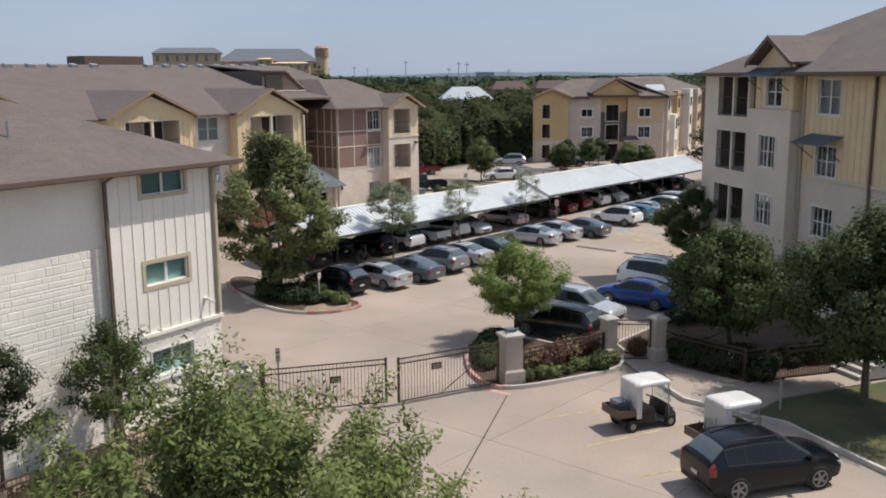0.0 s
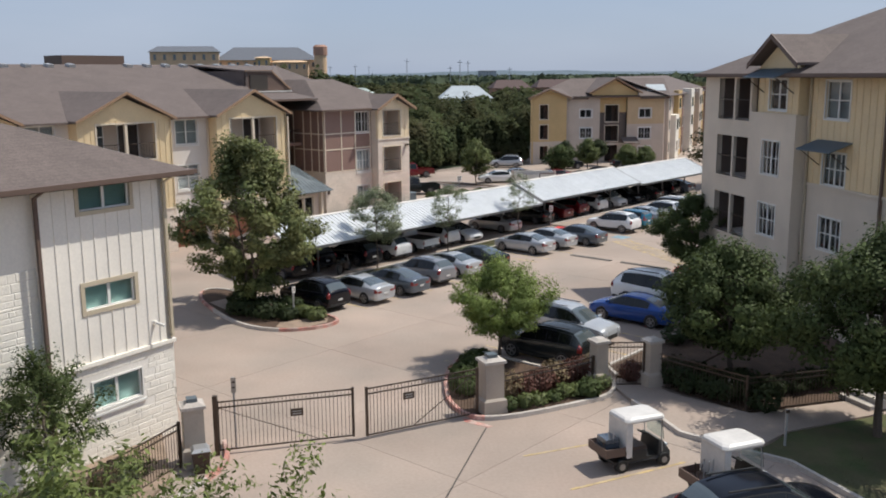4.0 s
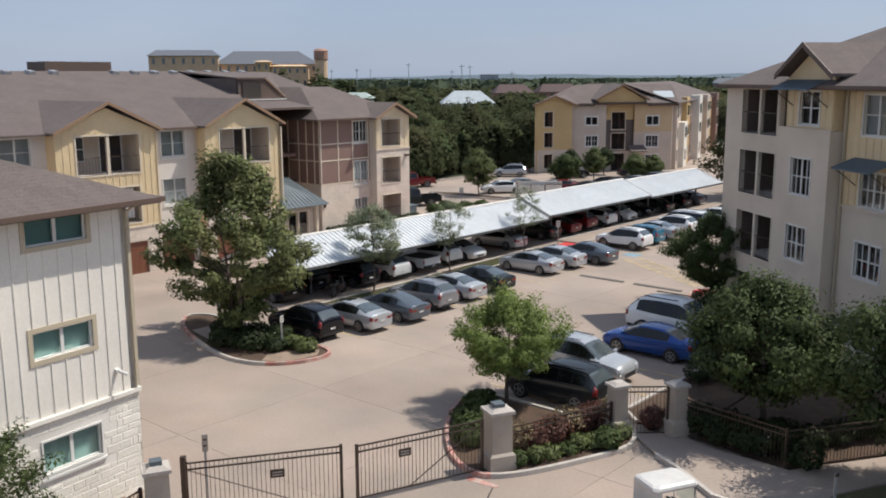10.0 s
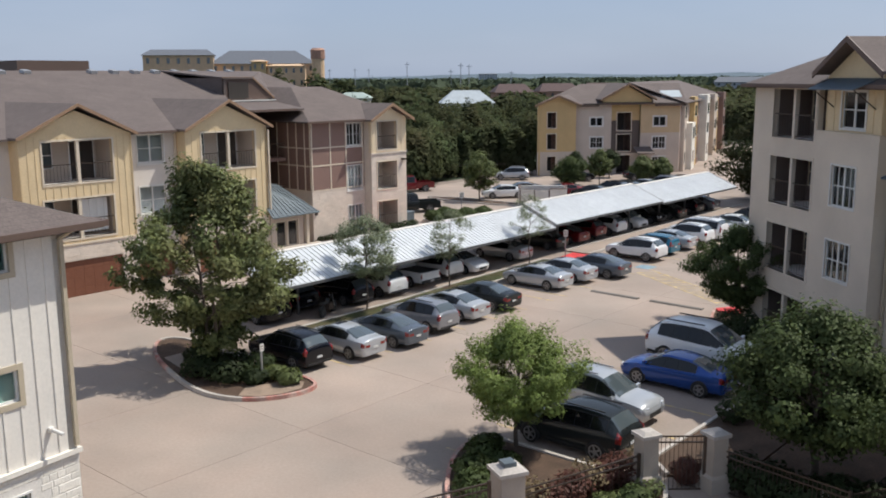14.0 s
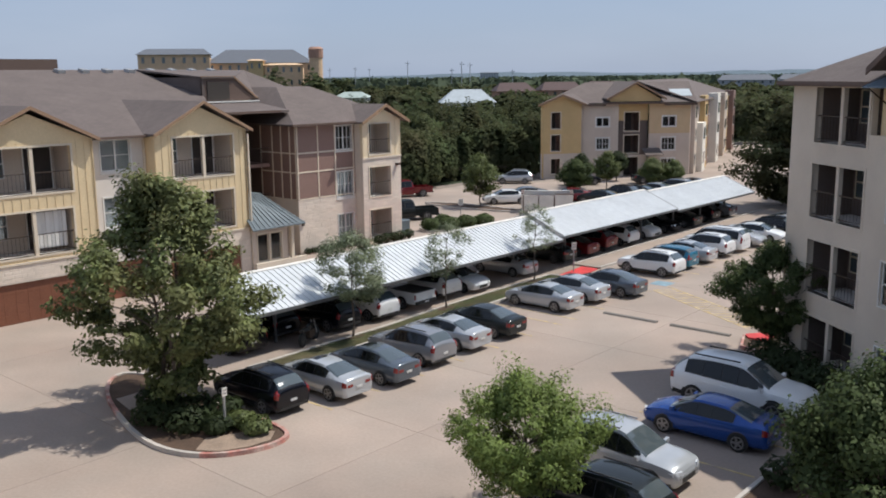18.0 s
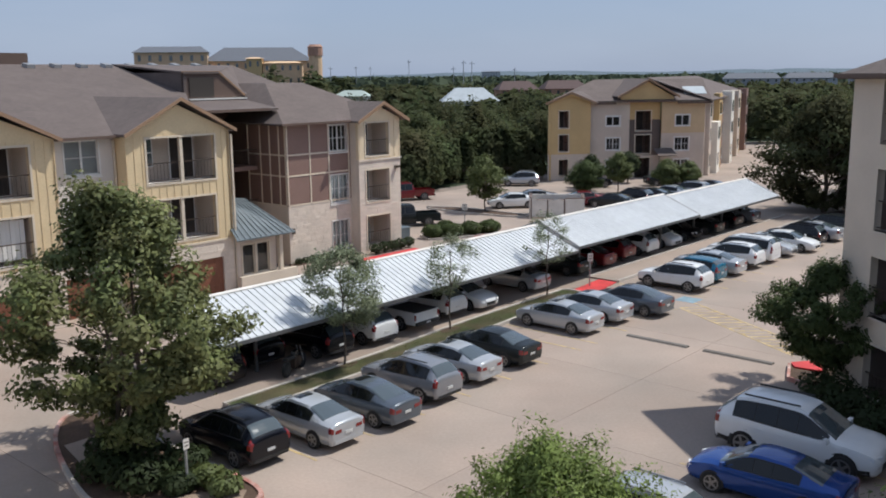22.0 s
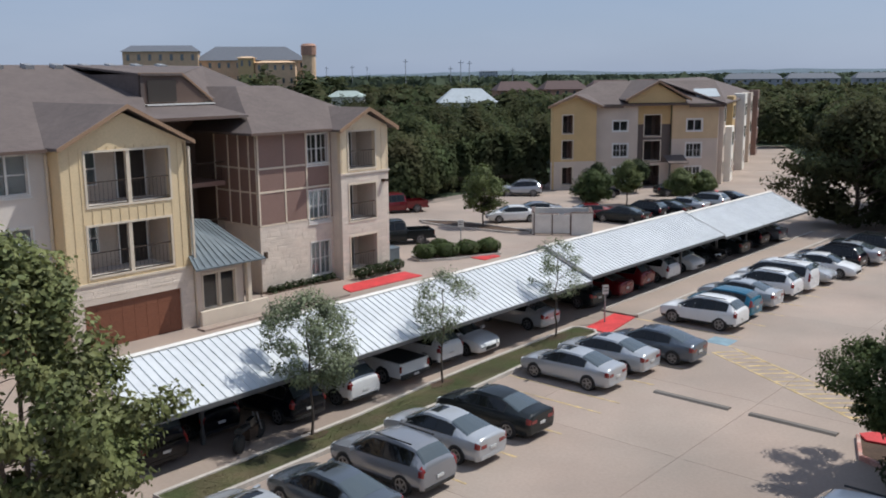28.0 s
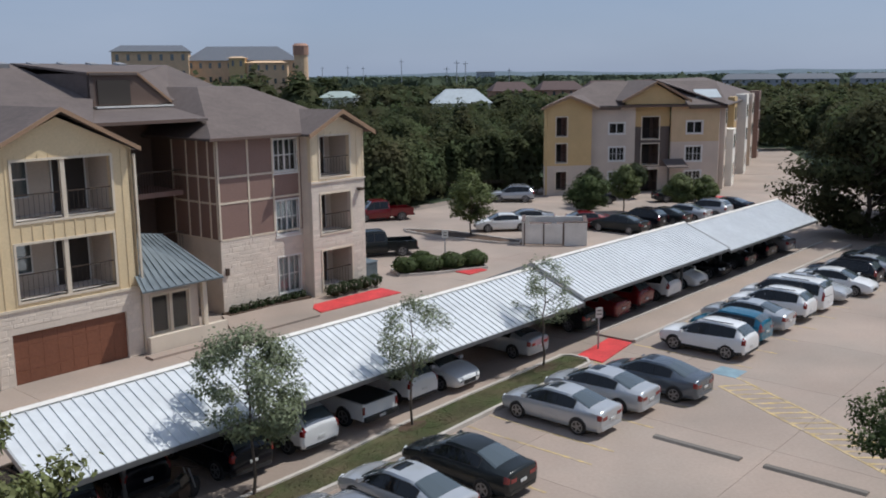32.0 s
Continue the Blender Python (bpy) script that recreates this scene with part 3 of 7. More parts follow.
def balcony(house, m, x0, x1, z0, z1, depth=1.7, post=True, frame="trim_cream", back="balcony_wall", seed=0):
    """A room-deep opening with a framed edge, a railing and a glazed door behind."""
    t = 0.1
    k = Kit().box(x0 - t, x1 + t, -0.04, 0.1, z1, z1 + t).box(x0 - t, x1 + t, -0.04, 0.1, z0 - t, z0)
    k.box(x0 - t, x0, -0.04, 0.1, z0, z1).box(x1, x1 + t, -0.04, 0.1, z0, z1)
    b = part("balcony", k, frame, house, "", m)
    part("recess", Kit().box(x0 - 0.12, x1 + 0.12, depth, depth + 0.12, z0 - 0.12, z1 + 0.1).box(x0 - 0.12, x0, 0.25, depth, z0 - 0.12, z1 + 0.1)
         .box(x1, x1 + 0.12, 0.25, depth, z0 - 0.12, z1 + 0.1), back, b)
    part("floor", Kit().box(x0, x1, 0.1, depth, z0 - 0.12, z0), "stucco", b)
    part("balcony_ceiling", Kit().box(x0, x1, 0.1, depth, z1, z1 + 0.1), "siding_brown", b)
    w = x1 - x0
    if post:
        c = (x0 + x1) / 2
        part("post", Kit().box(c - 0.09, c + 0.09, 0.0, 0.18, z0, z1), frame, b)
    part("top_rail", Kit().box(x0, x1, 0.07, 0.11, z0 + 1.0, z0 + 1.045), "steel_dark", b)
    part("bottom_rail", Kit().box(x0, x1, 0.075, 0.105, z0 + 0.1, z0 + 0.13), "steel_dark", b)
    n = int(w / 0.2)
    for i in range(1, n):
        part("baluster", bar_mesh(0.91, 0.006), "steel_dark", b, "", pose(x0 + w * i / n, 0.09, z0 + 0.11))
    if seed == 4:
        for i in range(7):
            x = x0 + w * (.56 + .055 * i)
            part("curtain", Kit().prism([(x, .34 + .05 * (i % 2), z0 + .25), (x + w * .05, .34, z0 + .25), (x + w * .05, .37, z0 + .25), (x, .37 + .05 * (i % 2), z0 + .25)],
                                        [(x, .34 + .05 * (i % 2), z1 - .1), (x + w * .05, .34, z1 - .1), (x + w * .05, .37, z1 - .1), (x, .37 + .05 * (i % 2), z1 - .1)]), "window_white", b, "white hanging curtain")
    d0 = x0 + w * (0.6 if w > 3 else 0.35)
    d1 = d0 + min(1.4, w * 0.42)
    dr = part("door", Kit().box(d0, d1, depth - 0.05, depth - 0.004, z0, z1 - 0.15), "dark_room", b, "glazed door painted dark as the unlit room behind")
    df = Kit().box(d0 - 0.07, d0, depth - 0.07, depth - 0.004, z0, z1 - 0.08).box(d1, d1 + 0.07, depth - 0.07, depth - 0.004, z0, z1 - 0.08).box(d0, d1, depth - 0.07, depth - 0.004, z1 - 0.15, z1 - 0.08)
    part("door_frame", df, "window_white" if back == "balcony_wall" else back, dr)
    if w > 3:
        a0, a1, c0, c1 = x0 + 0.25, x0 + 1.35, z0 + 0.75, z1 - 0.15
        wn = part("window", Kit().box(a0, a1, depth - 0.04, depth - 0.004, c0, c1), "car_glass", b, "dark sash window")
        wf = Kit().box(a0 - 0.06, a1 + 0.06, depth - 0.06, depth - 0.004, c1, c1 + 0.06).box(a0 - 0.06, a1 + 0.06, depth - 0.06, depth - 0.004, c0 - 0.06, c0)
        wf.box(a0 - 0.06, a0, depth - 0.06, depth - 0.004, c0, c1).box(a1, a1 + 0.06, depth - 0.06, depth - 0.004, c0, c1).box(a0, a1, depth - 0.07, depth - 0.04, (c0 + c1) / 2 - 0.03, (c0 + c1) / 2 + 0.03)
        part("window_frame", wf, "window_white" if back == "balcony_wall" else "trim_tan", wn)
    return b


def house_long():
    """The long three-storey building with yellow gabled wings and a brown end wing."""
    h = thing("apartment_building", lot(0, 0), "three-storey apartment building with yellow gables and brown end wing", "building")
    rng = random.Random(8)

    def wing(x0, x1, y, mid, seed):
        m = pose(0, y, 0)
        c0, c1 = mid - 2.05, mid + 2.0
        ops = [(c0, c1, 6.4, 8.7), (c0 - 0.1, c1 - 0.1, 3.3, 5.5)]
        gar = (mid - 2.6, mid + 2.25, 0.0, 2.05)
        wall(h, "wall", m, x0, x1, 3.05, 8.95, "siding_yellow", ops, label="yellow board-and-batten siding")
        st = wall(h, "wall", m, x0, x1, 0, 2.95, "mortar_tan", [gar], label="limestone base wall")
        stones(st, x0, x1, 0, 2.95, [gar], rng, 0.18, 0.45, 150, "stone_tan")
        part("belt_course", Kit().box(x0 - 0.04, x1 + 0.04, -0.06, 0.2, 2.95, 3.05), "trim_cream", h, "", m)
        battens(h, m, x0 + 0.05, x1 - 0.05, 3.05, 8.95, 0.42, "siding_yellow", ops)
        gable(h, "gable", m, x0, x1, 8.95, 8.96, 10.35, "siding_yellow", label="yellow gable boarding")
        for i, o in enumerate(ops):
            balcony(h, m, *o, depth=1.8, seed=seed + i)
        g = part("garage_door", Kit().box(gar[0], gar[1], 0.12, 0.18, 0, gar[3]), "garage", h, "reddish-brown garage door", m)
        for i in range(4):
            for j in range(8):
                a = gar[0] + (gar[1] - gar[0]) * (j + 0.03) / 8
                b = gar[0] + (gar[1] - gar[0]) * (j + 0.97) / 8
                part("panel", Kit().box(a, b, 0.112, 0.12, 0.03 + i * 0.5, 0.495 + i * 0.5), "garage", g)
        for sx, turn in ((x0, -90), (x1, 90)):
            sm = pose(sx, y + 3.6, 0, 0, 0, -90) if turn < 0 else pose(sx, y, 0, 0, 0, 90)
            wall(h, "wall", sm, 0.0, 3.6 if turn > 0 else 3.35, 0, 8.95, "siding_yellow", thick=0.2)
        ex, ap = 0.22, 10.72
        e = ap - (ap - 9.12) * ((x1 - x0) / 2 + ex) / ((x1 - x0) / 2)
        yb, mid0 = y + 8.6, (x0 + x1) / 2
        roof(h, [[(x0 - ex, y - 0.4, e), (mid0, y - 0.4, ap), (mid0, yb, ap), (x0 - ex, yb, e)],
                 [(mid0, y - 0.4, ap), (x1 + ex, y - 0.4, e), (x1 + ex, yb, e), (mid0, yb, ap)]])
        strip(h, "bargeboard", [(x0 - ex, y - 0.43, e), (mid0, y - 0.43, ap + 0.02), (x1 + ex, y - 0.43, e)], "fascia_wood", 0.06, 0.18)

    wing(5.15, 11.35, 14.2, 8.37, 1)
    wing(-5.0, 1.6, 14.2, -1.65, 3)
    wing(-15.2, -8.6, 14.2, -11.8, 5)

    # link bays between the wings
    for x0, x1, seed in ((1.6, 5.15, 0), (-8.6, -5.0, 1), (-22, -15.2, 2)):
        m = pose(0, 15.2, 0)
        a, b = x0 + 0.93, x0 + 2.67
        wins = [(a, b, 7.1, 8.75), (a, b, 4.0, 5.65)]
        dr = (x0 + 0.5, x1 - 0.5, 0.0, 2.05)
        wall(h, "wall", m, x0, x1, 0.0, 8.95, "stucco", wins + [dr], label="beige stucco wall")
        for w in wins:
            window(h, m, *w, 2, 2, 0.08, "window_white", "window_white", "blind_grey", glass="glass_clear")
        part("garage_door", Kit().box(dr[0], dr[1], 0.12, 0.18, 0, dr[3]), "garage", h, "", m)

    # stair hall between the yellow and the brown wing; shade is put into its browns
    m = pose(0, 22.6, 0)
    wall(h, "wall", m, 11.35, 17.5, 0, 9.6, "fascia", label="stair hall wall painted dark for the shade inside")
    for z in (3.05, 6.2):
        landing = part("landing", Kit().box(11.8, 17.3, 19.6, 22.6, z - 0.25, z), "siding_brown", h)
        part("top_rail", Kit().box(11.8, 17.3, 19.62, 19.67, z + 1.0, z + 1.06), "steel_dark", landing)
        for i in range(36):
            part("baluster", bar_mesh(1.02, 0.009), "steel_dark", landing, "", pose(11.86 + i * 0.15, 19.645, z - 0.02))
    roof(h, [[(11.4, 18.0, 9.82), (17.9, 18.0, 9.82), (18.9, 22.95, 10.3), (11.4, 22.95, 10.3)]])
    part("roof_edge", Kit().box(11.4, 17.2, 17.94, 17.99, 9.68, 9.84), "fascia", h)
    part("ledge", Kit().box(14.6, 19.0, 22.55, 22.98, 10.32, 10.4), "window_white", h, "white ledge under the dormer")
    w0 = [(14.5, 23.0, 10.0), (19.0, 23.0, 10.5), (17.1, 23.0, 12.05), (14.5, 23.0, 12.05)]
    part("wall", Kit().prism(w0, [(x, y + 0.2, z) for x, y, z in w0]), "fascia", h, "dark wall of the shed dormer")
    # no hole is cut; a dark panel paints the opening's shade
    part("opening", Kit().box(14.9, 16.7, 22.93, 22.995, 10.5, 11.7), "dark_room", h, "dark panel painted as the dormer's shaded opening")
    ck = [(14.5, 22.98, 10.7), (14.5, 28.9, 12.05), (14.5, 22.98, 12.05)]
    part("wall", Kit().prism(ck, [(x + 0.2, y, z) for x, y, z in ck]), "shingle", h, "shingled cheek of the dormer")
    strip(h, "roof_edge", [(14.4, 22.95, 12.12), (17.15, 22.95, 12.12), (19.1, 22.95, 10.62)], "fascia_wood", 0.1, 0.14)
    wall(h, "wall", pose(11.3, 17.8, 0, 0, 0, 90), 0, 4.9, 0, 9.4, "fascia", thick=0.2)
    # porch with a metal roof
    pm = pose(0, 14.05, 0)
    op = [(11.75, 12.6, 0.8, 2.5), (12.75, 13.6, 0.8, 2.5)]
    wall(h, "wall", pm, 11.4, 14.1, 0, 2.75, "stucco_tan", op, label="tan porch wall")
    for o in op:
        window(h, pm, *o, 1, 1, 0.09, "trim_cream", "trim_cream", "dark_room", sill=False, glass="glass_clear")
    part("porch_base", Kit().box(11.4, 15.4, 13.75, 13.98, 0, 0.75), "stucco_grey", h)
    part("porch_column", Kit().box(14.2, 14.42, 13.8, 14.02, 0.75, 2.85), "trim_cream", h)
    pr = part("porch_roof", Kit().slab([(10.9, 13.3, 2.95), (15.0, 13.3, 2.95), (14.0, 16.6, 4.7), (11.75, 16.6, 5.0)], 0.06)
              .slab([(15.0, 13.3, 2.95), (15.4, 17.0, 3.1), (14.0, 16.6, 4.7)], 0.06), "galv_roof", h, "grey standing-seam porch roof")
    for i in range(11):
        t = (i + 0.5) / 11
        a = Vector((10.9 + 4.1 * t, 13.3, 2.955))
        b = Vector((11.75 + 2.25 * t, 16.6, 5.0 - 0.3 * t))
        part("seam", Kit().tube(a + Vector((0, 0, 0.02)), b + Vector((0, 0, 0.02)), 0.022, n=4), "galv_roof", pr)

    # brown end wing
    m = pose(0, 17.0, 0)
    wins = [(21.1, 22.6, 6.95, 8.62), (21.12, 22.62, 3.6, 5.4), (21.15, 22.62, 0.42, 2.38)]
    st = wall(h, "wall", m, 17.55, 23.4, 0, 3.75, "mortar_tan", wins, label="limestone base wall")
    stones(st, 17.55, 23.4, 0, 3.75, [(a - 0.05, b + 0.05, c - 0.1, d + 0.1) for a, b, c, d in wins], rng, 0.18, 0.45, 280, "stone_tan")
    wall(h, "wall", m, 17.55, 23.4, 3.75, 8.85, "siding_brown", wins, label="brown fibre panel wall")
    for x in (17.6, 19.42, 21.0, 22.75):
        part("panel_strip", Kit().box(x - 0.05, x + 0.05, -0.03, 0, 3.8, 8.8), "trim_cream", h, "", m)
    for z in (3.78, 5.62, 6.92):
        for a, b in ((17.65, 19.37), (19.47, 20.95), (21.05, 22.7)):
            part("panel_strip", Kit().box(a, b, -0.026, 0, z - 0.05, z + 0.05), "trim_cream", h, "", m)
    for w in wins:
        window(h, m, *w, 4, 2, 0.06, "window_white", "window_white", "blind_grey" if w[2] < 6 else "dark_room", glass="glass_clear")
    sm = pose(17.55, 23.0, 0, 0, 0, -90)
    # hall end of the side wall, dark brown standing for the hall's shade
    wall(h, "wall", sm, 0, 2.13, 0, 9.0, "fascia", thick=0.2)
    wall(h, "wall", sm, 2.15, 5.75, 0, 3.75, "stone_tan", thick=0.2)
    wall(h, "wall", sm, 2.15, 5.75, 3.75, 8.85, "siding_brown", thick=0.2)
    for x in (2.2, 3.45, 4.39, 5.3, 5.9):
        part("panel_strip", Kit().box(x - 0.05, x + 0.05, -0.03, 0, 3.8, 8.8), "trim_cream", h, "", sm)
    for z in (3.78, 5.62, 6.92):
        part("panel_strip", Kit().box(2.15, 5.9, -0.022, 0, z - 0.05, z + 0.05), "trim_cream", h, "", sm)
    part("wall_lamp", Kit().box(17.75, 17.93, -0.12, 0, 2.0, 2.35), "steel_dark", h, "", m)
    # balcony bay
    m = pose(0, 16.2, 0)
    ops = [(23.55, 25.7, 6.5, 8.65), (23.55, 25.7, 3.42, 5.55), (23.55, 25.7, 0.36, 2.45)]
    wall(h, "wall", m, 22.9, 26.8, 6.25, 8.9, "siding_pale", ops, label="pale yellow bay wall")
    st = wall(h, "wall", m, 22.9, 26.8, 0, 6.2, "mortar_tan", ops, label="limestone bay wall")
    stones(st, 22.9, 26.8, 0, 6.2, [(a - 0.1, b + 0.1, c - 0.1, d + 0.1) for a, b, c, d in ops], rng, 0.24, 0.5, 190, "stone_tan")
    part("belt_course", Kit().box(22.85, 26.85, -0.08, 0.2, 6.18, 6.28), "stone_tan", h, "", m)
    battens(h, m, 23.0, 26.7, 6.3, 8.9, 0.45, "siding_pale", ops)
    gable(h, "gable", m, 22.9, 26.8, 8.9, 8.91, 9.75, "siding_pale")
    for i, o in enumerate(ops):
        balcony(h, m, *o, depth=1.6, post=False, seed=20 + i)
    for sx in (22.9, 26.6):
        wall(h, "wall", pose(sx, 16.45, 0), 0, 0.2, 0, 8.9, "stone_tan", thick=0.6 if sx < 24 else 19)
    part("wall_lamp", Kit().box(26.2, 26.5, -0.3, 0, 5.55, 5.7), "steel_dark", h, "", m)
    e, ap = 8.85, 10.05
    roof(h, [[(22.45, 15.7, e), (24.85, 15.7, ap), (24.85, 20.5, ap), (22.45, 20.5, e)], [(24.85, 15.7, ap), (27.25, 15.7, e), (27.25, 20.5, e), (24.85, 20.5, ap)]])
    strip(h, "bargeboard", [(22.45, 15.67, e), (24.85, 15.67, ap + 0.02), (27.25, 15.67, e)], "fascia_wood", 0.06, 0.22)
    # main roofs and back
    roof(h, [[(16.9, 16.4, 8.9), (27.3, 16.4, 8.9), (23.6, 22.4, 11.3), (20.4, 22.4, 11.3)], [(27.3, 16.4, 8.9), (27.3, 30.5, 8.9), (23.6, 26, 11.3), (23.6, 22.4, 11.3)],
             [(16.9, 30.5, 8.9), (16.9, 16.4, 8.9), (20.4, 22.4, 11.3), (20.4, 26, 11.3)], [(27.3, 30.5, 8.9), (16.9, 30.5, 8.9), (20.4, 26, 11.3), (23.6, 26, 11.3)],
             [(23.6, 22.4, 11.3), (23.6, 26, 11.3), (20.4, 26, 11.3), (20.4, 22.4, 11.3)]])
    # one long slope up to the ridge, cut off beside the roof well
    roof(h, [[(-34, 14.6, 8.95), (12.0, 14.6, 8.95), (12.0, 18.3, 9.765), (14.6, 22.95, 10.79), (14.6, 31.4, 12.65), (-34, 31.4, 12.65)]])
    end = [(11.7, 14.9, 8.8), (11.7, 19.0, 8.8), (11.7, 19.0, 9.8), (11.7, 14.9, 8.87)]
    part("wall", Kit().prism(end, [(x + 0.2, y, z) for x, y, z in end]), "siding_brown", h)
    roof(h, [[(14.45, 22.85, 12.08), (17.1, 22.85, 12.08), (24.4, 31.4, 12.6), (14.45, 31.4, 12.68)], [(17.1, 22.95, 12.08), (19.0, 22.95, 10.58), (24.4, 31.4, 12.6)],
             [(19.0, 22.95, 10.58), (23.6, 25.0, 11.25), (24.4, 31.4, 12.6)], [(24.4, 31.4, 12.6), (23.6, 25.0, 11.25), (27.2, 30.4, 8.95), (27.0, 36.5, 8.9)],
             [(27.0, 36.5, 8.9), (-34, 36.5, 11.5), (-34, 31.4, 12.65), (24.4, 31.4, 12.6)]])
    for i in range(16):
        x = 20.6 - 1.75 * i - (3.2 if i > 7 else 0)
        v = part("roof_vent", Kit().prism([(x - .28, 30.2, 12.3), (x + .28, 30.2, 12.3), (x + .28, 30.9, 12.45), (x - .28, 30.9, 12.45)],
                                          [(x - .24, 30.15, 12.62), (x + .24, 30.15, 12.62), (x + .24, 30.85, 12.74), (x - .24, 30.85, 12.74)]), "steel_grey", h)
    part("roof_unit", Kit().box(4.0, 9.5, 33, 36, 11.4, 13.4), "fascia", h)
    strip(h, "gutter", [(16.75, 16.35, 8.92), (22.4, 16.35, 8.92)], "fascia", 0.1, 0.14)
    strip(h, "gutter", [(1.9, 14.55, 8.97), (4.9, 14.55, 8.97)], "fascia", 0.1, 0.14)
    wall(h, "wall", pose(0, 36, 0), -34, 26.8, 0, 8.9, "stucco")
    wall(h, "wall", pose(-34, 36, 0, 0, 0, -90), 0, 9, 0, 11.4, "stucco")
    for x in (1.75, 5.05, 11.42):
        part("downpipe", Kit().box(x - 0.05, x + 0.05, 14.08 if x > 11 else 15.05, 14.18 if x > 11 else 15.15, 0.1, 8.7), "trim_cream", h)
    return h


def house_right():
    """The tall building over the car park; x runs towards the entrance, y into the building."""
    h = thing("apartment_building", pose(16.7, 43.0, 0, 0, 0, 280), "tall white and yellow apartment building with blue awnings, brown roof", "building")
    I = Matrix()
    # recessed balconies at the far end
    ops = [(-4.6, -1.3, z, z + 2.1) for z in (9.28, 6.35, 3.35, 0.3)]
    wall(h, "wall", I, -6.3, -1.15, 0, 11.6, "stucco_grey", ops, label="white stucco wall with balconies")
    # recess backs take the darker bay_brown, which paints in the balconies' shade
    for o in ops:
        balcony(h, I, *o, depth=1.8, frame="stucco_grey", back="bay_brown")
    # projecting stair tower
    T = pose(0, -0.05, 0)
    tw = [(0.14, 1.73, 6.82, 8.45), (0.08, 1.68, 3.85, 5.42), (0.08, 1.68, 0.8, 2.35)]
    wall(h, "wall", T, -1.15, 3.0, 0, 9.72, "stucco_grey", tw, thick=0.4, label="white stucco tower")
    top = (0.29, 1.83, 9.92, 11.36)
    Y = pose(0, 0.12, 0)
    wall(h, "wall", Y, -0.75, 2.85, 9.76, 11.9, "siding_yellow", [top], label="yellow siding")
    battens(h, Y, -0.7, 2.8, 9.78, 11.9, 0.45, "siding_yellow", [top])
    for w in tw:
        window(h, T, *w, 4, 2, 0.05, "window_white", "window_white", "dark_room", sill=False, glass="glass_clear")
    window(h, Y, *top, 2, 2, 0.08, "window_white", "window_white", "dark_room", sill=False, glass="glass_clear")
    part("belt_course", Kit().box(-1.19, 3.04, -0.09, 0.12, 9.68, 9.76), "stucco_grey", h)
    wall(h, "wall", pose(2.8, 0.35, 0), 0, 0.2, 0, 9.72, "stucco_grey", thick=0.3)
    wall(h, "wall", pose(-0.75, 0.37, 0, 0, 0, 90), 0, 1.2, 9.3, 11.6, "siding_yellow", thick=0.15)
    wall(h, "wall", pose(2.85, 0.37, 0, 0, 0, 90), 0, 0.6, 9.3, 11.6, "siding_yellow", thick=0.15)
    gable(h, "gable", Y, -0.75, 2.85, 11.9, 11.92, 13.05, "siding_yellow")
    roof(h, [[(-0.95, -0.45, 12.1), (1.2, -0.45, 13.42), (1.2, 5, 13.42), (-0.95, 5, 12.1)], [(1.2, -0.45, 13.42), (3.5, -0.45, 12.1), (3.5, 5, 12.1), (1.2, 5, 13.42)]])
    strip(h, "bargeboard", [(-0.95, -0.48, 12.1), (1.2, -0.48, 13.44), (3.5, -0.48, 12.1)], "fascia", 0.06, 0.24)
    # yellow range towards the entrance
    R = pose(0, 0.6, 0)
    rw = [(4.22, 6.0, 9.65, 11.28), (4.3, 5.98, 6.75, 8.2), (4.3, 5.96, 3.85, 5.3), (4.3, 5.95, 0.8, 2.3)]
    wall(h, "wall", R, 3.0, 10.7, 6.72, 11.6, "siding_yellow", rw, label="yellow board siding")
    wall(h, "wall", R, 3.0, 10.7, 0, 6.6, "stucco_grey", rw, label="white stucco base")
    part("belt_course", Kit().box(3.0, 10.7, 0.52, 0.8, 6.6, 6.72), "stucco_grey", h)
    battens(h, R, 3.1, 10.6, 6.72, 11.6, 0.45, "siding_yellow", rw)
    for i, w in enumerate(rw):
        window(h, R, *w, 4 if i else 2, 2, 0.07, "window_white", "window_white", "blind_grey" if i == 0 else "dark_room", sill=False, glass="glass_clear")
    part("downpipe", Kit().box(8.55, 8.65, 0.46, 0.56, 0.1, 11.4), "fascia", h)
    part("downpipe", Kit().box(3.1, 3.2, 0.48, 0.57, 0.1, 11.4), "trim_tan", h)

    def awning(x0, x1, z, y):
        a = part("awning", Kit().slab([(x0, y - 1.1, z - 0.4), (x1, y - 1.1, z - 0.4), (x1, y, z), (x0, y, z)], 0.04), "awning", h, "blue-grey metal awning")
        n = int((x1 - x0) / 0.25)
        for i in range(n + 1):
            x = x0 + (x1 - x0) * i / n
            part("seam", Kit().tube((x, y - 1.1, z - 0.39), (x, y, z + 0.01), 0.014, n=4), "awning", a)
        for x in (x0 + 0.15, x1 - 0.15):
            part("strut", Kit().tube((x, y - 1.0, z - 0.41), (x, y, z - 1.15), 0.025, n=6), "steel_dark", a)

    awning(-0.4, 2.55, 11.85, 0.12)
    awning(3.88, 6.4, 8.72, 0.6)
    wall(h, "wall", pose(-6.3, 16, 0, 0, 0, -90), 0, 15.75, 0, 11.6, "stucco_grey")
    wall(h, "wall", pose(0, 16, 0), -6.3, 10.7, 0, 11.6, "stucco_grey")
    wall(h, "wall", pose(10.7, 0.6, 0, 0, 0, 90), 0, 15.6, 0, 11.6, "stucco_grey")
    e, x0, x1, y0, y1, rz = 11.6, -6.75, 11.4, -0.4, 16.8, 15.6
    ym = (y0 + y1) / 2
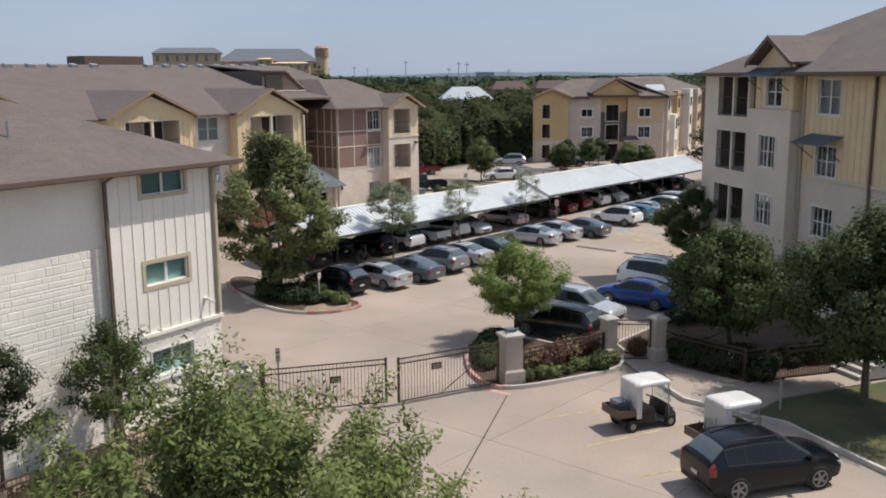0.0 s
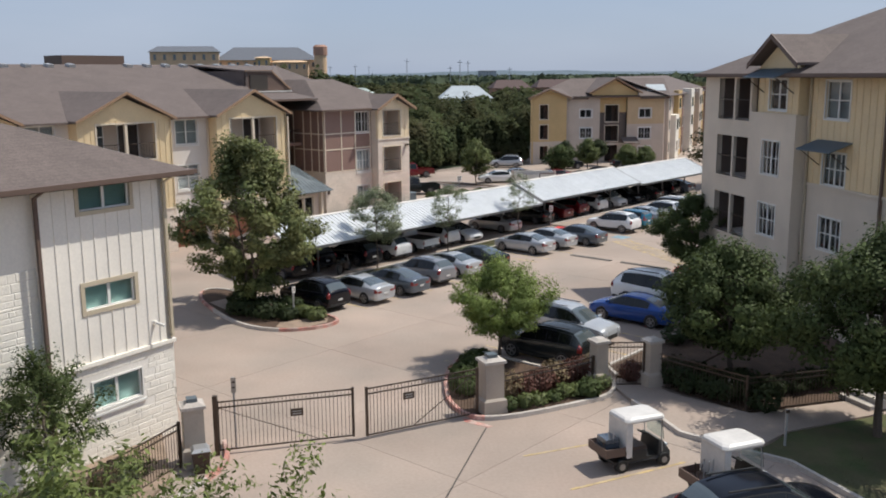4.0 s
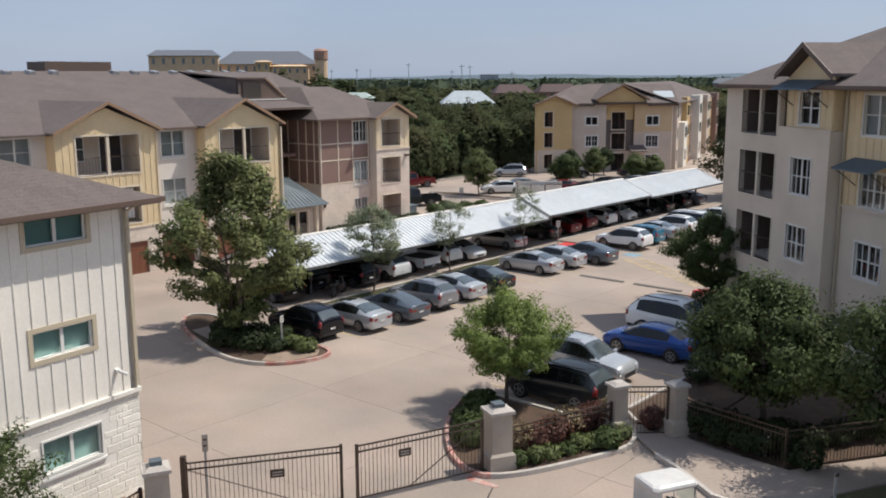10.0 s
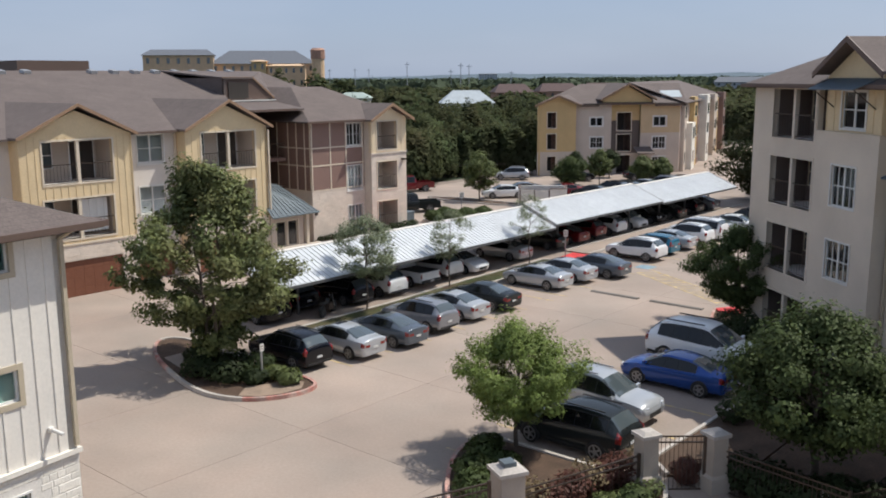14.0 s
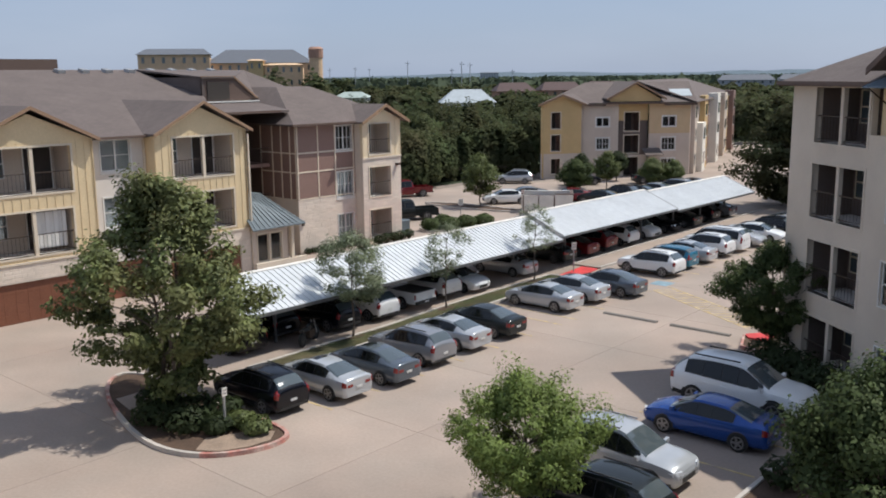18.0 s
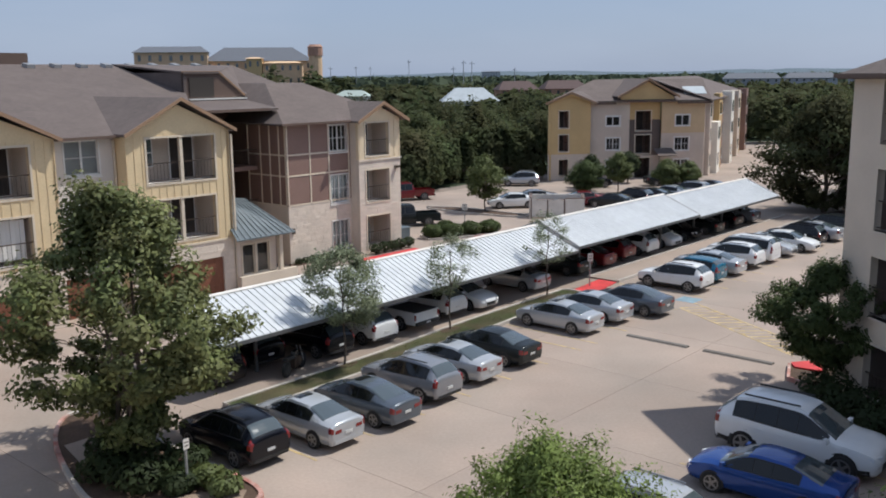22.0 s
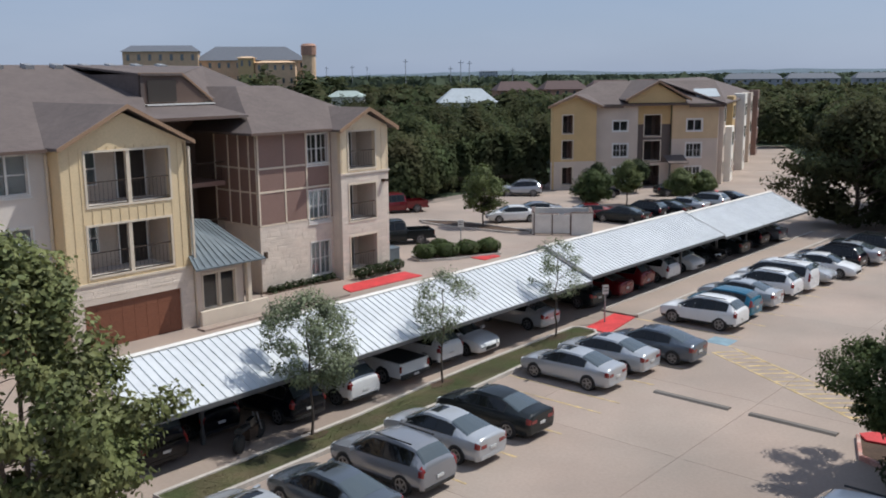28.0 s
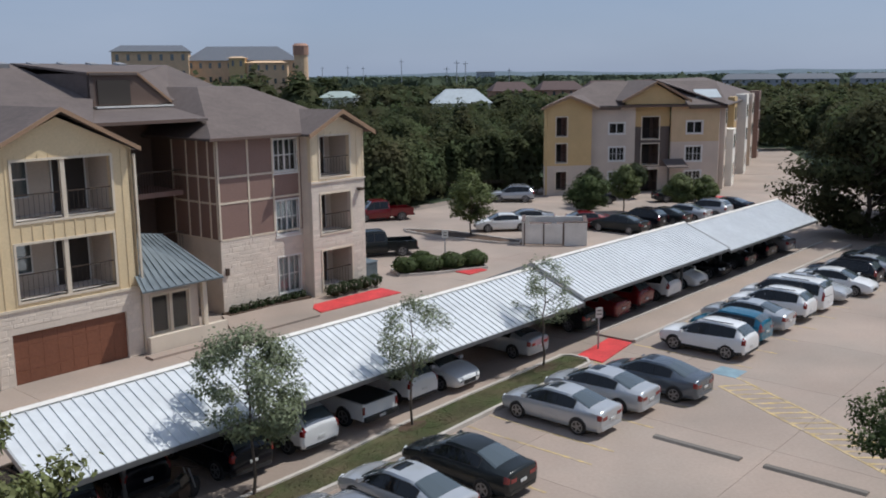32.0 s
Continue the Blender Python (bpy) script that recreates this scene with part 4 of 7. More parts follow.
    roof(h, [[(x0, y0, e), (x1, y0, e), (x1 - 8, ym, rz), (x0 + 8, ym, rz)], [(x0, y1, e), (x0, y0, e), (x0 + 8, ym, rz)], [(x1, y1, e), (x0, y1, e), (x0 + 8, ym, rz), (x1 - 8, ym, rz)], [(x1, y0, e), (x1, y1, e), (x1 - 8, ym, rz)]])
    part("soffit", Kit().box(x0, x1, y0, y1, e - 0.17, e - 0.13), "fascia", h)
    strip(h, "gutter", [(x1, y0 - 0.05, e + 0.02), (x0 - 0.05, y0 - 0.05, e + 0.02), (x0 - 0.05, y1, e + 0.02)], "fascia", 0.12, 0.15)
    return h


def house_far():
    h = thing("apartment_building", pose(17.5, 120, 0, 0, 0, 8.5), "three-storey tan and yellow apartment building beyond the car park", "building")
    I = Matrix()
    lw = [(-3.8, -2.72, 5.8, 7.65), (-3.8, -2.72, 3.2, 5.05), (-3.8, -2.72, 0.5, 2.3)]
    Y = pose(0, -0.6, 0)
    wall(h, "wall", Y, -5.0, -0.2, 2.9, 8.6, "siding_ochre", lw, label="yellow wing wall")
    wall(h, "wall", Y, -5.0, -0.2, 0, 2.9, "stucco_tan", lw, label="tan stucco base of the wing")
    gable(h, "gable", Y, -5.0, -0.2, 8.6, 8.61, 9.6, "siding_ochre")
    for o in lw:
        balcony(h, Y, *o, depth=1.3, post=False, back="siding_brown")
    wins = [(1.8, 3.35, 5.95, 6.95), (1.85, 3.4, 3.25, 4.55), (1.85, 3.4, 0.7, 2.1), (9.95, 11.55, 5.85, 7.0), (9.9, 11.55, 3.05, 4.5), (9.9, 11.55, 0.5, 2.0)]
    ops = [(5.4, 7.2, 5.3, 7.5), (5.4, 7.2, 2.7, 4.8), (5.4, 7.2, 0, 2.2)]
    wall(h, "wall", I, -0.2, 4.5, 0, 8.5, "stucco_tan", wins, label="tan stucco wall")
    bm = pose(0, 0.5, 0)
    wall(h, "wall", bm, 4.5, 8.3, 0, 2.5, "stucco_tan", ops, label="tan foot of the entrance bay")
    wall(h, "wall", bm, 4.5, 8.3, 2.5, 6.55, "bay_brown", ops, label="dark brown entrance bay")
    wall(h, "wall", bm, 4.5, 8.3, 6.55, 9.0, "siding_ochre", ops, label="yellow top of the entrance bay")
    wall(h, "wall", I, 8.3, 13.4, 0, 5.0, "stucco_tan", wins, label="tan stucco wall")
    wall(h, "wall", I, 8.3, 13.4, 5.0, 8.5, "siding_tan", wins)
    for w in wins:
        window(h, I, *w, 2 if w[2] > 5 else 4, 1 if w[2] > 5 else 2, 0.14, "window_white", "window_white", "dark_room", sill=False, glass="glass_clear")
    strip(h, "gutter", [(0.3, -0.42, 8.55), (2.75, -0.42, 8.55)], "fascia", 0.14, 0.24)
    strip(h, "gutter", [(9.9, -0.52, 8.55), (14.0, -0.52, 8.55)], "fascia", 0.14, 0.24)
    strip(h, "gutter", [(2.75, -0.62, 8.72), (9.95, -0.62, 8.72)], "fascia", 0.14, 0.2)
    for i, o in enumerate(ops):
        balcony(h, pose(0, 0.5, 0), *o, depth=1.6, post=False, back="fascia")
    sm = pose(13.4, 0, 0, 0, 0, 59)
    sw = [(2.0 + 6 * i, 3.5 + 6 * i, z, z + 1.5) for i in range(7) for z in (1, 4, 6.7)]
    wall(h, "wall", sm, 0, 44, 0, 8.5, "stucco_tan", sw)
    for w in sw:
        window(h, sm, *w, 2, 1, 0.08, "window_white", "window_white", "blind_grey", sill=False, glass="glass_clear")
    for i, (x, w, dep, top, mt) in enumerate(((1.6, .9, .5, 8.5, "stucco_tan"), (5.0, 1.4, 1.1, 6.0, "limestone"), (9.6, 1.6, .7, 9.2, "siding_ochre"), (14.0, .8, .5, 8.5, "siding_brown"), (18.2, 1.6, 1.3, 9.3, "limestone"),
                                             (23.5, 1.3, .7, 8.5, "siding_ochre"), (28.5, 1.6, 1.2, 9.2, "stucco_tan"), (34.0, 1.5, .8, 8.6, "siding_ochre"), (40.0, 1.6, 1.3, 9.3, "siding_brown"))):
        q = sm @ pose(x, 0, 0)
        bay = part("wall_bay", Kit().box(-w, w, -dep, 0, 0, top), mt, h, "", q)
        for z in (1.0, 4.0, 6.7):
            if z + 1.4 < top:
                part("window", Kit().box(-w * .5, w * .5, -dep - .03, -dep + .02, z, z + 1.4), "car_glass", bay)
                part("window_frame", Kit().box(-w * .58, w * .58, -dep - .05, -dep + .01, z - .1, z - .002), "window_white", bay)
    wall(h, "wall", pose(2.4, 11.7, 0, 0, 0, -121), 0, 14.3, 0, 8.5, "siding_ochre")
    roof(h, [[(-5.5, -1.1, 8.6), (-2.6, -1.1, 9.75), (0.4, 4, 9.75), (-2.5, 4, 8.6)], [(-2.6, -1.1, 9.75), (0.3, -1.1, 8.6), (3.3, 4, 8.6), (0.4, 4, 9.75)]])
    roof(h, [[(-5, -0.2, 8.7), (14, -0.5, 8.7), (16, 7, 11.0), (2.5, 7, 11.0)], [(3, 13, 8.7), (-5, -0.2, 8.7), (2.5, 7, 11.0)], [(18, 14, 8.7), (3, 13, 8.7), (2.5, 7, 11.0), (16, 7, 11.0)]])
    roof(h, [[(2.8, -0.8, 9.2), (6.4, -0.8, 11.1), (6.4, 8, 11.1), (2.8, 8, 9.2)], [(6.4, -0.8, 11.1), (10.0, -0.8, 9.2), (10.0, 8, 9.2), (6.4, 8, 11.1)]])
    gable(h, "gable", pose(0, -0.35, 0), 3.3, 9.5, 8.8, 9.1, 10.8, "siding_ochre", thick=0.2)
    strip(h, "bargeboard", [(2.8, -0.85, 9.2), (6.4, -0.85, 11.12), (10.0, -0.85, 9.2)], "fascia_wood", 0.08, 0.25)
    strip(h, "bargeboard", [(-5.5, -1.15, 8.6), (-2.6, -1.15, 9.77), (0.3, -1.15, 8.6)], "fascia_wood", 0.08, 0.25)
    r = sm @ pose(0, 0, 0)
    q = [r @ Vector(p) for p in ((-0.8, -0.8, 8.7), (45, -0.8, 8.7), (45, 7, 11.2), (2, 7, 11.2))]
    q2 = [r @ Vector(p) for p in ((45, 14, 8.7), (-2, 14, 8.7), (2, 7, 11.2), (45, 7, 11.2))]
    roof(h, [[tuple(p) for p in q], [tuple(p) for p in q2]])
    part("roof_patch", Kit().slab([(11.5, 1.5, 9.36), (14.2, 1.5, 9.36), (14.8, 4, 10.14), (12.2, 4, 10.14)], 0.05), "pale_roof", h, "pale grey patch on the roof")
    part("porch_roof", Kit().slab([(7.4, -1.6, 2.6), (9.6, -1.6, 2.6), (9.6, 0, 3.3), (7.4, 0, 3.3)], 0.08), "shingle", h)
    return h


house_left()
house_long()
house_right()
house_far()


# ---- carport ----
def carport(s0, s1, lift):
    c = thing("carport", lot(0, 0, lift), "long white ribbed-metal gabled carport on steel posts", "carport", group="carports over the parked cars")
    e, r, y0, ym, y1 = 2.02, 3.2, 0.0, 2.8, 5.6
    n = round((s1 - s0) / 0.96)
    rib = (s1 - s0) / n / 3
    for ya, yb, za, zb in ((y0, ym, e, r), (y1, ym, e, r)):
        for i in range(n):
            a, b = s0 + (s1 - s0) * i / n, s0 + (s1 - s0) * (i + 1) / n
            kit = Kit().slab([(a, ya, za), (b - 0.004, ya, za), (b - 0.004, yb, zb), (a, yb, zb)], 0.015)
            for q in range(3):
                x = a + rib * q + 0.02
                kit.prism([(x - 0.02, ya, za - 0.004), (x + 0.03, ya, za - 0.004), (x + 0.018, ya, za + 0.04), (x - 0.008, ya, za + 0.04)],
                          [(x - 0.02, yb, zb - 0.004), (x + 0.03, yb, zb - 0.004), (x + 0.018, yb, zb + 0.04), (x - 0.008, yb, zb + 0.04)])
            part("roof_panel", kit, "metal_roof", c)
        # dark sheet added below the panels to deepen the shade
        part("underside", Kit().slab([(s0 + 0.05, ya, za - 0.02), (s1 - 0.05, ya, za - 0.02), (s1 - 0.05, yb, zb - 0.02), (s0 + 0.05, yb, zb - 0.02)], 0.012), "deck_under_shade", c, "dark sheet added under the roof to deepen the shade")
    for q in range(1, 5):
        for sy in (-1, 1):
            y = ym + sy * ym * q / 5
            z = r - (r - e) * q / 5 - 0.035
            part("purlin", Kit().box(s0 + 0.05, s1 - 0.05, y - 0.03, y + 0.03, z - 0.09, z), "deck_under_shade", c)
    part("ridge_cap", Kit().slab([(s0, ym - 0.14, r + 0.0), (s1, ym - 0.14, r + 0.0), (s1, ym, r + 0.06), (s0, ym, r + 0.06)], 0.02)
         .slab([(s0, ym, r + 0.06), (s1, ym, r + 0.06), (s1, ym + 0.14, r), (s0, ym + 0.14, r)], 0.02), "white_panel", c)
    # fascia, posts and rafters below carry the same painted shade
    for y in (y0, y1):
        part("fascia", Kit().box(s0, s1, y - 0.03, y + 0.03, e - 0.16, e - 0.022), "deck_under_shade", c)
    for s in (s0, s1):
        part("rake_trim", Kit().prism([(s - 0.03, y0, e - 0.12), (s - 0.03, ym, r - 0.12), (s - 0.03, ym, r + 0.05), (s - 0.03, y0, e + 0.05)],
                                      [(s + 0.03, y0, e - 0.12), (s + 0.03, ym, r - 0.12), (s + 0.03, ym, r + 0.05), (s + 0.03, y0, e + 0.05)])
             .prism([(s - 0.03, y1, e - 0.12), (s - 0.03, ym, r - 0.12), (s - 0.03, ym, r + 0.05), (s - 0.03, y1, e + 0.05)],
                    [(s + 0.03, y1, e - 0.12), (s + 0.03, ym, r - 0.12), (s + 0.03, ym, r + 0.05), (s + 0.03, y1, e + 0.05)]), "steel_grey", c)
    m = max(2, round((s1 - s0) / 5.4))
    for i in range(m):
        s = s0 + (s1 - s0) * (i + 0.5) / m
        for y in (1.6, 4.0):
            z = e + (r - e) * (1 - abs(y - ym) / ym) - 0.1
            part("post", Kit().box(s - 0.06, s + 0.06, y - 0.06, y + 0.06, -lift, z), "deck_under_shade", c)
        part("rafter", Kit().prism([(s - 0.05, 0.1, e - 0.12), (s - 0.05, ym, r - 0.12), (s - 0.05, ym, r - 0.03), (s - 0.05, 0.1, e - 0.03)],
                                   [(s + 0.05, 0.1, e - 0.12), (s + 0.05, ym, r - 0.12), (s + 0.05, ym, r - 0.03), (s + 0.05, 0.1, e - 0.03)]), "deck_under_shade", c)
    return c


carport(0.0, 24.2, 0.0)
carport(24.25, 39.2, 0.2)
carport(39.35, 53.1, 0.05)


# ---- car park kerbs, beds and markings ----
L0 = lot(0, 0)
isl = smooth_loop([(-4.4, 2.6), (-5.8, 0.7), (-7.0, -2.9), (-7.3, -5.2), (-6.8, -6.8), (-5.7, -7.7), (-4.4, -7.9), (-3.7, -7.1), (-3.6, -4.0), (-3.6, -1.0), (-3.5, 1.8)], 5)
kerb(isl, L0, "rounded concrete island kerb with worn red paint", True, red=((0, 8), (20, 38)))
bed(isl, L0, "soil", "mulched planting bed on the kerbed island")
flat("bare_ground", [(-6.7, -6.4), (-6.2, -7.1), (-5.4, -7.5), (-4.6, -7.6), (-4.0, -7.1), (-4.2, -6.6), (-5.0, -6.2), (-5.9, -5.8)], L0, "soil_pale", "pale trodden earth at the tip of the island", "ground", .1, .03)
bed([(-6.2, -1.9), (-3.75, -1.9), (-3.75, 0.1), (-5.8, 0.1)], L0, "concrete", "short concrete footpath across the island", 0.1, "footpath")
strip_out = [(-0.2, -2.05), (11.0, -2.0), (16.0, -1.75), (22.2, -1.55), (22.6, -1.2), (22.6, -0.4), (22.3, -0.12), (16.0, -0.16), (12.0, -0.3), (8.0, -0.6), (-0.2, -0.7)]
kerb(strip_out, L0, "concrete kerb round the tree strip", True)
bed(strip_out, L0, "lawn", "narrow strip of dry grass between the parking rows", 0.1, "grass_strip")
bed([(26.2, -1.35), (56, -1.35), (56, 0.5), (26.2, 0.5)], L0, "concrete", "concrete walk between the parking rows", 0.09, "footpath")
kerb([(26.2, -1.4), (56, -1.4)], L0, "straight concrete kerb along the walk")
kerb([(26.2, 0.55), (56, 0.55)], L0, "straight concrete kerb along the walk")


flat("ramp", [(22.75, -1.85), (26.05, -1.36), (26.05, -0.2), (22.95, -0.5)], L0, "red_paint", "bright red painted kerb ramp", "ramp", 0.05, 0.06)
flat("ramp", [(20.9, 13.5), (26.6, 13.3), (26.7, 14.9), (21.4, 15.0)], L0, "red_paint", "bright red painted fire lane ramp", "ramp", 0.05, 0.06)
flat("ramp", [(32.6, 13.3), (34.3, 13.3), (34.4, 14.8), (32.7, 14.8)], L0, "red_paint", "bright red painted kerb ramp", "ramp", 0.05, 0.06)
bed([(11.0, 13.0), (20.4, 13.0), (20.4, 13.6), (22.6, 15.9), (17.2, 16.7), (15.6, 13.6), (11.0, 13.6)], L0, "concrete", "concrete walk along the building", 0.1, "footpath")
bed([(17.4, 16.25), (22.7, 16.25), (22.7, 17.0), (17.4, 17.0)], L0, "soil", "narrow bed at the foot of the wall", 0.13)

for q, (a, b) in enumerate(((5.72, -.75), (12.4, -.66), (20.5, -.55))):
    flat("mulch_ring", [(a + (.62 + .1 * math.sin(3 * v + q)) * math.cos(v * .5236), b + (.36 + .06 * math.cos(2 * v)) * math.sin(v * .5236)) for v in range(12)], L0, "soil", "ring of brown mulch round a young tree", "mulch", .112, .03)
row_lines = [-3.7 + 2.5 * i for i in range(1, 8)] + [15.1, 17.7, 20.2, 22.7, 26.0, 28.6, 31.0, 33.5, 36.0, 38.5, 41.0, 43.5, 46.0, 48.5]
for s in row_lines:
    flat("parking_line", [(s - 0.05, -6.9), (s + 0.05, -6.9), (s + 0.05, -1.5), (s - 0.05, -1.5)], L0, "yellow_paint", "worn yellow parking line", "marking")
for s in [-5.2 + 2.75 * i for i in range(7)]:
    flat("parking_line", [(s - 0.05, -21.0), (s + 0.05, -21.0), (s + 0.05, -15.6), (s - 0.05, -15.6)], L0, "yellow_paint", "worn yellow parking line", "marking")
# hatched no-parking band
edge_a, edge_b = (Vector((23.1, -6.8)), Vector((18.7, -14.2))), (Vector((24.5, -6.9)), Vector((20.1, -14.7)))
for i in range(17):
    t = i / 17
    c0, c1 = edge_a[0].lerp(edge_a[1], t), edge_b[0].lerp(edge_b[1], t + .1)
    d = (c1 - c0).normalized()
    n = Vector((-d.y, d.x)) * 0.07
    flat("hatch_line", [tuple(c0 - n), tuple(c1 - n), tuple(c1 + n), tuple(c0 + n)], L0, "yellow_paint", "yellow diagonal hatch line", "marking")
for a, b in (edge_a, edge_b):
    d = (b - a).normalized()
    n = Vector((-d.y, d.x)) * 0.06
    flat("hatch_line", [tuple(a - n), tuple(b - n), tuple(b + n), tuple(a + n)], L0, "yellow_paint", "yellow border line of the hatched band", "marking", 0.0085)
flat("parking_symbol", [(24.4, -6.9), (25.5, -6.9), (25.5, -5.8), (24.4, -5.8)], L0, "blue_paint", "faded blue painted parking bay symbol", "marking")
for a, b in ((-10.25, -7.3), (-14.0, -11.0)):
    k = Kit().prism([(-0.17, a, 0), (0.17, a, 0), (0.1, a, 0.07), (-0.1, a, 0.07)], [(-0.17, b, 0), (0.17, b, 0), (0.1, b, 0.07), (-0.1, b, 0.07)])
    tagged(part("speed_bump", k, "bump_grey", None, "", lot(17.05, 0)), "weathered grey rubber speed bump", "speed bump", "speed bumps")

flat("ramp", [(26.9, 111.6), (28.2, 111.0), (30.4, 116.2), (29.2, 116.8)], Matrix(), "red_paint", "bright red painted kerb ramp by the far building", "ramp", 0.05, 0.06)
flat("lane", [(33, 136), (48, 136), (57, 174), (46, 174)], Matrix(), "concrete", "pale concrete lane running past the far building", "lane", 0.012, 0.012)
# right-hand bed along the tall building
rb = [(-2.6, -22.2), (-1.8, -21.3), (12.5, -21.3), (14.0, -19.0), (15.5, -15.2), (17.2, -14.6), (18.5, -16.0), (19.0, -24.0), (-1.5, -24.0)]
kerb(rb[:8], L0, "concrete kerb round the bed beside the tall building", red=((2, 5),))
bed(rb, L0, "soil", "mulched bed in the shade of the tall building")
flat("ramp", [(16.85, -14.95), (17.3, -14.6), (18.5, -15.5), (17.0, -16.0)], L0, "red_paint", "bright red painted kerb ramp", "ramp", 0.16, 0.12)

# entrance: beds, walks and lawn in world axes
W0 = Matrix()
gate_bed = smooth_loop([(1.3, 29.7), (1.2, 32.3), (1.65, 34.4), (2.6, 35.3), (3.2, 34.95), (6.3, 32.4), (7.5, 31.9), (7.2, 30.2), (5.4, 29.0), (3.2, 28.0), (2.0, 28.15)], 4)
kerb(gate_bed, W0, "kerb of the gate island with worn red paint", True, red=((0, 13), (38, 44)))
bed(gate_bed, W0, "soil", "mulched bed between the gate pillars")
flat("footpath", [(7.4, 31.6), (9.0, 31.4), (9.5, 30.2), (11.7, 28.15), (15.6, 29.3), (16.3, 28.1), (12.4, 26.5), (11.4, 25.6), (10.6, 24.95), (8.95, 26.5), (8.5, 28.2), (7.9, 29.4)], W0, "concrete", "concrete walk to the pedestrian gate", "footpath", 0.1, 0.12)
kerb([(7.9, 29.4), (8.4, 28.1), (8.85, 26.45), (10.2, 25.2), (11.6, 24.1), (12.4, 22.0), (14.5, 17.0)], W0, "concrete kerb beside the entrance bays")
bed([(11.55, 25.55), (12.45, 26.42), (16.4, 28.0), (22, 30.4), (30, 28), (30, 8), (18.5, 8), (14.4, 17.6), (12.5, 22.1), (11.8, 24.1), (10.8, 24.9)], W0, "lawn", "dry lawn in the shade of trees", 0.1, "lawn")
bed([(9.6, 30.9), (11.75, 28.4), (15.6, 29.5), (20, 31.2), (30, 34), (30, 44), (20.83, 44.31), (10.14, 32.01)], W0, "soil", "shaded planting bed behind the fence", 0.1)
flat("kerb_paint", [(1.75, 28.1), (2.0, 27.95), (2.75, 27.35), (2.6, 27.2), (1.8, 27.75)], W0, "worn_red", "worn red paint on the concrete at the gate island", "marking", 0.006, 0.012)
steps = thing("steps", pose(15.9, 28.25, 0.08, 0, 0, 20), "short flight of pale concrete steps at the lawn", "steps")
for i in range(4):
    part("step", Kit().box(i * 0.36, 1.7, 0, 1.5, i * 0.17, (i + 1) * 0.17), "kerb", steps)
bed([(-6.9, 23.2), (-8.2, 26.6), (-16, 14.5), (-22, 6), (-14, 2), (-9, 14)], W0, "soil_pale", "dry rough ground in front of the low building", 0.1)
kerb(smooth_loop([(-6.0, 26.0), (-5.6, 24.4), (-6.1, 22.6), (-8.0, 18.0), (-10.5, 8.0)], 5, False), W0, "kerb beside the gate with worn red paint", red=((0, 9),))
for a, b in (((3.58, 24.86), (5.7, 25.72)), ((4.72, 22.5), (8.45, 24.32)), ((5.83, 20.19), (8.2, 21.1))):
    d = (Vector(b) - Vector(a)).normalized()
    n = Vector((-d.y, d.x)) * 0.05
    flat("parking_line", [tuple(Vector(a) - n), tuple(Vector(b) - n), tuple(Vector(b) + n), tuple(Vector(a) + n)], W0, "yellow_paint", "yellow parking line at the entrance", "marking")


flat("seam", [(2.57, 27.5), (2.62, 27.5), (-0.68, 15.0), (-0.74, 15.0)], W0, "tar", "dark tar seam across the entrance concrete", "seam", 0.004, 0.01)


# ---- gates, pillars and fences ----
def pillar(x, y, turn, height, w, label, cap=True):
    p = thing("gate_pillar", pose(x, y, 0, 0, 0, turn), label, "pillar", "gate pillars")
    h = w / 2
    part("plinth", Kit().prism([(-h - 0.1, -h - 0.1, 0), (h + 0.1, -h - 0.1, 0), (h + 0.1, h + 0.1, 0), (-h - 0.1, h + 0.1, 0)],
                               [(-h - 0.08, -h - 0.08, 0.55), (h + 0.08, -h - 0.08, 0.55), (h + 0.08, h + 0.08, 0.55), (-h - 0.08, h + 0.08, 0.55)])
         .prism([(-h - 0.08, -h - 0.08, 0.55), (h + 0.08, -h - 0.08, 0.55), (h + 0.08, h + 0.08, 0.55), (-h - 0.08, h + 0.08, 0.55)],
                [(-h, -h, 0.63), (h, -h, 0.63), (h, h, 0.63), (-h, h, 0.63)]), "pillar_stucco", p)
    part("shaft", Kit().prism([(-h, -h, 0.63), (h, -h, 0.63), (h, h, 0.63), (-h, h, 0.63)],
                              [(-h * 0.97, -h * 0.97, height - 0.18), (h * 0.97, -h * 0.97, height - 0.18), (h * 0.97, h * 0.97, height - 0.18), (-h * 0.97, h * 0.97, height - 0.18)]), "pillar_stucco", p)
    part("cap", Kit().box(-h - 0.06, h + 0.06, -h - 0.06, h + 0.06, height - 0.18, height - 0.08)
         .prism([(-h - 0.02, -h - 0.02, height - 0.08), (h + 0.02, -h - 0.02, height - 0.08), (h + 0.02, h + 0.02, height - 0.08), (-h - 0.02, h + 0.02, height - 0.08)],
                [(-h * 0.6, -h * 0.6, height), (h * 0.6, -h * 0.6, height), (h * 0.6, h * 0.6, height), (-h * 0.6, h * 0.6, height)]), "kerb", p)
    if cap:
        part("lamp_box", Kit().box(-h * 0.5, h * 0.5, -h * 0.5, h * 0.5, height, height + 0.12), "galv_roof", p, "grey metal cap lamp")
    return p


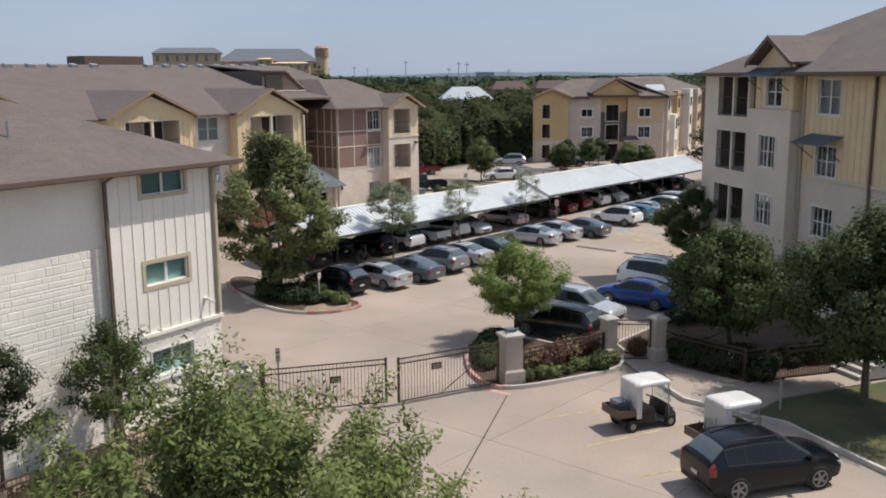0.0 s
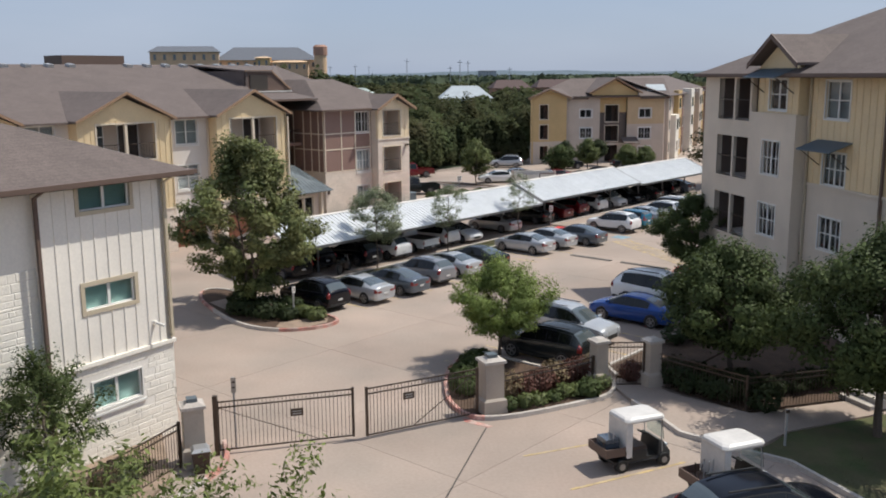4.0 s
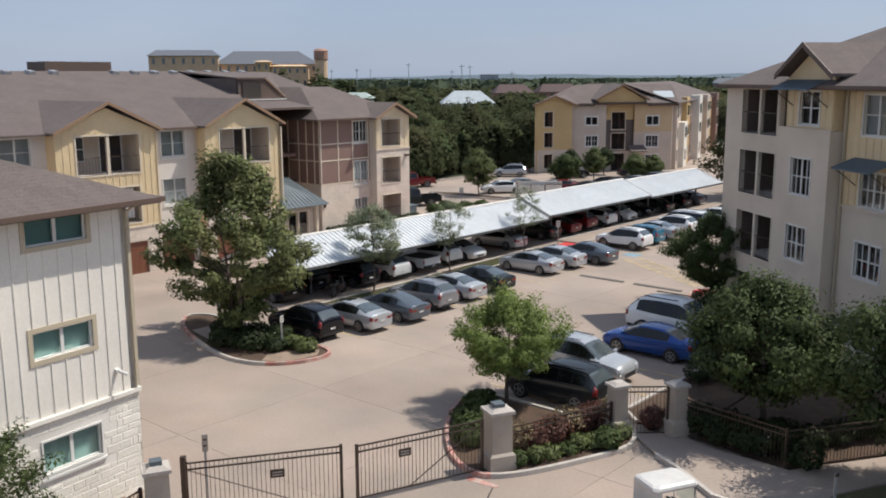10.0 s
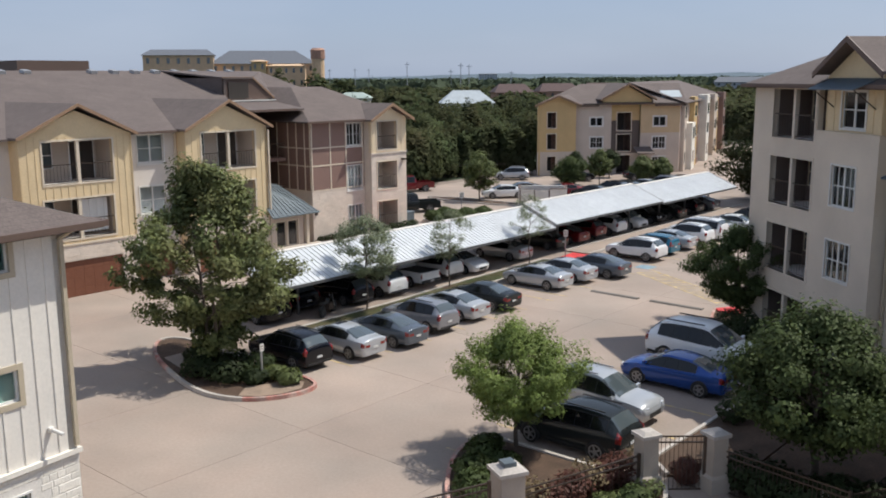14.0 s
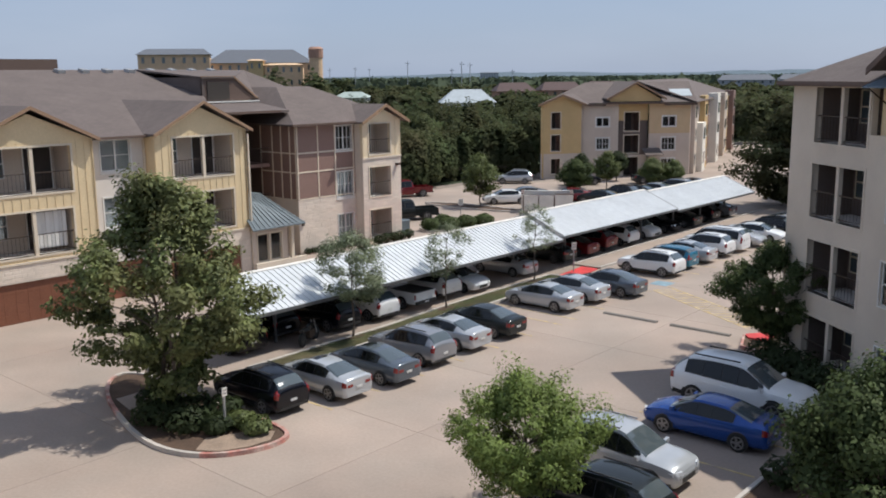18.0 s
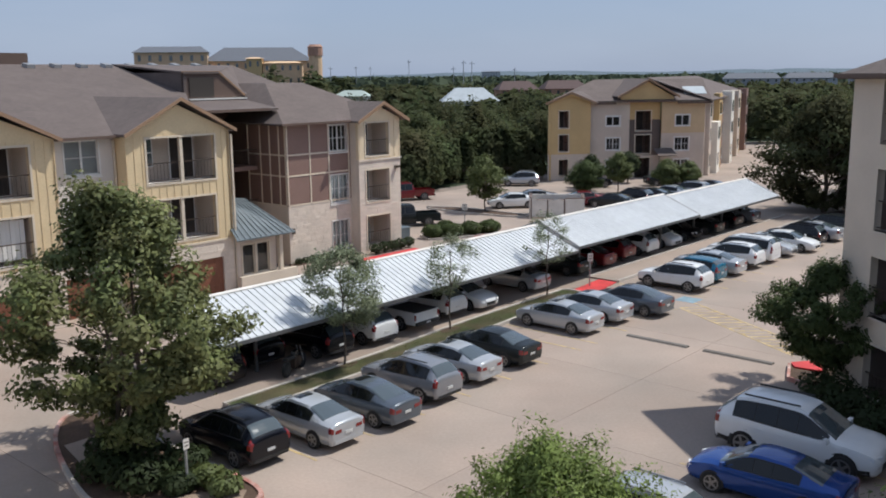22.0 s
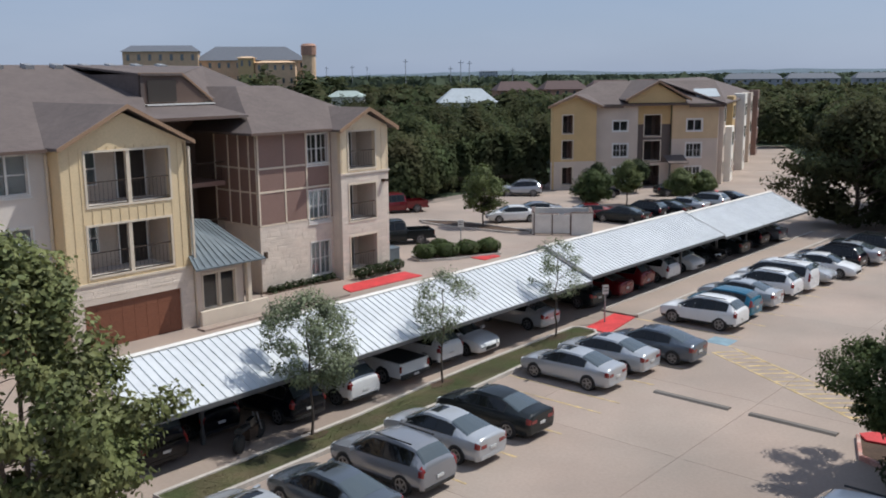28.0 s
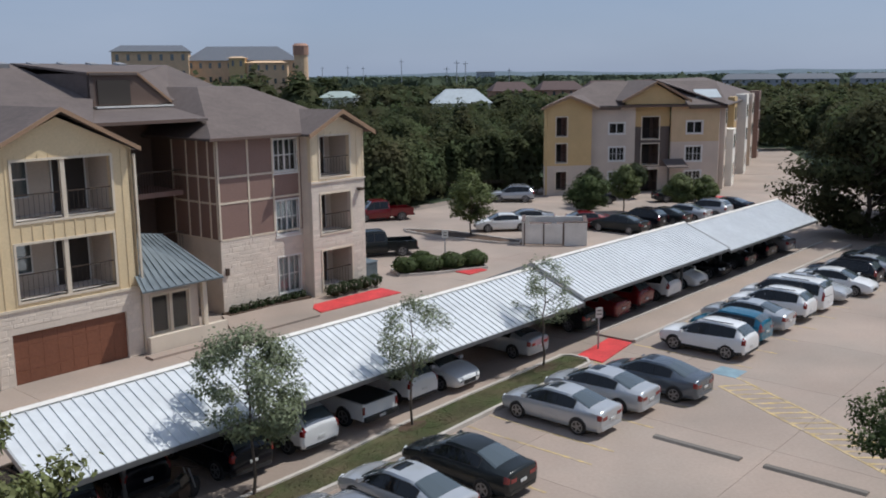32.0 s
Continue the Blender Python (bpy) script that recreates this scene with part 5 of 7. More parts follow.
def bars(a, b, top, low, label, name="fence", step=0.125, group="", brace=False, sign=False, post=True):
    """Steel bar fence or gate leaf from a to b."""
    a, b = Vector((*a, 0)), Vector((*b, 0))
    d = b - a
    n = d.length
    f = thing(name, Matrix.Translation(a) @ pose(0, 0, 0, 0, 0, math.degrees(math.atan2(d.y, d.x))), label, "gate" if "gate" in name else "fence", group)
    for z in (low, top - 0.18, top):
        part("rail", Kit().box(0, n, -0.02, 0.02, z - 0.02, z + 0.02), "steel_dark", f)
    c = max(2, int(n / step))
    for i in range(1, c):
        part("bar", bar_mesh(top - low), "steel_dark", f, "", pose(n * i / c, 0, low))
    for x in ((0, n) if post else ()):
        part("post", Kit().box(x - 0.04, x + 0.04, -0.04, 0.04, 0.0 if name == "fence" else low - 0.03, top + 0.06), "steel_dark", f)
    if brace:
        p, q = ((0.05, top - 0.2), (n * 0.75, low)) if brace == 1 else ((n * 0.95, top - 0.2), (n * 0.4, low))
        part("brace", Kit().prism([(p[0] - 0.02, -0.015, p[1]), (p[0] + 0.02, -0.015, p[1]), (p[0] + 0.02, 0.015, p[1]), (p[0] - 0.02, 0.015, p[1])],
                                  [(q[0] - 0.02, -0.015, q[1]), (q[0] + 0.02, -0.015, q[1]), (q[0] + 0.02, 0.015, q[1]), (q[0] - 0.02, 0.015, q[1])]), "steel_dark", f)
    if sign:
        x, z = sign
        sg = part("sign_plate", Kit().box(x - 0.2, x + 0.2, -0.05, -0.025, z - 0.12, z + 0.12), "steel_dark", f, "small dark sign plate")
        for k in range(2):
            part("text_bar", Kit().box(x - 0.14, x + 0.14, -0.054, -0.05, z - 0.06 + 0.08 * k, z - 0.03 + 0.08 * k), "steel_grey", sg)
    return f


pillar(-6.55, 24.5, 22, 2.0, 0.62, "grey stucco gate pillar with a plinth and stone cap")
pillar(2.75, 28.6, 22, 2.05, 0.7, "tan stucco gate pillar with a plinth and stone cap")
pillar(6.95, 31.2, 22, 1.95, 0.52, "tan stucco pillar beside the pedestrian gate", False)
pillar(8.95, 31.2, 22, 1.95, 0.52, "tan stucco pillar beside the pedestrian gate", False)
bars((-5.95, 25.15), (-1.85, 26.3), 1.72, 0.14, "dark brown steel vehicle gate leaf with diagonal brace", "gate", group="vehicle gate leaves", brace=1, sign=(2.45, 1.15))
bars((-1.4, 26.3), (2.25, 28.25), 1.72, 0.14, "dark brown steel vehicle gate leaf with diagonal brace", "gate", group="vehicle gate leaves", brace=2, sign=(1.5, 1.25))
part("post", Kit().box(-0.07, 0.07, -0.07, 0.07, 0, 1.95), "steel_dark", thing("gate_post", pose(-6.0, 25.1, 0), "dark steel post that carries the gate leaf", "post"))
bars((7.25, 31.2), (8.65, 31.2), 1.75, 0.12, "dark steel pedestrian gate between stucco pillars", "gate", brace=False)
bars((3.1, 28.8), (6.7, 31.0), 1.25, 0.1, "low dark steel fence round the planted bed", step=.24)
bars((9.2, 31.1), (11.6, 28.3), 1.35, 0.1, "dark steel fence beside the footpath")
bars((11.6, 28.3), (15.6, 29.4), 1.3, 0.1, "dark steel fence along the shaded bed")
bars((15.6, 29.4), (20.5, 31.4), 1.3, 0.1, "dark steel fence along the shaded bed")
bars((-6.9, 24.2), (-8.0, 21.4), 1.4, 0.1, "dark steel fence in front of the low building")
bars((-8.0, 21.4), (-10.3, 18.2), 1.4, 0.1, "dark steel fence in front of the low building")
bars((-10.3, 18.2), (-13.0, 14.5), 1.4, 0.1, "dark steel fence in front of the low building")


def signpost(x, y, h, w, sh, label, plate="white_panel", turn=0):
    s = thing("sign_post", pose(x, y, 0, 0, 0, turn), label, "sign")
    part("post", Kit().box(-0.03, 0.03, -0.03, 0.03, 0, h), "steel_grey" if plate != "bark" else "bark", s)
    if sh:
        p = part("sign_plate", Kit().box(-w / 2, w / 2, -0.05, -0.03, h - sh, h), plate, s)
        for k in range(2):
            part("text_bar", Kit().box(-w * 0.32, w * 0.32, -0.054, -0.05, h - sh * (0.35 + 0.35 * k), h - sh * (0.25 + 0.35 * k)), "steel_dark", p)
    return s


signpost(-5.55, 25.7, 2.35, 0.16, 0.5, "tall narrow grey post beside the gate", "pillar_stucco", 20)
signpost(11.85, 25.3, 1.3, 0.12, 0.1, "short dark post in the lawn edge", "steel_dark", 20)
signpost(11.3, 29.2, 1.0, 0.25, 0.25, "small white notice on a steel post", turn=15)
signpost(*at(-5.15, -5.9)[:2], 1.7, 0.2, 0.3, "white parking sign on a post in the island", turn=55)
signpost(*at(-5.5, -1.8)[:2], 1.9, 0.06, 0.0, "thin steel post in the island", turn=10)
signpost(*at(24.3, -0.7)[:2], 1.9, 0.3, 0.45, "white parking sign beside the red ramp", turn=10)
signpost(2.7, 86.5, 2.0, 0.4, 0.5, "white sign on a post by the far hedge", turn=5)

bin_thing = thing("litter_bin", pose(-6.2, 23.9, 0, 0, 0, 20), "squat grey plastic litter bin beside the pillar", "bin")
part("body", Kit().prism([(-0.2, -0.2, 0), (0.2, -0.2, 0), (0.2, 0.2, 0), (-0.2, 0.2, 0)], [(-0.26, -0.26, 0.7), (0.26, -0.26, 0.7), (0.26, 0.26, 0.7), (-0.26, 0.26, 0.7)]), "steel_dark", bin_thing)
part("lid", Kit().prism([(-0.28, -0.28, 0.7), (0.28, -0.28, 0.7), (0.28, 0.28, 0.7), (-0.28, 0.28, 0.7)], [(-0.2, -0.2, 0.8), (0.2, -0.2, 0.8), (0.2, 0.2, 0.8), (-0.2, 0.2, 0.8)]), "steel_grey", bin_thing)
unit = thing("cabinet", pose(*at(27.6, 17.2), 0, 0, 49), "green metal utility cabinet beside the building", "cabinet")
part("body", Kit().box(-0.6, 0.6, -0.5, 0.5, 0, 1.1), "galv_roof", unit)
part("lid", Kit().prism([(-0.64, -0.54, 1.1), (0.64, -0.54, 1.1), (0.64, 0.54, 1.1), (-0.64, 0.54, 1.1)], [(-0.6, -0.5, 1.18), (0.6, -0.5, 1.18), (0.6, 0.5, 1.18), (-0.6, 0.5, 1.18)]), "galv_roof", unit)

# waste enclosure
de = thing("waste_enclosure", pose(8.3, 91.7, 0, 0, 0, -6) @ Matrix.Scale(.87, 4), "white panelled waste enclosure with brown capped walls", "enclosure")
for i in range(2):
    part("gate_panel", Kit().box(0.05 + 1.55 * i, 1.5 + 1.55 * i, 0, 0.06, 0.15, 1.75), "white_panel", de)
for x in (0.0, 1.55, 3.12):
    part("post", Kit().box(x - 0.05, x + 0.05, -0.03, 0.09, 0, 1.85), "fascia", de)
part("wall", Kit().box(3.2, 5.0, 0, 0.2, 0, 1.9), "white_panel", de)
part("wall", Kit().box(4.8, 5.0, 0.2, 3.2, 0, 1.9), "white_panel", de)
part("wall", Kit().box(-0.2, 0.0, 0.2, 3.2, 0, 1.9), "white_panel", de)
part("wall", Kit().box(-0.2, 5.0, 3.2, 3.4, 0, 1.9), "white_panel", de)
for x0, x1, y0, y1 in ((3.15, 5.05, -0.05, 0.25), (4.75, 5.05, 0.25, 3.45), (-0.25, 0.05, 0.25, 3.45)):
    part("coping", Kit().box(x0, x1, y0, y1, 1.9, 1.97), "fascia", de)
part("skip", Kit().box(0.4, 2.2, 0.8, 2.6, 0.1, 1.5), "fascia", de, "brown steel waste container")
part("skip", Kit().box(2.6, 4.4, 0.8, 2.6, 0.1, 1.5), "fascia", de, "brown steel waste container")

far_isl = [(-0.5, 98.6), (3.0, 97.6), (8.2, 93.0), (8.0, 92.2), (6.5, 92.4), (2.2, 95.2), (-0.2, 97.6)]
kerb(far_isl, W0, "kerb of the long island in the far lot", True)
bed(far_isl, W0, "soil", "brown mulch on the long far island")
hb = [(0.0, 81.8), (2.0, 82.4), (5.3, 84.0), (4.8, 86.0), (1.5, 85.2), (-0.6, 83.5)]
kerb(hb, W0, "kerb of the hedge bed", True)
bed(hb, W0, "soil", "bed under the clipped hedge")
bars((-14.0, 112.0), (9.5, 119.5), 1.5, 0.1, "dark fence along the edge of the woods", step=0.5)


# ---- vehicles ----
for key, col, metal in (("silver", (0.47, 0.485, 0.5), 0.3), ("white", (0.76, 0.76, 0.75), 0.0), ("grey", (0.27, 0.28, 0.3), 0.35), ("charcoal", (0.018, 0.022, 0.023), 0.1),
                        ("black", (0.004, 0.005, 0.009), 0.0), ("navy", (0.02, 0.035, 0.085), 0.4), ("blue", (0.01, 0.06, 0.27), 0.4), ("red", (0.16, 0.01, 0.014), 0.2),
                        ("teal", (0.02, 0.16, 0.25), 0.4), ("slate", (0.11, 0.13, 0.155), 0.35), ("green", (0.05, 0.075, 0.06), 0.4), ("tan", (0.36, 0.3, 0.24), 0.5)):
    M["paint_" + key] = mat("paint_" + key, col, 0.2, metal=metal, grain=60, vary=0.03, stain=0.05, stain_scale=1.5, bump=0.0, coat=0.1 if key in ("black", "charcoal") else 0.45, spec=0.35 if key in ("black", "charcoal") else 0.5)
M["tyre"] = mat("tyre", (0.018, 0.018, 0.018), 0.85, vary=0.15)
M["rim"] = mat("rim", (0.28, 0.28, 0.29), 0.35, metal=0.8, vary=0.05, bump=0)
M["trim_black"] = mat("trim_black", (0.02, 0.02, 0.02), 0.6, vary=0.1)
M["lamp_red"] = mat("lamp_red", (0.2, 0.012, 0.012), 0.2, vary=0.05, bump=0, coat=0.6)
M["lamp_clear"] = mat("lamp_clear", (0.7, 0.72, 0.74), 0.1, vary=0.03, bump=0, coat=0.8)
M["plate"] = mat("plate", (0.6, 0.6, 0.58), 0.5, vary=0.05, bump=0)

# stations from tail to nose: x, half width, sill, belt, half width of top, top
SHAPES = {
    "sedan": ([(-2.40, .70, .40, .86, .58, .95), (-2.33, .85, .27, .97, .70, 1.075), (-1.86, .89, .22, 1.0, .71, 1.13), (-0.92, .91, .19, .97, .57, 1.40), (-0.25, .91, .19, .95, .60, 1.455),
               (0.38, .91, .19, .94, .585, 1.42), (1.28, .91, .19, .93, .74, 1.03), (1.8, .90, .22, .86, .73, .93), (2.22, .83, .25, .73, .62, .78), (2.38, .68, .35, .58, .5, .62)],
              dict(front=(5, 6), back=(2, 3), sides=((2.72, 3.74), (3.78, 4.7), (4.74, 5.7)), wheels=(-1.42, 1.42), r=.335)),
    "suv": ([(-2.26, .76, .42, .98, .64, 1.04), (-2.19, .9, .32, 1.08, .68, 1.2), (-1.72, .93, .26, 1.1, .6, 1.58), (-1.0, .93, .23, 1.06, .62, 1.67), (-0.35, .93, .22, 1.03, .63, 1.68),
             (0.3, .93, .22, 1.0, .61, 1.6), (1.18, .93, .23, .99, .76, 1.1), (1.75, .92, .25, .94, .75, 1.02), (2.15, .86, .28, .84, .66, .9), (2.28, .72, .38, .68, .54, .74)],
            dict(front=(5, 6), back=(1, 2), sides=((2.05, 2.86), (2.9, 3.84), (3.88, 4.74), (4.78, 5.74)), wheels=(-1.36, 1.38), r=.37)),
    "van": ([(-2.5, .8, .40, .95, .66, 1.1), (-2.44, .92, .28, 1.02, .68, 1.4), (-2.1, .97, .24, 1.04, .70, 1.72), (-1.0, .98, .2, 1.02, .72, 1.78), (-0.1, .98, .2, 1.0, .72, 1.78),
             (0.75, .98, .2, .99, .70, 1.7), (1.62, .97, .21, .97, .8, 1.1), (2.05, .95, .24, .9, .78, .98), (2.4, .88, .27, .76, .66, .82), (2.52, .74, .36, .62, .54, .66)],
            dict(front=(5, 6), back=(1, 2), sides=((1.9, 2.8), (2.9, 3.85), (3.95, 4.8), (4.9, 5.75)), wheels=(-1.5, 1.55), r=.34)),
    "hatch": ([(-2.0, .74, .40, .9, .6, 1.0), (-1.94, .84, .28, .98, .62, 1.22), (-1.55, .87, .22, .98, .6, 1.45), (-0.7, .88, .19, .96, .62, 1.52), (-0.1, .88, .19, .95, .62, 1.52),
               (0.4, .88, .19, .94, .61, 1.48), (1.12, .88, .2, .93, .73, 1.05), (1.5, .87, .22, .88, .72, .97), (1.85, .82, .25, .76, .62, .82), (2.0, .68, .34, .62, .5, .66)],
              dict(front=(5, 6), back=(1, 2), sides=((1.95, 2.75), (2.85, 3.85), (3.95, 4.65), (4.75, 5.75)), wheels=(-1.22, 1.25), r=.31)),
    "pickup": ([(-0.72, .9, .3, 1.06, .66, 1.1), (-0.68, .94, .28, 1.1, .66, 1.5), (-0.5, .95, .27, 1.1, .67, 1.82), (0.1, .95, .27, 1.09, .69, 1.86), (0.5, .95, .27, 1.08, .69, 1.85),
                (0.95, .95, .27, 1.07, .68, 1.8), (1.6, .95, .28, 1.06, .8, 1.2), (2.2, .94, .3, 1.04, .8, 1.13), (2.75, .9, .32, .98, .76, 1.04), (2.85, .84, .4, .84, .7, .9)],
               dict(front=(5, 6), back=(1, 2), sides=((1.95, 3.3), (3.45, 4.6), (4.7, 5.75)), wheels=(-1.75, 1.75), r=.39)),
}


def spline(rows, u):
    """A smooth curve through rows of numbers, at parameter u."""
    i = min(int(u), len(rows) - 2)
    t = u - i
    p0, p1, p2, p3 = (np.array(rows[min(max(i + j, 0), len(rows) - 1)], float) for j in (-1, 0, 1, 2))
    m1, m2 = (p2 - p0) * 0.42, (p3 - p1) * 0.42
    return (2 * t ** 3 - 3 * t * t + 1) * p1 + (t ** 3 - 2 * t * t + t) * m1 + (-2 * t ** 3 + 3 * t * t) * p2 + (t ** 3 - t * t) * m2


def ring_point(st, v):
    """A point on half a section; v runs 0 (underside) to 7 (top centre)."""
    x, w, zb, zl, wt, zt = st
    ring = [(0, zb), (w * .84, zb), (w * .985, zb + .2), (w, zb + (zl - zb) * .62), (w * .955, zl), (wt * 1.03, zt - .06), (wt * .8, zt), (0, zt + .025)]
    i = min(int(v), 6)
    t = v - i
    if 4 <= v <= 5:
        a, b = ring[4], ring[5]
        return Vector((x, a[0] + (b[0] - a[0]) * t, a[1] + (b[1] - a[1]) * t))
    q = spline(ring, v)
    return Vector((x, max(q[0], 0), q[1]))


car_cache = {}


def car_meshes(kind):
    if kind in car_cache:
        return car_cache[kind]
    rows, info = SHAPES[kind]
    out = {}

    def skin(u, v, side):
        p = ring_point(spline(rows, u), v)
        return Vector((p.x, p.y * side, p.z))

    us = [i / 3 for i in range((len(rows) - 1) * 3 + 1)]
    vs = [0, 1, 1.5, 2, 2.5, 3, 3.5, 4, 4.35, 4.7, 5, 5.5, 6, 6.5, 7]
    ring = [(v, 1) for v in vs] + [(v, -1) for v in reversed(vs[1:-1])]
    k, n = Kit(), len(ring)
    for u in us:
        k.v += [tuple(skin(u, v, s)) for v, s in ring]
    for i in range(len(us) - 1):
        for j in range(n):
            a, b = i * n + j, i * n + (j + 1) % n
            k.f.append((a, b, b + n, a + n))
    k.f.append(tuple(range(n)))
    k.f.append(tuple((len(us) - 1) * n + j for j in range(n)))
    me = k.mesh("body", True)
    me.set_sharp_from_angle(angle=radians(42))
    out["body"] = me

    def pane(u0, u1, v0, v1, side, both, nu=4, nv=3, lift=0.008):
        """A sheet that lies on the skin; both: it crosses the middle."""
        g = Kit()
        if both:
            vv = [(v0 + (7 - v0) * i / nv, -1) for i in range(nv)] + [(7, 1)] + [(v0 + (7 - v0) * i / nv, 1) for i in reversed(range(nv))]
        else:
            vv = [(v0 + (v1 - v0) * i / nv, side) for i in range(nv + 1)]
        pts = [[skin(u0 + (u1 - u0) * i / nu, v, s) for v, s in vv] for i in range(nu + 1)]
        mid = pts[nu // 2][len(vv) // 2]
        e1, e2 = pts[-1][len(vv) // 2] - pts[0][len(vv) // 2], pts[nu // 2][-1] - pts[nu // 2][0]
        nrm = e1.cross(e2).normalized()
        if nrm.dot(mid - Vector((mid.x * 0.6, 0, 0.8))) < 0:
            nrm = -nrm
        m = len(vv)
        for q in (lift, -0.02):
            for row in pts:
                g.v += [tuple(p + nrm * q) for p in row]
        o = (nu + 1) * m
        for i in range(nu):
            for j in range(m - 1):
                a = i * m + j
                g.f += [(a, a + 1, a + m + 1, a + m), (o + a, o + a + m, o + a + m + 1, o + a + 1)]
        edge = [j for j in range(m)] + [i * m + m - 1 for i in range(1, nu + 1)] + [nu * m + j for j in reversed(range(m - 1))] + [i * m for i in reversed(range(1, nu))]
        for a, b in zip(edge, edge[1:] + edge[:1]):
            g.f.append((a, b, o + b, o + a))
        return g.mesh("pane", False)

    a, b = info["front"]
    out["windscreen"] = pane(a + .06, b - .03, 5.12, 0, 1, True)
    a, b = info["back"]
    out["rear_window"] = pane(a + (.07 if kind == "sedan" else .16), b - .02, 5.12, 0, 1, True)
    out["sunroof"] = pane(4.25, 4.85, 6.3, 0, 1, True)
    out["sides"] = [(pane(u0, u1, 4.1, 4.9, s, False), s) for u0, u1 in info["sides"] for s in (1, -1)]
    u0, u1 = info["sides"][0][0], info["sides"][-1][1]
    out["surround"] = [pane(u0 - .05, u1 + .06, 4.03, 4.96, q, False, 12, 3, .003) for q in (1, -1)]
    r = info["r"]
    t = Kit()
    for y0, y1, ra, rb in ((-.1, -.075, r * .9, r), (-.075, .075, r, r), (.075, .1, r, r * .9)):
        t.tube((0, y0, 0), (0, y1, 0), ra, rb, 20)
    out["tyre"] = t.mesh("tyre")
    q = Kit().tube((0, -.108, 0), (0, .104, 0), r * .3, r * .16, 10)
    for i in range(5):
        ang = 2 * math.pi * i / 5
        c, s = math.cos(ang), math.sin(ang)
        q.prism([(c * r * .12 - s * .04, .1, s * r * .12 + c * .04), (c * r * .12 + s * .04, .1, s * r * .12 - c * .04), (c * r * .66 + s * .03, .1, s * r * .66 - c * .03), (c * r * .66 - s * .03, .1, s * r * .66 + c * .03)],
                [(c * r * .12 - s * .04, .112, s * r * .12 + c * .04), (c * r * .12 + s * .04, .112, s * r * .12 - c * .04), (c * r * .66 + s * .03, .108, s * r * .66 - c * .03), (c * r * .66 - s * .03, .108, s * r * .66 + c * .03)])
    for i in range(20):
        a0, a1 = 2 * math.pi * i / 20, 2 * math.pi * (i + 1) / 20
        q.prism([(math.cos(x) * rr, .098, math.sin(x) * rr) for x, rr in ((a0, r * .6), (a1, r * .6), (a1, r * .72), (a0, r * .72))],
                [(math.cos(x) * rr, .11, math.sin(x) * rr) for x, rr in ((a0, r * .6), (a1, r * .6), (a1, r * .72), (a0, r * .72))])
    out["rim"] = q.mesh("rim")
    # flat disc instead of a cut wheel well; its black paints the well's shade
    ar = Kit()
    ring = [(math.cos(math.pi * i / 10) * r * 1.17, math.sin(math.pi * i / 10) * r * 1.17) for i in range(11)]
    ring += [(-r * 1.17, -r * .35), (r * 1.17, -r * .35)]
    ar.prism([(x, 0, z) for x, z in ring], [(x, .012, z) for x, z in ring])
    out["arch"] = ar.mesh("wheel_arch")
    body = rows
    tail, nose = body[1], body[-2]
    out["tail_z"], out["nose_z"] = tail[3] - .12, nose[3] - .09
    for name, st, st2, z, dz in (("taillight", body[0], body[1], out["tail_z"], .085 if kind in ("sedan", "hatch") else .15), ("headlight", body[-1], body[-2], out["nose_z"], .065)):
        res = []
        sgn = -1 if st[0] < st2[0] else 1
        for s in (1, -1):
            x0, x1 = st[0], st2[0] - sgn * .14
            y0, y1 = st2[1] * (.56 if kind == "sedan" or name == "headlight" else .8), st2[1] * .95
            res.append(Kit().prism([(x0 + sgn * .035, y0 * s, z - dz), (x0 + sgn * .02, y0 * s, z + dz), (x1, y0 * s, z + dz), (x1, y0 * s, z - dz)],
                                   [(st2[0] + sgn * .02, y1 * s * 1.04, z - dz), (st2[0] + sgn * .01, y1 * s * 1.03, z + dz), (x1, y1 * s * 1.07, z + dz), (x1, y1 * s * 1.08, z - dz)]).mesh(name))
        out[name] = res
    v0, v1 = (3.2, 4.1) if kind == "sedan" else (3.2, 4.75)
    out["taillight"] = [pane(.3, 1.28, v0, v1, s, False, 5, 3, .014) for s in (1, -1)]
    if kind in ("sedan", "hatch"):
        b0 = body[0]
        out["taillight"] += [Kit().box(b0[0] - .012, b0[0] + .05, *sorted((q * b0[1] * .52, q * b0[1] * .95)), b0[3] - .14, b0[3] - .01).mesh("taillight") for q in (1, -1)]
    w = body[1][1]
    xt, xn = body[0][0], body[-1][0]
    out["rear_bumper"] = Kit().prism([(xt - .015, -w * .8, body[0][2] - .08), (xt - .015, w * .8, body[0][2] - .08), (xt - .015, w * .78, body[0][2] + .04), (xt - .015, -w * .78, body[0][2] + .04)],
                                     [(xt + .12, -w * .97, body[0][2] - .12), (xt + .12, w * .97, body[0][2] - .12), (xt + .12, w * .97, body[0][2] + .05), (xt + .12, -w * .97, body[0][2] + .05)]).mesh("rear_bumper")
    out["plate_rear"] = Kit().box(xt - .03, xt - .008, -.16, .16, body[0][2] + .22, body[0][2] + .32).mesh("number_plate")
    wn = body[-2][1]
    out["grille"] = Kit().prism([(xn + .012, -wn * .5, body[-1][2] + .02), (xn + .012, wn * .5, body[-1][2] + .02), (xn + .012, wn * .46, body[-1][2] + .2), (xn + .012, -wn * .46, body[-1][2] + .2)],
                                [(xn - .12, -wn * .6, body[-1][2] + .0), (xn - .12, wn * .6, body[-1][2] + .0), (xn - .12, wn * .56, body[-1][2] + .22), (xn - .12, -wn * .56, body[-1][2] + .22)]).mesh("grille")
    mx = body[6][0] - .22
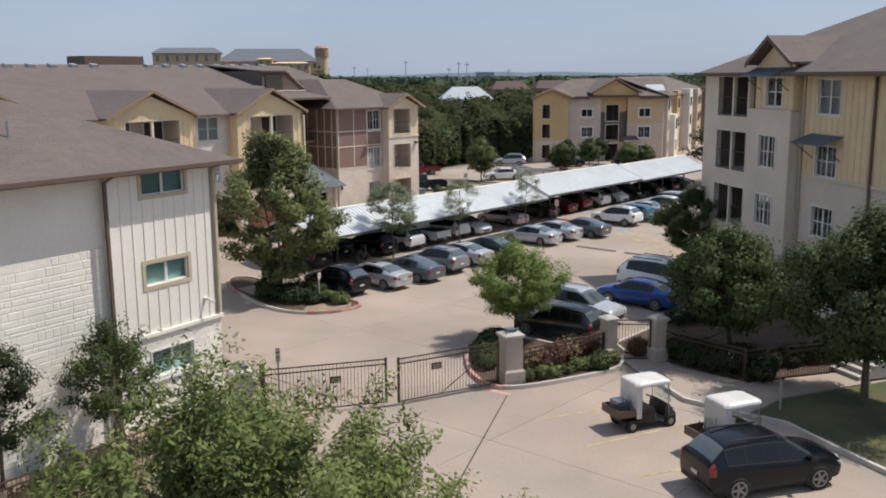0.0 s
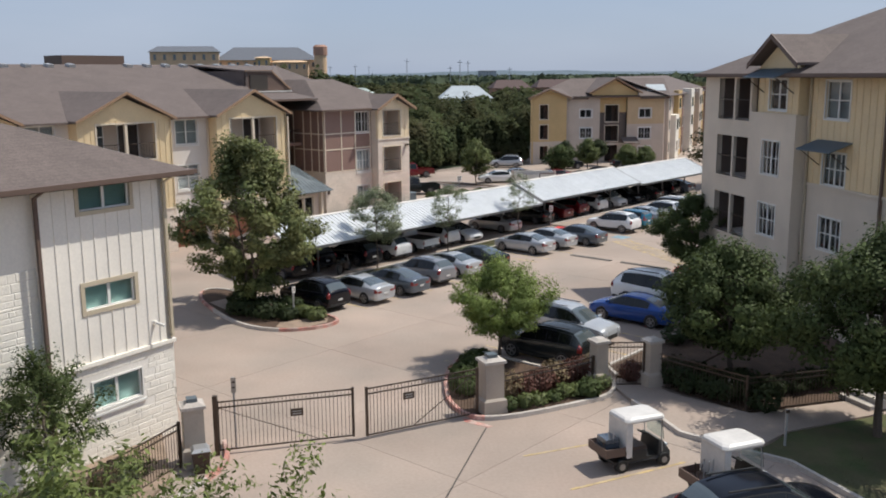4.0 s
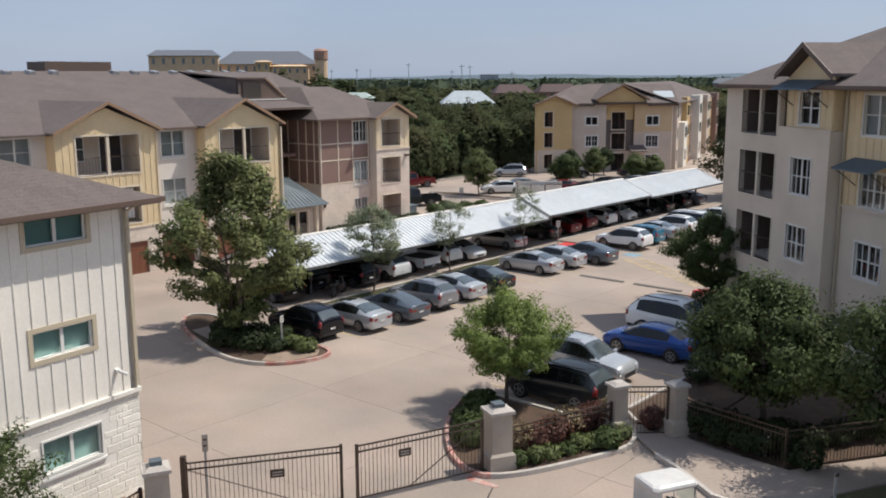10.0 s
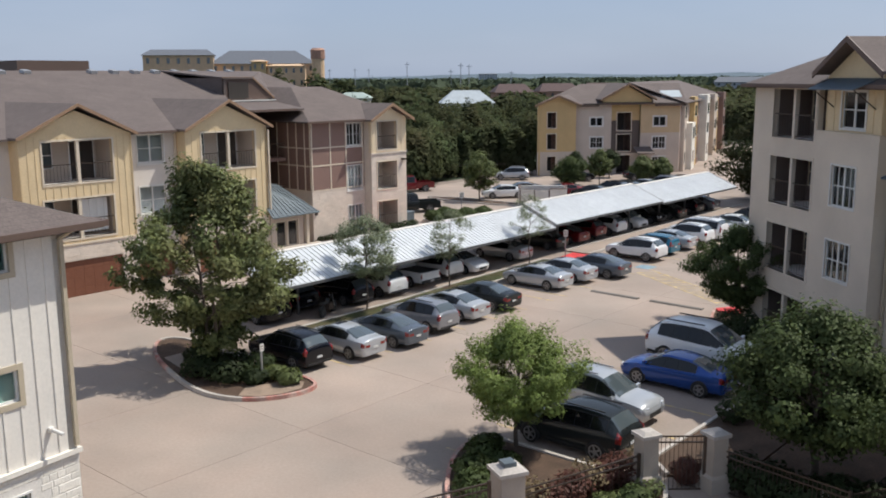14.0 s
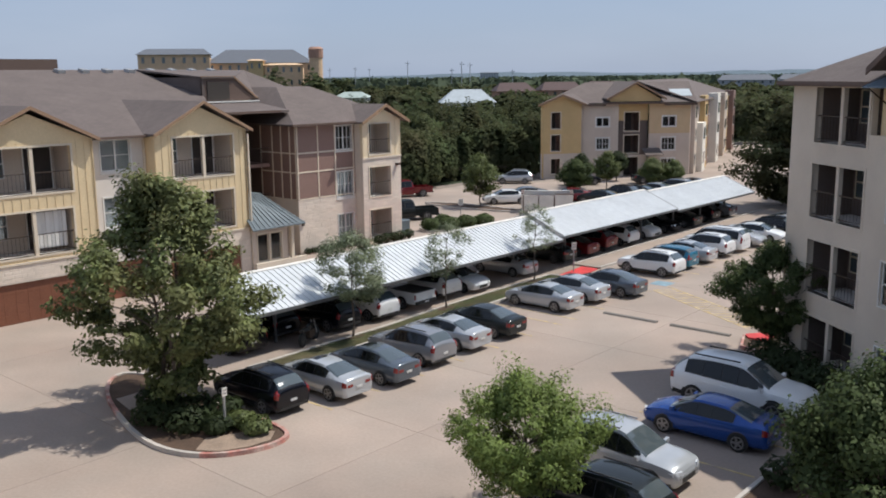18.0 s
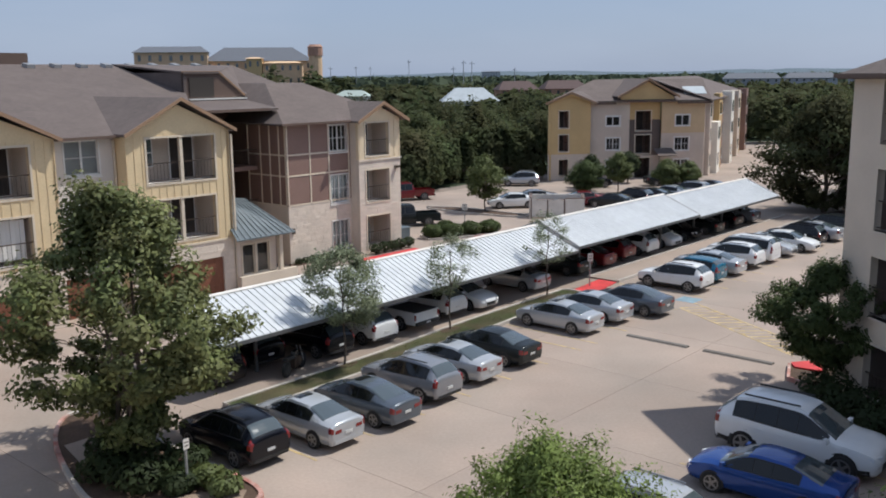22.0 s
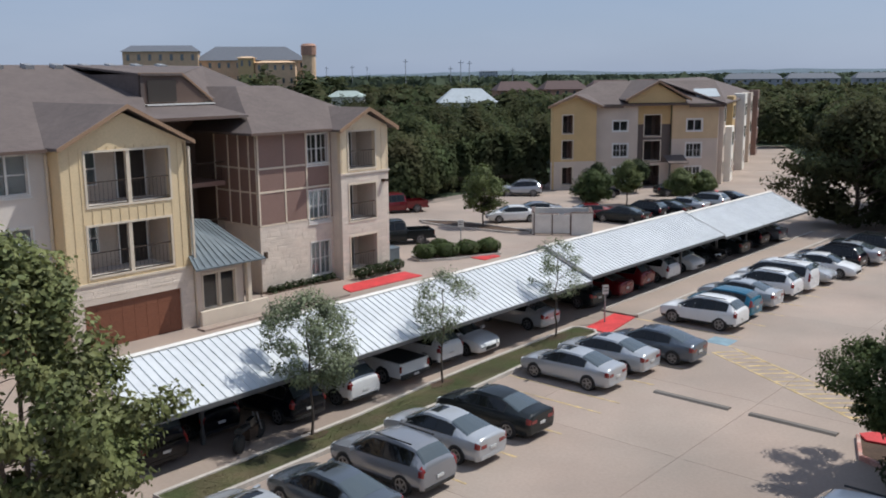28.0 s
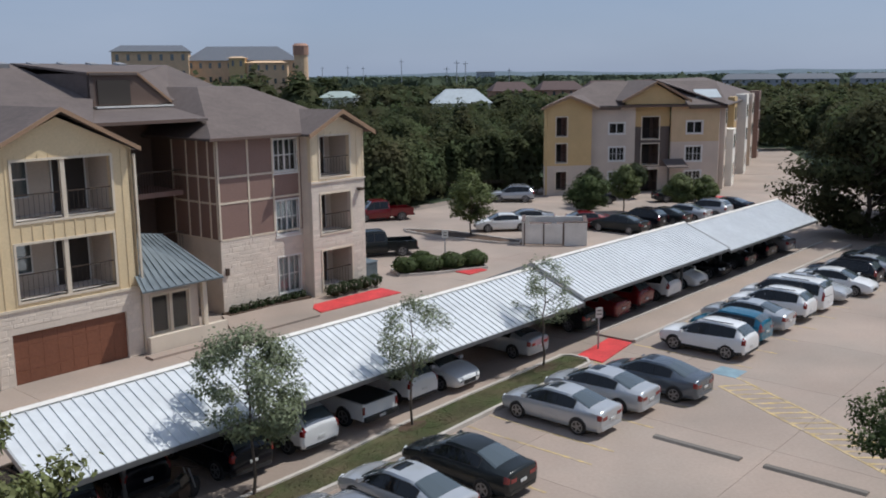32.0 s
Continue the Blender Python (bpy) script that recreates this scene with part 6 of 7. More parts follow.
    out["mirror"] = [Kit().prism([(mx - .06, body[6][1] * .93 * s, 1.0), (mx + .06, body[6][1] * .93 * s, 1.0), (mx + .06, body[6][1] * .93 * s, 1.1), (mx - .06, body[6][1] * .93 * s, 1.1)],
                                 [(mx - .05, (body[6][1] + .16) * s, .99), (mx + .06, (body[6][1] + .16) * s, .99), (mx + .06, (body[6][1] + .16) * s, 1.13), (mx - .05, (body[6][1] + .16) * s, 1.13)]).mesh("mirror") for s in (1, -1)]
    out["handle"] = []
    for s in (1, -1):
        for u in (3.15, 4.1):
            p = skin(u, 3.55, s)
            out["handle"].append(Kit().box(p.x - .09, p.x + .09, p.y - .02, p.y + .02, p.z - .015, p.z + .015).mesh("door_handle"))
    if kind in ("suv", "van"):
        out["rack"] = [Kit().box(-1.5, .1, s * .56 - .02, s * .56 + .02, body[4][5] + .02, body[4][5] + .06).mesh("roof_rail") for s in (1, -1)]
    if kind == "suv":
        out["cladding"] = [pane(1.2, 7.8, 1.2, 1.95, q, False, 12, 2, .006) for q in (1, -1)]
    if kind == "pickup":
        b = Kit().box(-2.85, -.72, -.95, -.82, .45, 1.12).box(-2.85, -.72, .82, .95, .45, 1.12).box(-2.85, -2.77, -.82, .82, .5, 1.1)
        b.box(-2.77, -.72, -.82, .82, .5, .62).box(-.8, -.72, -.82, .82, .62, 1.12)
        out["bed"] = b.mesh("cargo_bed")
        out["rear_bumper"] = Kit().box(-2.98, -2.84, -.9, .9, .42, .6).mesh("rear_bumper")
        out["taillight"] = [Kit().box(-2.872, -2.84, s * .9 - .055, s * .9 + .055, .72, 1.02).mesh("taillight") for s in (1, -1)]
        out["plate_rear"] = Kit().box(-3.0, -2.975, -.16, .16, .48, .58).mesh("number_plate")
    car_cache[kind] = out
    return out


def painted(name, me, material, parent, m=None):
    """A part on shared mesh data, with its own material."""
    ob = new(name, me)
    if not me.materials:
        me.materials.append(M[material])
    ob.material_slots[0].link = "OBJECT"
    ob.material_slots[0].material = M[material]
    ob.parent = parent
    if m is not None:
        ob.matrix_local = m
    return ob


def car(kind, colour, m, label, group="parked cars"):
    c = thing("car" if kind != "pickup" else "pickup_truck", m, label, {"suv": "suv", "van": "minivan", "pickup": "truck"}.get(kind, "car"), group)
    o, info = car_meshes(kind), SHAPES[kind][1]
    paint = "paint_" + colour
    body = painted("body", o["body"], paint, c)
    painted("windscreen", o["windscreen"], "car_glass", c)
    painted("rear_window", o["rear_window"], "car_glass", c)
    for me, s in o["sides"]:
        painted("side_window", me, "side_glass", c)
    for me in o["surround"]:
        painted("window_surround", me, "trim_black", c)
    w = SHAPES[kind][0][4][1]
    for x in info["wheels"]:
        for s in (1, -1):
            painted("wheel_arch", o["arch"], "trim_black", c, pose(x, s * (w - .012), info["r"]) @ (pose(0, 0, 0) if s > 0 else pose(0, 0, 0, 0, 0, 180)))
            wm = pose(x, s * (w - .07), info["r"]) @ (pose(0, 0, 0) if s > 0 else pose(0, 0, 0, 0, 0, 180))
            wheel = painted("wheel", o["tyre"], "tyre", c, wm)
            painted("rim", o["rim"], "rim", wheel)
    for me in o["taillight"]:
        painted("taillight", me, "lamp_red", c)
    for me in o["headlight"]:
        painted("headlight", me, "lamp_clear", c)
    for me in o["mirror"]:
        painted("mirror", me, paint, c)
    for me in o["handle"]:
        painted("door_handle", me, paint, c)
    painted("rear_bumper", o["rear_bumper"], paint if kind in ("sedan", "hatch", "van") else "trim_black", c)
    painted("number_plate", o["plate_rear"], "plate", c)
    painted("grille", o["grille"], "trim_black", c)
    for me in o.get("cladding", ()):
        painted("side_cladding", me, "trim_black", c)
    for me in o.get("rack", ()):
        painted("roof_rail", me, "trim_black" if colour not in ("silver",) else "rim", c)
    if kind == "sedan" and colour in ("silver", "slate"):
        painted("sunroof", o["sunroof"], "side_glass", c)
    if "bed" in o:
        bed_ob = painted("cargo_bed", o["bed"], paint, c)
        if colour == "white":
            part("tonneau_cover", Kit().box(-2.8, -.74, -.84, .84, 1.1, 1.135), "trim_black", bed_ob, "black soft bed cover")
    return c


NAMES = {"sedan": "sedan", "suv": "sport utility car", "van": "minivan", "hatch": "small hatchback", "pickup": "pickup truck"}
half = {"sedan": 2.38, "suv": 2.3, "van": 2.5, "hatch": 2.0, "pickup": 2.9}
# front row: noses to the carport
for s, rear, kind, colour, word in ((-2.4, -6.25, "suv", "black", "black"), (0.12, -6.95, "sedan", "silver", "silver"), (2.6, -7.2, "sedan", "slate", "blue-grey"), (5.3, -6.8, "suv", "grey", "grey"),
                                    (7.95, -6.6, "sedan", "silver", "silver"), (10.6, -6.6, "sedan", "charcoal", "charcoal"), (16.3, -6.1, "sedan", "silver", "silver"), (18.8, -6.2, "sedan", "silver", "pale silver"),
                                    (21.2, -7.1, "sedan", "slate", "dark blue-grey"), (27.2, -6.4, "suv", "white", "white"), (29.75, -6.0, "hatch", "teal", "teal blue"), (32.2, -6.1, "sedan", "silver", "silver"),
                                    (34.8, -6.2, "suv", "white", "white"), (37.1, -6.2, "van", "white", "white"), (39.6, -6.4, "sedan", "silver", "silver"), (42.0, -7.0, "sedan", "white", "white"),
                                    (44.4, -6.6, "suv", "black", "black"), (47.0, -6.9, "sedan", "silver", "silver"), (49.6, -6.9, "suv", "charcoal", "charcoal")):
    turn = -90 if s in (39.6, 42.0) else 90
    car(kind, colour, lot(s, rear + half[kind] * .87, 0, turn) @ Matrix.Scale(.87, 4), f"{word} {NAMES[kind]} parked on pale concrete in the open row")
# under the carport; the first two black vehicles are unseen, added to darken the bays
for s, near, kind, colour, word, turn in ((1.2, 0.8, "van", "black", "black", 90), (3.75, 1.5, "suv", "black", "black", 90), (6.5, 0.25, "suv", "black", "black", 90), (9.1, 0.15, "suv", "white", "white", 90), (11.9, 0.3, "pickup", "white", "white", 90),
                                          (14.5, 0.6, "suv", "white", "white", 90), (16.7, 0.3, "sedan", "white", "white", -90), (21.7, 0.6, "sedan", "silver", "silver", 90), (26.6, 1.0, "sedan", "charcoal", "charcoal", 90),
                                          (29.4, 1.0, "sedan", "red", "dark red", 90), (31.8, 1.0, "suv", "red", "dark red", 90), (34.5, 0.8, "suv", "white", "white", 90), (37.9, 0.9, "van", "white", "white", -90), (41.2, 0.9, "suv", "black", "black", -90),
                                          (44.6, 0.9, "sedan", "charcoal", "charcoal", 90), (48.0, 0.9, "suv", "black", "black", 90), (51.2, 0.9, "sedan", "grey", "grey", 90)):
    car(kind, colour, lot(s, near + half[kind] * .87, 0, turn) @ Matrix.Scale(.87, 4), f"{word} {NAMES[kind]} parked in the shade of the carport", "cars under the carport")
# row beside the tall building
for s, mid, kind, colour, word, turn in ((-2.2, -18.7, "suv", "charcoal", "dark grey", 90), (0.95, -17.8, "suv", "silver", "silver white", -90), (5.35, -18.5, "sedan", "blue", "bright blue", 90),
                                         (8.55, -18.25, "suv", "white", "large white", -90)):
    car(kind, colour, lot(s, mid, 0, turn) @ Matrix.Scale(1.08 if s > 8 else .92, 4), f"{word} {NAMES[kind]} parked beside the tall building", "cars beside the tall building")
car("suv", "black", pose(9.25, 19.75, 0, 0, 0, 16) @ Matrix.Scale(.95, 4), "glossy black sport utility car in an entrance bay")
# far lot
for x, y, a, kind, colour, word in ((-2.6, 103.8, 200, "pickup", "red", "dark red"), (-1.9, 88.6, 195, "pickup", "charcoal", "charcoal"), (7.2, 98.2, 188, "sedan", "white", "white"), (9.2, 100.2, 188, "sedan", "grey", "grey"),
                                    (9.2, 114.6, 175, "suv", "silver", "silver"), (13.4, 98.8, 188, "sedan", "red", "dark red"), (16.0, 97.2, 140, "sedan", "charcoal", "charcoal"), (18.0, 99.2, 140, "suv", "black", "black"),
                                    (20.2, 100.8, 140, "sedan", "charcoal", "charcoal"), (22.3, 102.6, 140, "sedan", "silver", "silver"), (24.6, 104.2, 140, "suv", "silver", "silver"), (27.0, 106.4, 140, "sedan", "black", "black"),
                                    (16.5, 112.5, 8, "suv", "black", "black"), (24.5, 113.6, 8, "sedan", "charcoal", "charcoal")):
    car(kind, colour, pose(x, y, 0, 0, 0, a) @ Matrix.Scale(.92, 4), f"{word} {NAMES[kind]} parked in the far lot", "cars in the far lot")


def golf_cart(m, label, tools):
    g = thing("golf_cart", m, label, "golf cart", "golf carts at the entrance")
    part("chassis", Kit().prism([(-1.15, -.55, .3), (1.1, -.55, .3), (1.1, .55, .3), (-1.15, .55, .3)], [(-1.15, -.58, .42), (1.15, -.5, .42), (1.15, .5, .42), (-1.15, .58, .42)]), "trim_black", g)
    part("front_cowl", Kit().prism([(.62, -.56, .42), (1.2, -.45, .42), (1.2, .45, .42), (.62, .56, .42)], [(.66, -.5, .95), (.88, -.42, .86), (.88, .42, .86), (.66, .5, .95)]), "trim_black", g)
    part("seat_base", Kit().box(-.5, .15, -.55, .55, .42, .72), "trim_black", g)
    part("seat", Kit().prism([(-.48, -.54, .72), (.18, -.54, .72), (.18, .54, .72), (-.48, .54, .72)], [(-.46, -.5, .84), (.14, -.5, .84), (.14, .5, .84), (-.46, .5, .84)]), "steel_dark", g)
    part("backrest", Kit().prism([(-.5, -.52, .84), (-.36, -.52, .84), (-.36, .52, .84), (-.5, .52, .84)], [(-.58, -.5, 1.25), (-.48, -.5, 1.25), (-.48, .5, 1.25), (-.58, .5, 1.25)]), "steel_dark", g)
    c = Kit()
    rings = [[(x, y, z) for x, y in ((-.75 + i, -.62 + i + j), (-.75 + i + j, -.62 + i), (.85 - i - j, -.62 + i), (.85 - i, -.62 + i + j), (.85 - i, .62 - i - j), (.85 - i - j, .62 - i), (-.75 + i + j, .62 - i), (-.75 + i, .62 - i - j))]
             for i, j, z in ((.02, .1, 1.72), (0, .12, 1.79), (.03, .14, 1.86), (.12, .16, 1.91), (.3, .12, 1.93))]
    for lower, upper in zip(rings, rings[1:]):
        c.prism(lower, upper)
    part("canopy", c, "cart_white", g, "white moulded canopy")
    for x, y, x2 in ((.8, -.52, .72), (.8, .52, .72), (-.62, -.54, -.66), (-.62, .54, -.66)):
        part("canopy_post", Kit().tube((x, y, .5), (x2, y, 1.76), .02, n=6), "steel_grey", g)
    cu = Kit().box(-.7, -.68, -.56, .56, .75, 1.74).box(-.68, -.46, -.575, -.56, .5, 1.74).box(-.68, -.46, .56, .575, .5, 1.74)
    part("rain_curtain", cu, "cart_white", g, "white vinyl rain curtain")
    wsh = part("windscreen", Kit().prism([(.86, -.5, .95), (.88, -.5, .95), (.88, .5, .95), (.86, .5, .95)], [(.76, -.5, 1.72), (.78, -.5, 1.72), (.78, .5, 1.72), (.76, .5, 1.72)]), "glass", g)
    wsh.visible_shadow = False
    part("steering_wheel", Kit().tube((.45, .25, .98), (.47, .25, 1.02), .17, n=12), "trim_black", g)
    bed_ob = part("cargo_bed", Kit().box(-1.5, -.72, -.58, .58, .62, .68).box(-1.5, -.72, -.58, -.54, .68, .92).box(-1.5, -.72, .54, .58, .68, .92).box(-1.5, -1.46, -.54, .54, .68, .92), "fascia", g, "brown cargo bed")
    rng = random.Random(4)
    for i in range(6 if tools else 4):
        a = Vector((-1.35 + .1 * i, rng.uniform(-.4, .4), .7))
        part("tool", Kit().tube(a, a + Vector((rng.uniform(-.1, .35), rng.uniform(-.2, .2), rng.uniform(.35, .75))), .02, n=5), "steel_grey" if i % 2 else "steel_dark", bed_ob)
    if not tools:
        for i in range(3):
            part("crate", Kit().box(-1.4 + .02 * i, -.85, -.35, .25, .69 + .17 * i, .84 + .17 * i), "paint_slate", bed_ob, "blue plastic crate")
    for x in (-.85, .85):
        for s in (1, -1):
            wheel = part("wheel", Kit().tube((0, -.09, 0), (0, .09, 0), .23, n=16), "tyre", g, "", pose(x, s * .52, .23))
            part("rim", Kit().tube((0, -.096, 0), (0, .096, 0), .12, n=10), "rim", wheel)
    for s in (1, -1):
        part("headlight", Kit().box(1.06, 1.12, s * .3 - .09, s * .3 + .09, .62, .7), "lamp_clear", g)
    return g


golf_cart(pose(6.88, 24.3, 0, 0, 0, 22) @ Matrix.Scale(.87, 4), "white-roofed golf cart with crates in its cargo bed", False)
golf_cart(pose(9.12, 22.15, 0, 0, 0, 22) @ Matrix.Scale(.9, 4), "white-roofed golf cart carrying garden tools", True)

bike = thing("motorcycle", lot(4.0, 0.4, 0, 25), "dark motorcycle parked under the carport", "motorcycle")
for x in (-.7, .7):
    wheel = part("wheel", Kit().tube((x, -.06, .31), (x, .06, .31), .31, n=18), "tyre", bike)
    part("rim", Kit().tube((x, -.065, .31), (x, .065, .31), .2, n=12), "trim_black", wheel)
part("tank", Kit().prism([(-.1, -.12, .62), (.4, -.1, .66), (.4, .1, .66), (-.1, .12, .62)], [(-.06, -.08, .86), (.3, -.07, .9), (.3, .07, .9), (-.06, .08, .86)]), "paint_charcoal", bike)
part("seat", Kit().prism([(-.8, -.12, .68), (-.1, -.13, .66), (-.1, .13, .66), (-.8, .12, .68)], [(-.78, -.1, .8), (-.12, -.1, .76), (-.12, .1, .76), (-.78, .1, .8)]), "trim_black", bike)
part("engine", Kit().box(-.25, .3, -.16, .16, .25, .62), "steel_dark", bike)
part("fork", Kit().tube((.7, .08, .31), (.42, .08, 1.0), .025).tube((.7, -.08, .31), (.42, -.08, 1.0), .025), "steel_grey", bike)
part("handlebar", Kit().tube((.4, -.38, 1.05), (.4, .38, 1.05), .018), "steel_dark", bike)


# ---- plants ----
def leaf_mesh(name, centres, size, rng, squash=0.75, heart=None, soft=None, shape=1.0):
    """Many small leaf blades round the given places, as one mesh; soft bends the shading towards the given directions."""
    n = len(centres)
    if heart is None:
        heart = centres.mean(0)
    out = centres - heart
    out /= np.linalg.norm(out, axis=1)[:, None] + 1e-6
    if soft is not None:
        out = out * .45 + soft * .75
    up = out * .8 + np.array((0, 0, .35)) + rng.normal(size=(n, 3)) * .42
    up /= np.linalg.norm(up, axis=1)[:, None]
    a = np.cross(up, rng.normal(size=(n, 3)))
    a /= np.linalg.norm(a, axis=1)[:, None]
    b = np.cross(up, a)
    s = size * rng.uniform(0.6, 1.4, n)[:, None]
    a, b = a * s * shape, b * s * squash
    v = np.concatenate([centres - a, centres - b * 0.75 + a * 0.1, centres + a, centres + b * 0.75 - a * 0.1], 1).reshape(-1, 3)
    me = bpy.data.meshes.new(name)
    me.vertices.add(4 * n)
    me.vertices.foreach_set("co", v.astype(np.float32).ravel())
    me.loops.add(4 * n)
    me.loops.foreach_set("vertex_index", np.arange(4 * n, dtype=np.int32))
    me.polygons.add(n)
    me.polygons.foreach_set("loop_start", np.arange(0, 4 * n, 4, dtype=np.int32))
    me.polygons.foreach_set("loop_total", np.full(n, 4, dtype=np.int32))
    me.update(calc_edges=True)
    nr = out + np.array((0, 0, .25)) + rng.normal(size=(n, 3)) * .22
    nr /= np.linalg.norm(nr, axis=1)[:, None]
    me.normals_split_custom_set_from_vertices(np.repeat(nr, 4, 0).tolist())
    return me


def tree(x, y, height, radius, base, leaves, size, material, label, seed, stems=1, droop=0.0, trunk=0.11, group="trees", z0=0.08, clumps=38, wide=0.35, puff=0.2, oval=1.0, turn=None, shape=1.0, stray=0.1):
    """A tapered trunk with limbs, and leaves in uneven clumps out to a crown that is widest at the given share of its height."""
    rng, r = np.random.default_rng(seed), random.Random(seed)
    t = thing("tree", pose(x, y, z0, 0, 0, r.uniform(0, 360) if turn is None else turn), label, "tree", group)
    k, limbs = Kit(), Kit()
    bumps = [(r.uniform(0, 6.28), r.uniform(0, 6.28)) for _ in range(3)]

    def reach(h, ang):
        f = h / wide if h < wide else 1 - (h - wide) / (1 - wide)
        f = max(math.sin(max(f, 0) * math.pi / 2), 0.0) ** (.55 if h < wide else .8)
        f *= 1 + .17 * math.sin(2 * ang + bumps[0][0] + 3 * h) + .12 * math.sin(5 * ang + bumps[1][0] + 7 * h) + .1 * math.sin(9 * h + bumps[2][0])
        return radius * f

    tops = []
    for q in range(stems):
        a = 2 * math.pi * q / stems + r.uniform(-.4, .4)
        off = 0.0 if stems == 1 else 0.3
        p, rad = Vector((math.cos(a) * off * .3, math.sin(a) * off * .3, -0.1)), trunk / (1 + .35 * (stems - 1))
        for i in range(7):
            f = (i + 1) / 7
            n = Vector((math.cos(a) * off * (1 + f * radius * .4) + r.uniform(-.08, .08), math.sin(a) * off * (1 + f * radius * .4) + r.uniform(-.08, .08), height * .84 * f))
            k.tube(p, n, rad, rad * .86, 8)
            p, rad = n, rad * .86
            tops.append((n.copy(), rad))
    part("trunk", k, "bark", t)
    centres, sizes = [], []
    for i in range(clumps):
        h = min(max((i + r.random()) / clumps, .03), .985)
        ang = r.uniform(0, 2 * math.pi)
        dist = reach(h, ang) * (r.uniform(.25, 1.0) ** .5) * .88
        c = Vector((math.cos(ang) * dist * oval, math.sin(ang) * dist, base + (height - base) * h - droop * (dist / radius) ** 2))
        centres.append(tuple(c))
        sizes.append(r.uniform(.6, 1.35))
        if i % 2 == 0:
            n, rad = min(tops, key=lambda q: abs(q[0].z - (c.z - dist * .45)))
            m = n.lerp(c, .5) + Vector((0, 0, .1 * dist))
            limbs.tube(n, m, rad * .4, rad * .24, 5).tube(m, c, rad * .24, .006, 5)
    part("branch_frame", limbs, "bark", t)
    c, w = np.array(centres), np.array(sizes)
    pick = rng.choice(len(c), leaves, p=w ** 2 / (w ** 2).sum())
    g = rng.normal(size=(leaves, 3))
    g /= np.linalg.norm(g, axis=1)[:, None]
    g[:, 2] = np.where(g[:, 2] < 0, g[:, 2] * .75, g[:, 2])
    far = rng.uniform(.25, 1.0, leaves) ** .5 * np.where(rng.random(leaves) < .12, 1.35, 1.0)
    pts = c[pick] + g * (far * w[pick])[:, None] * radius * puff * np.array((1, 1, .72))
    way = c[pick] - np.array((0, 0, base + (height - base) * .2))
    way /= np.linalg.norm(way, axis=1)[:, None]
    way = way + np.array((0, 0, .25)) + rng.normal(size=(len(c), 3))[pick] * .35
    pts += way * (rng.uniform(-.4, 1, leaves) * w[pick])[:, None] * radius * stray
    keep = pts[:, 2] > base * .6
    me = leaf_mesh("crown", pts[keep], size, rng, heart=np.array((0, 0, base + (height - base) * .3)), soft=g[keep], shape=shape)
    me.materials.append(M[material])
    part("crown", me, None, t)
    return t


def shrub(x, y, radius, height, leaves, size, material, label, seed, group="shrubs", ball=True, name="shrub", z0=0.08):
    rng = np.random.default_rng(seed)
    t = thing(name, pose(x, y, z0), label, name.replace("_", " "), group)
    d = rng.normal(size=(leaves, 3))
    d /= np.linalg.norm(d, axis=1)[:, None]
    d *= (rng.uniform(.35 if ball else .1, 1.0, leaves) ** .4)[:, None]
    lump = 1 + .14 * np.sin(d[:, 0] * 5 + seed) * np.cos(d[:, 1] * 4 + seed * 2)
    pts = d * np.array((radius, radius, height / 2)) * lump[:, None] + np.array((0, 0, height / 2))
    pts = pts[pts[:, 2] > .02]
    me = leaf_mesh("foliage", pts, size, rng, heart=np.array((0, 0, height * .3)))
    me.materials.append(M[material])
    part("foliage", me, None, t)
    k = Kit()
    for i in range(4):
        a = 2 * math.pi * i / 4 + seed
        k.tube((0, 0, -.1), (math.cos(a) * radius * .5, math.sin(a) * radius * .5, height * .6), .025, .01, 5)
    part("stem", k, "bark", t)
    return t


tree(-8.6, 43.6, 7.9, 3.4, 1.0, 46000, .086, "leaf_olive", "tall oak with a loose olive-green crown on the island", 11, stems=3, trunk=.17, droop=.3, clumps=135, wide=.45, puff=.13, stray=.165)
tree(3.45, 34.5, 3.75, 2.25, 1.35, 38000, .037, "leaf_bright", "young elm with a bright green crown beside the gate", 12, trunk=.08, clumps=170, wide=.36, puff=.15, shape=1.6, stray=.15)
tree(-2.92, 52.64, 4.75, 1.95, 1.9, 12000, .05, "leaf_pale", "slender tree with thin grey-green leaves in the strip", 13, trunk=.055, group="trees in the strip", clumps=60, wide=.45)
tree(1.45, 57.85, 4.35, 1.55, 1.8, 5200, .04, "leaf_pale", "nearly bare young tree in the grass strip", 14, trunk=.05, group="trees in the strip", clumps=50, wide=.5)
tree(6.6, 64.2, 4.4, 1.4, 1.8, 3600, .04, "leaf_pale", "nearly bare young tree in the grass strip", 15, trunk=.05, group="trees in the strip", clumps=50, wide=.5)
tree(-3.1, 6.9, 6.3, 3.9, 3.0, 115000, .033, "leaf_fresh", "tall tree with a bright feathery green top", 16, trunk=.14, clumps=320, wide=.55, puff=.06, shape=1.6, stray=.2)
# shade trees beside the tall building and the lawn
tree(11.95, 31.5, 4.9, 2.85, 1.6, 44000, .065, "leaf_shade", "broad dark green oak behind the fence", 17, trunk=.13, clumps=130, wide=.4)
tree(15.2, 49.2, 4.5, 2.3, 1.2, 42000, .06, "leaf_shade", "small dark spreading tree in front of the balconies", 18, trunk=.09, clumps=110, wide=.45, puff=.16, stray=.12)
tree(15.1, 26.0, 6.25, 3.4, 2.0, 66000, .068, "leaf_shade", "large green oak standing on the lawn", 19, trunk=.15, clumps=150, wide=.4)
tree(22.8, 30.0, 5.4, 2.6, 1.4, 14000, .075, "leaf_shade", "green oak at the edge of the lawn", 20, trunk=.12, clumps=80)
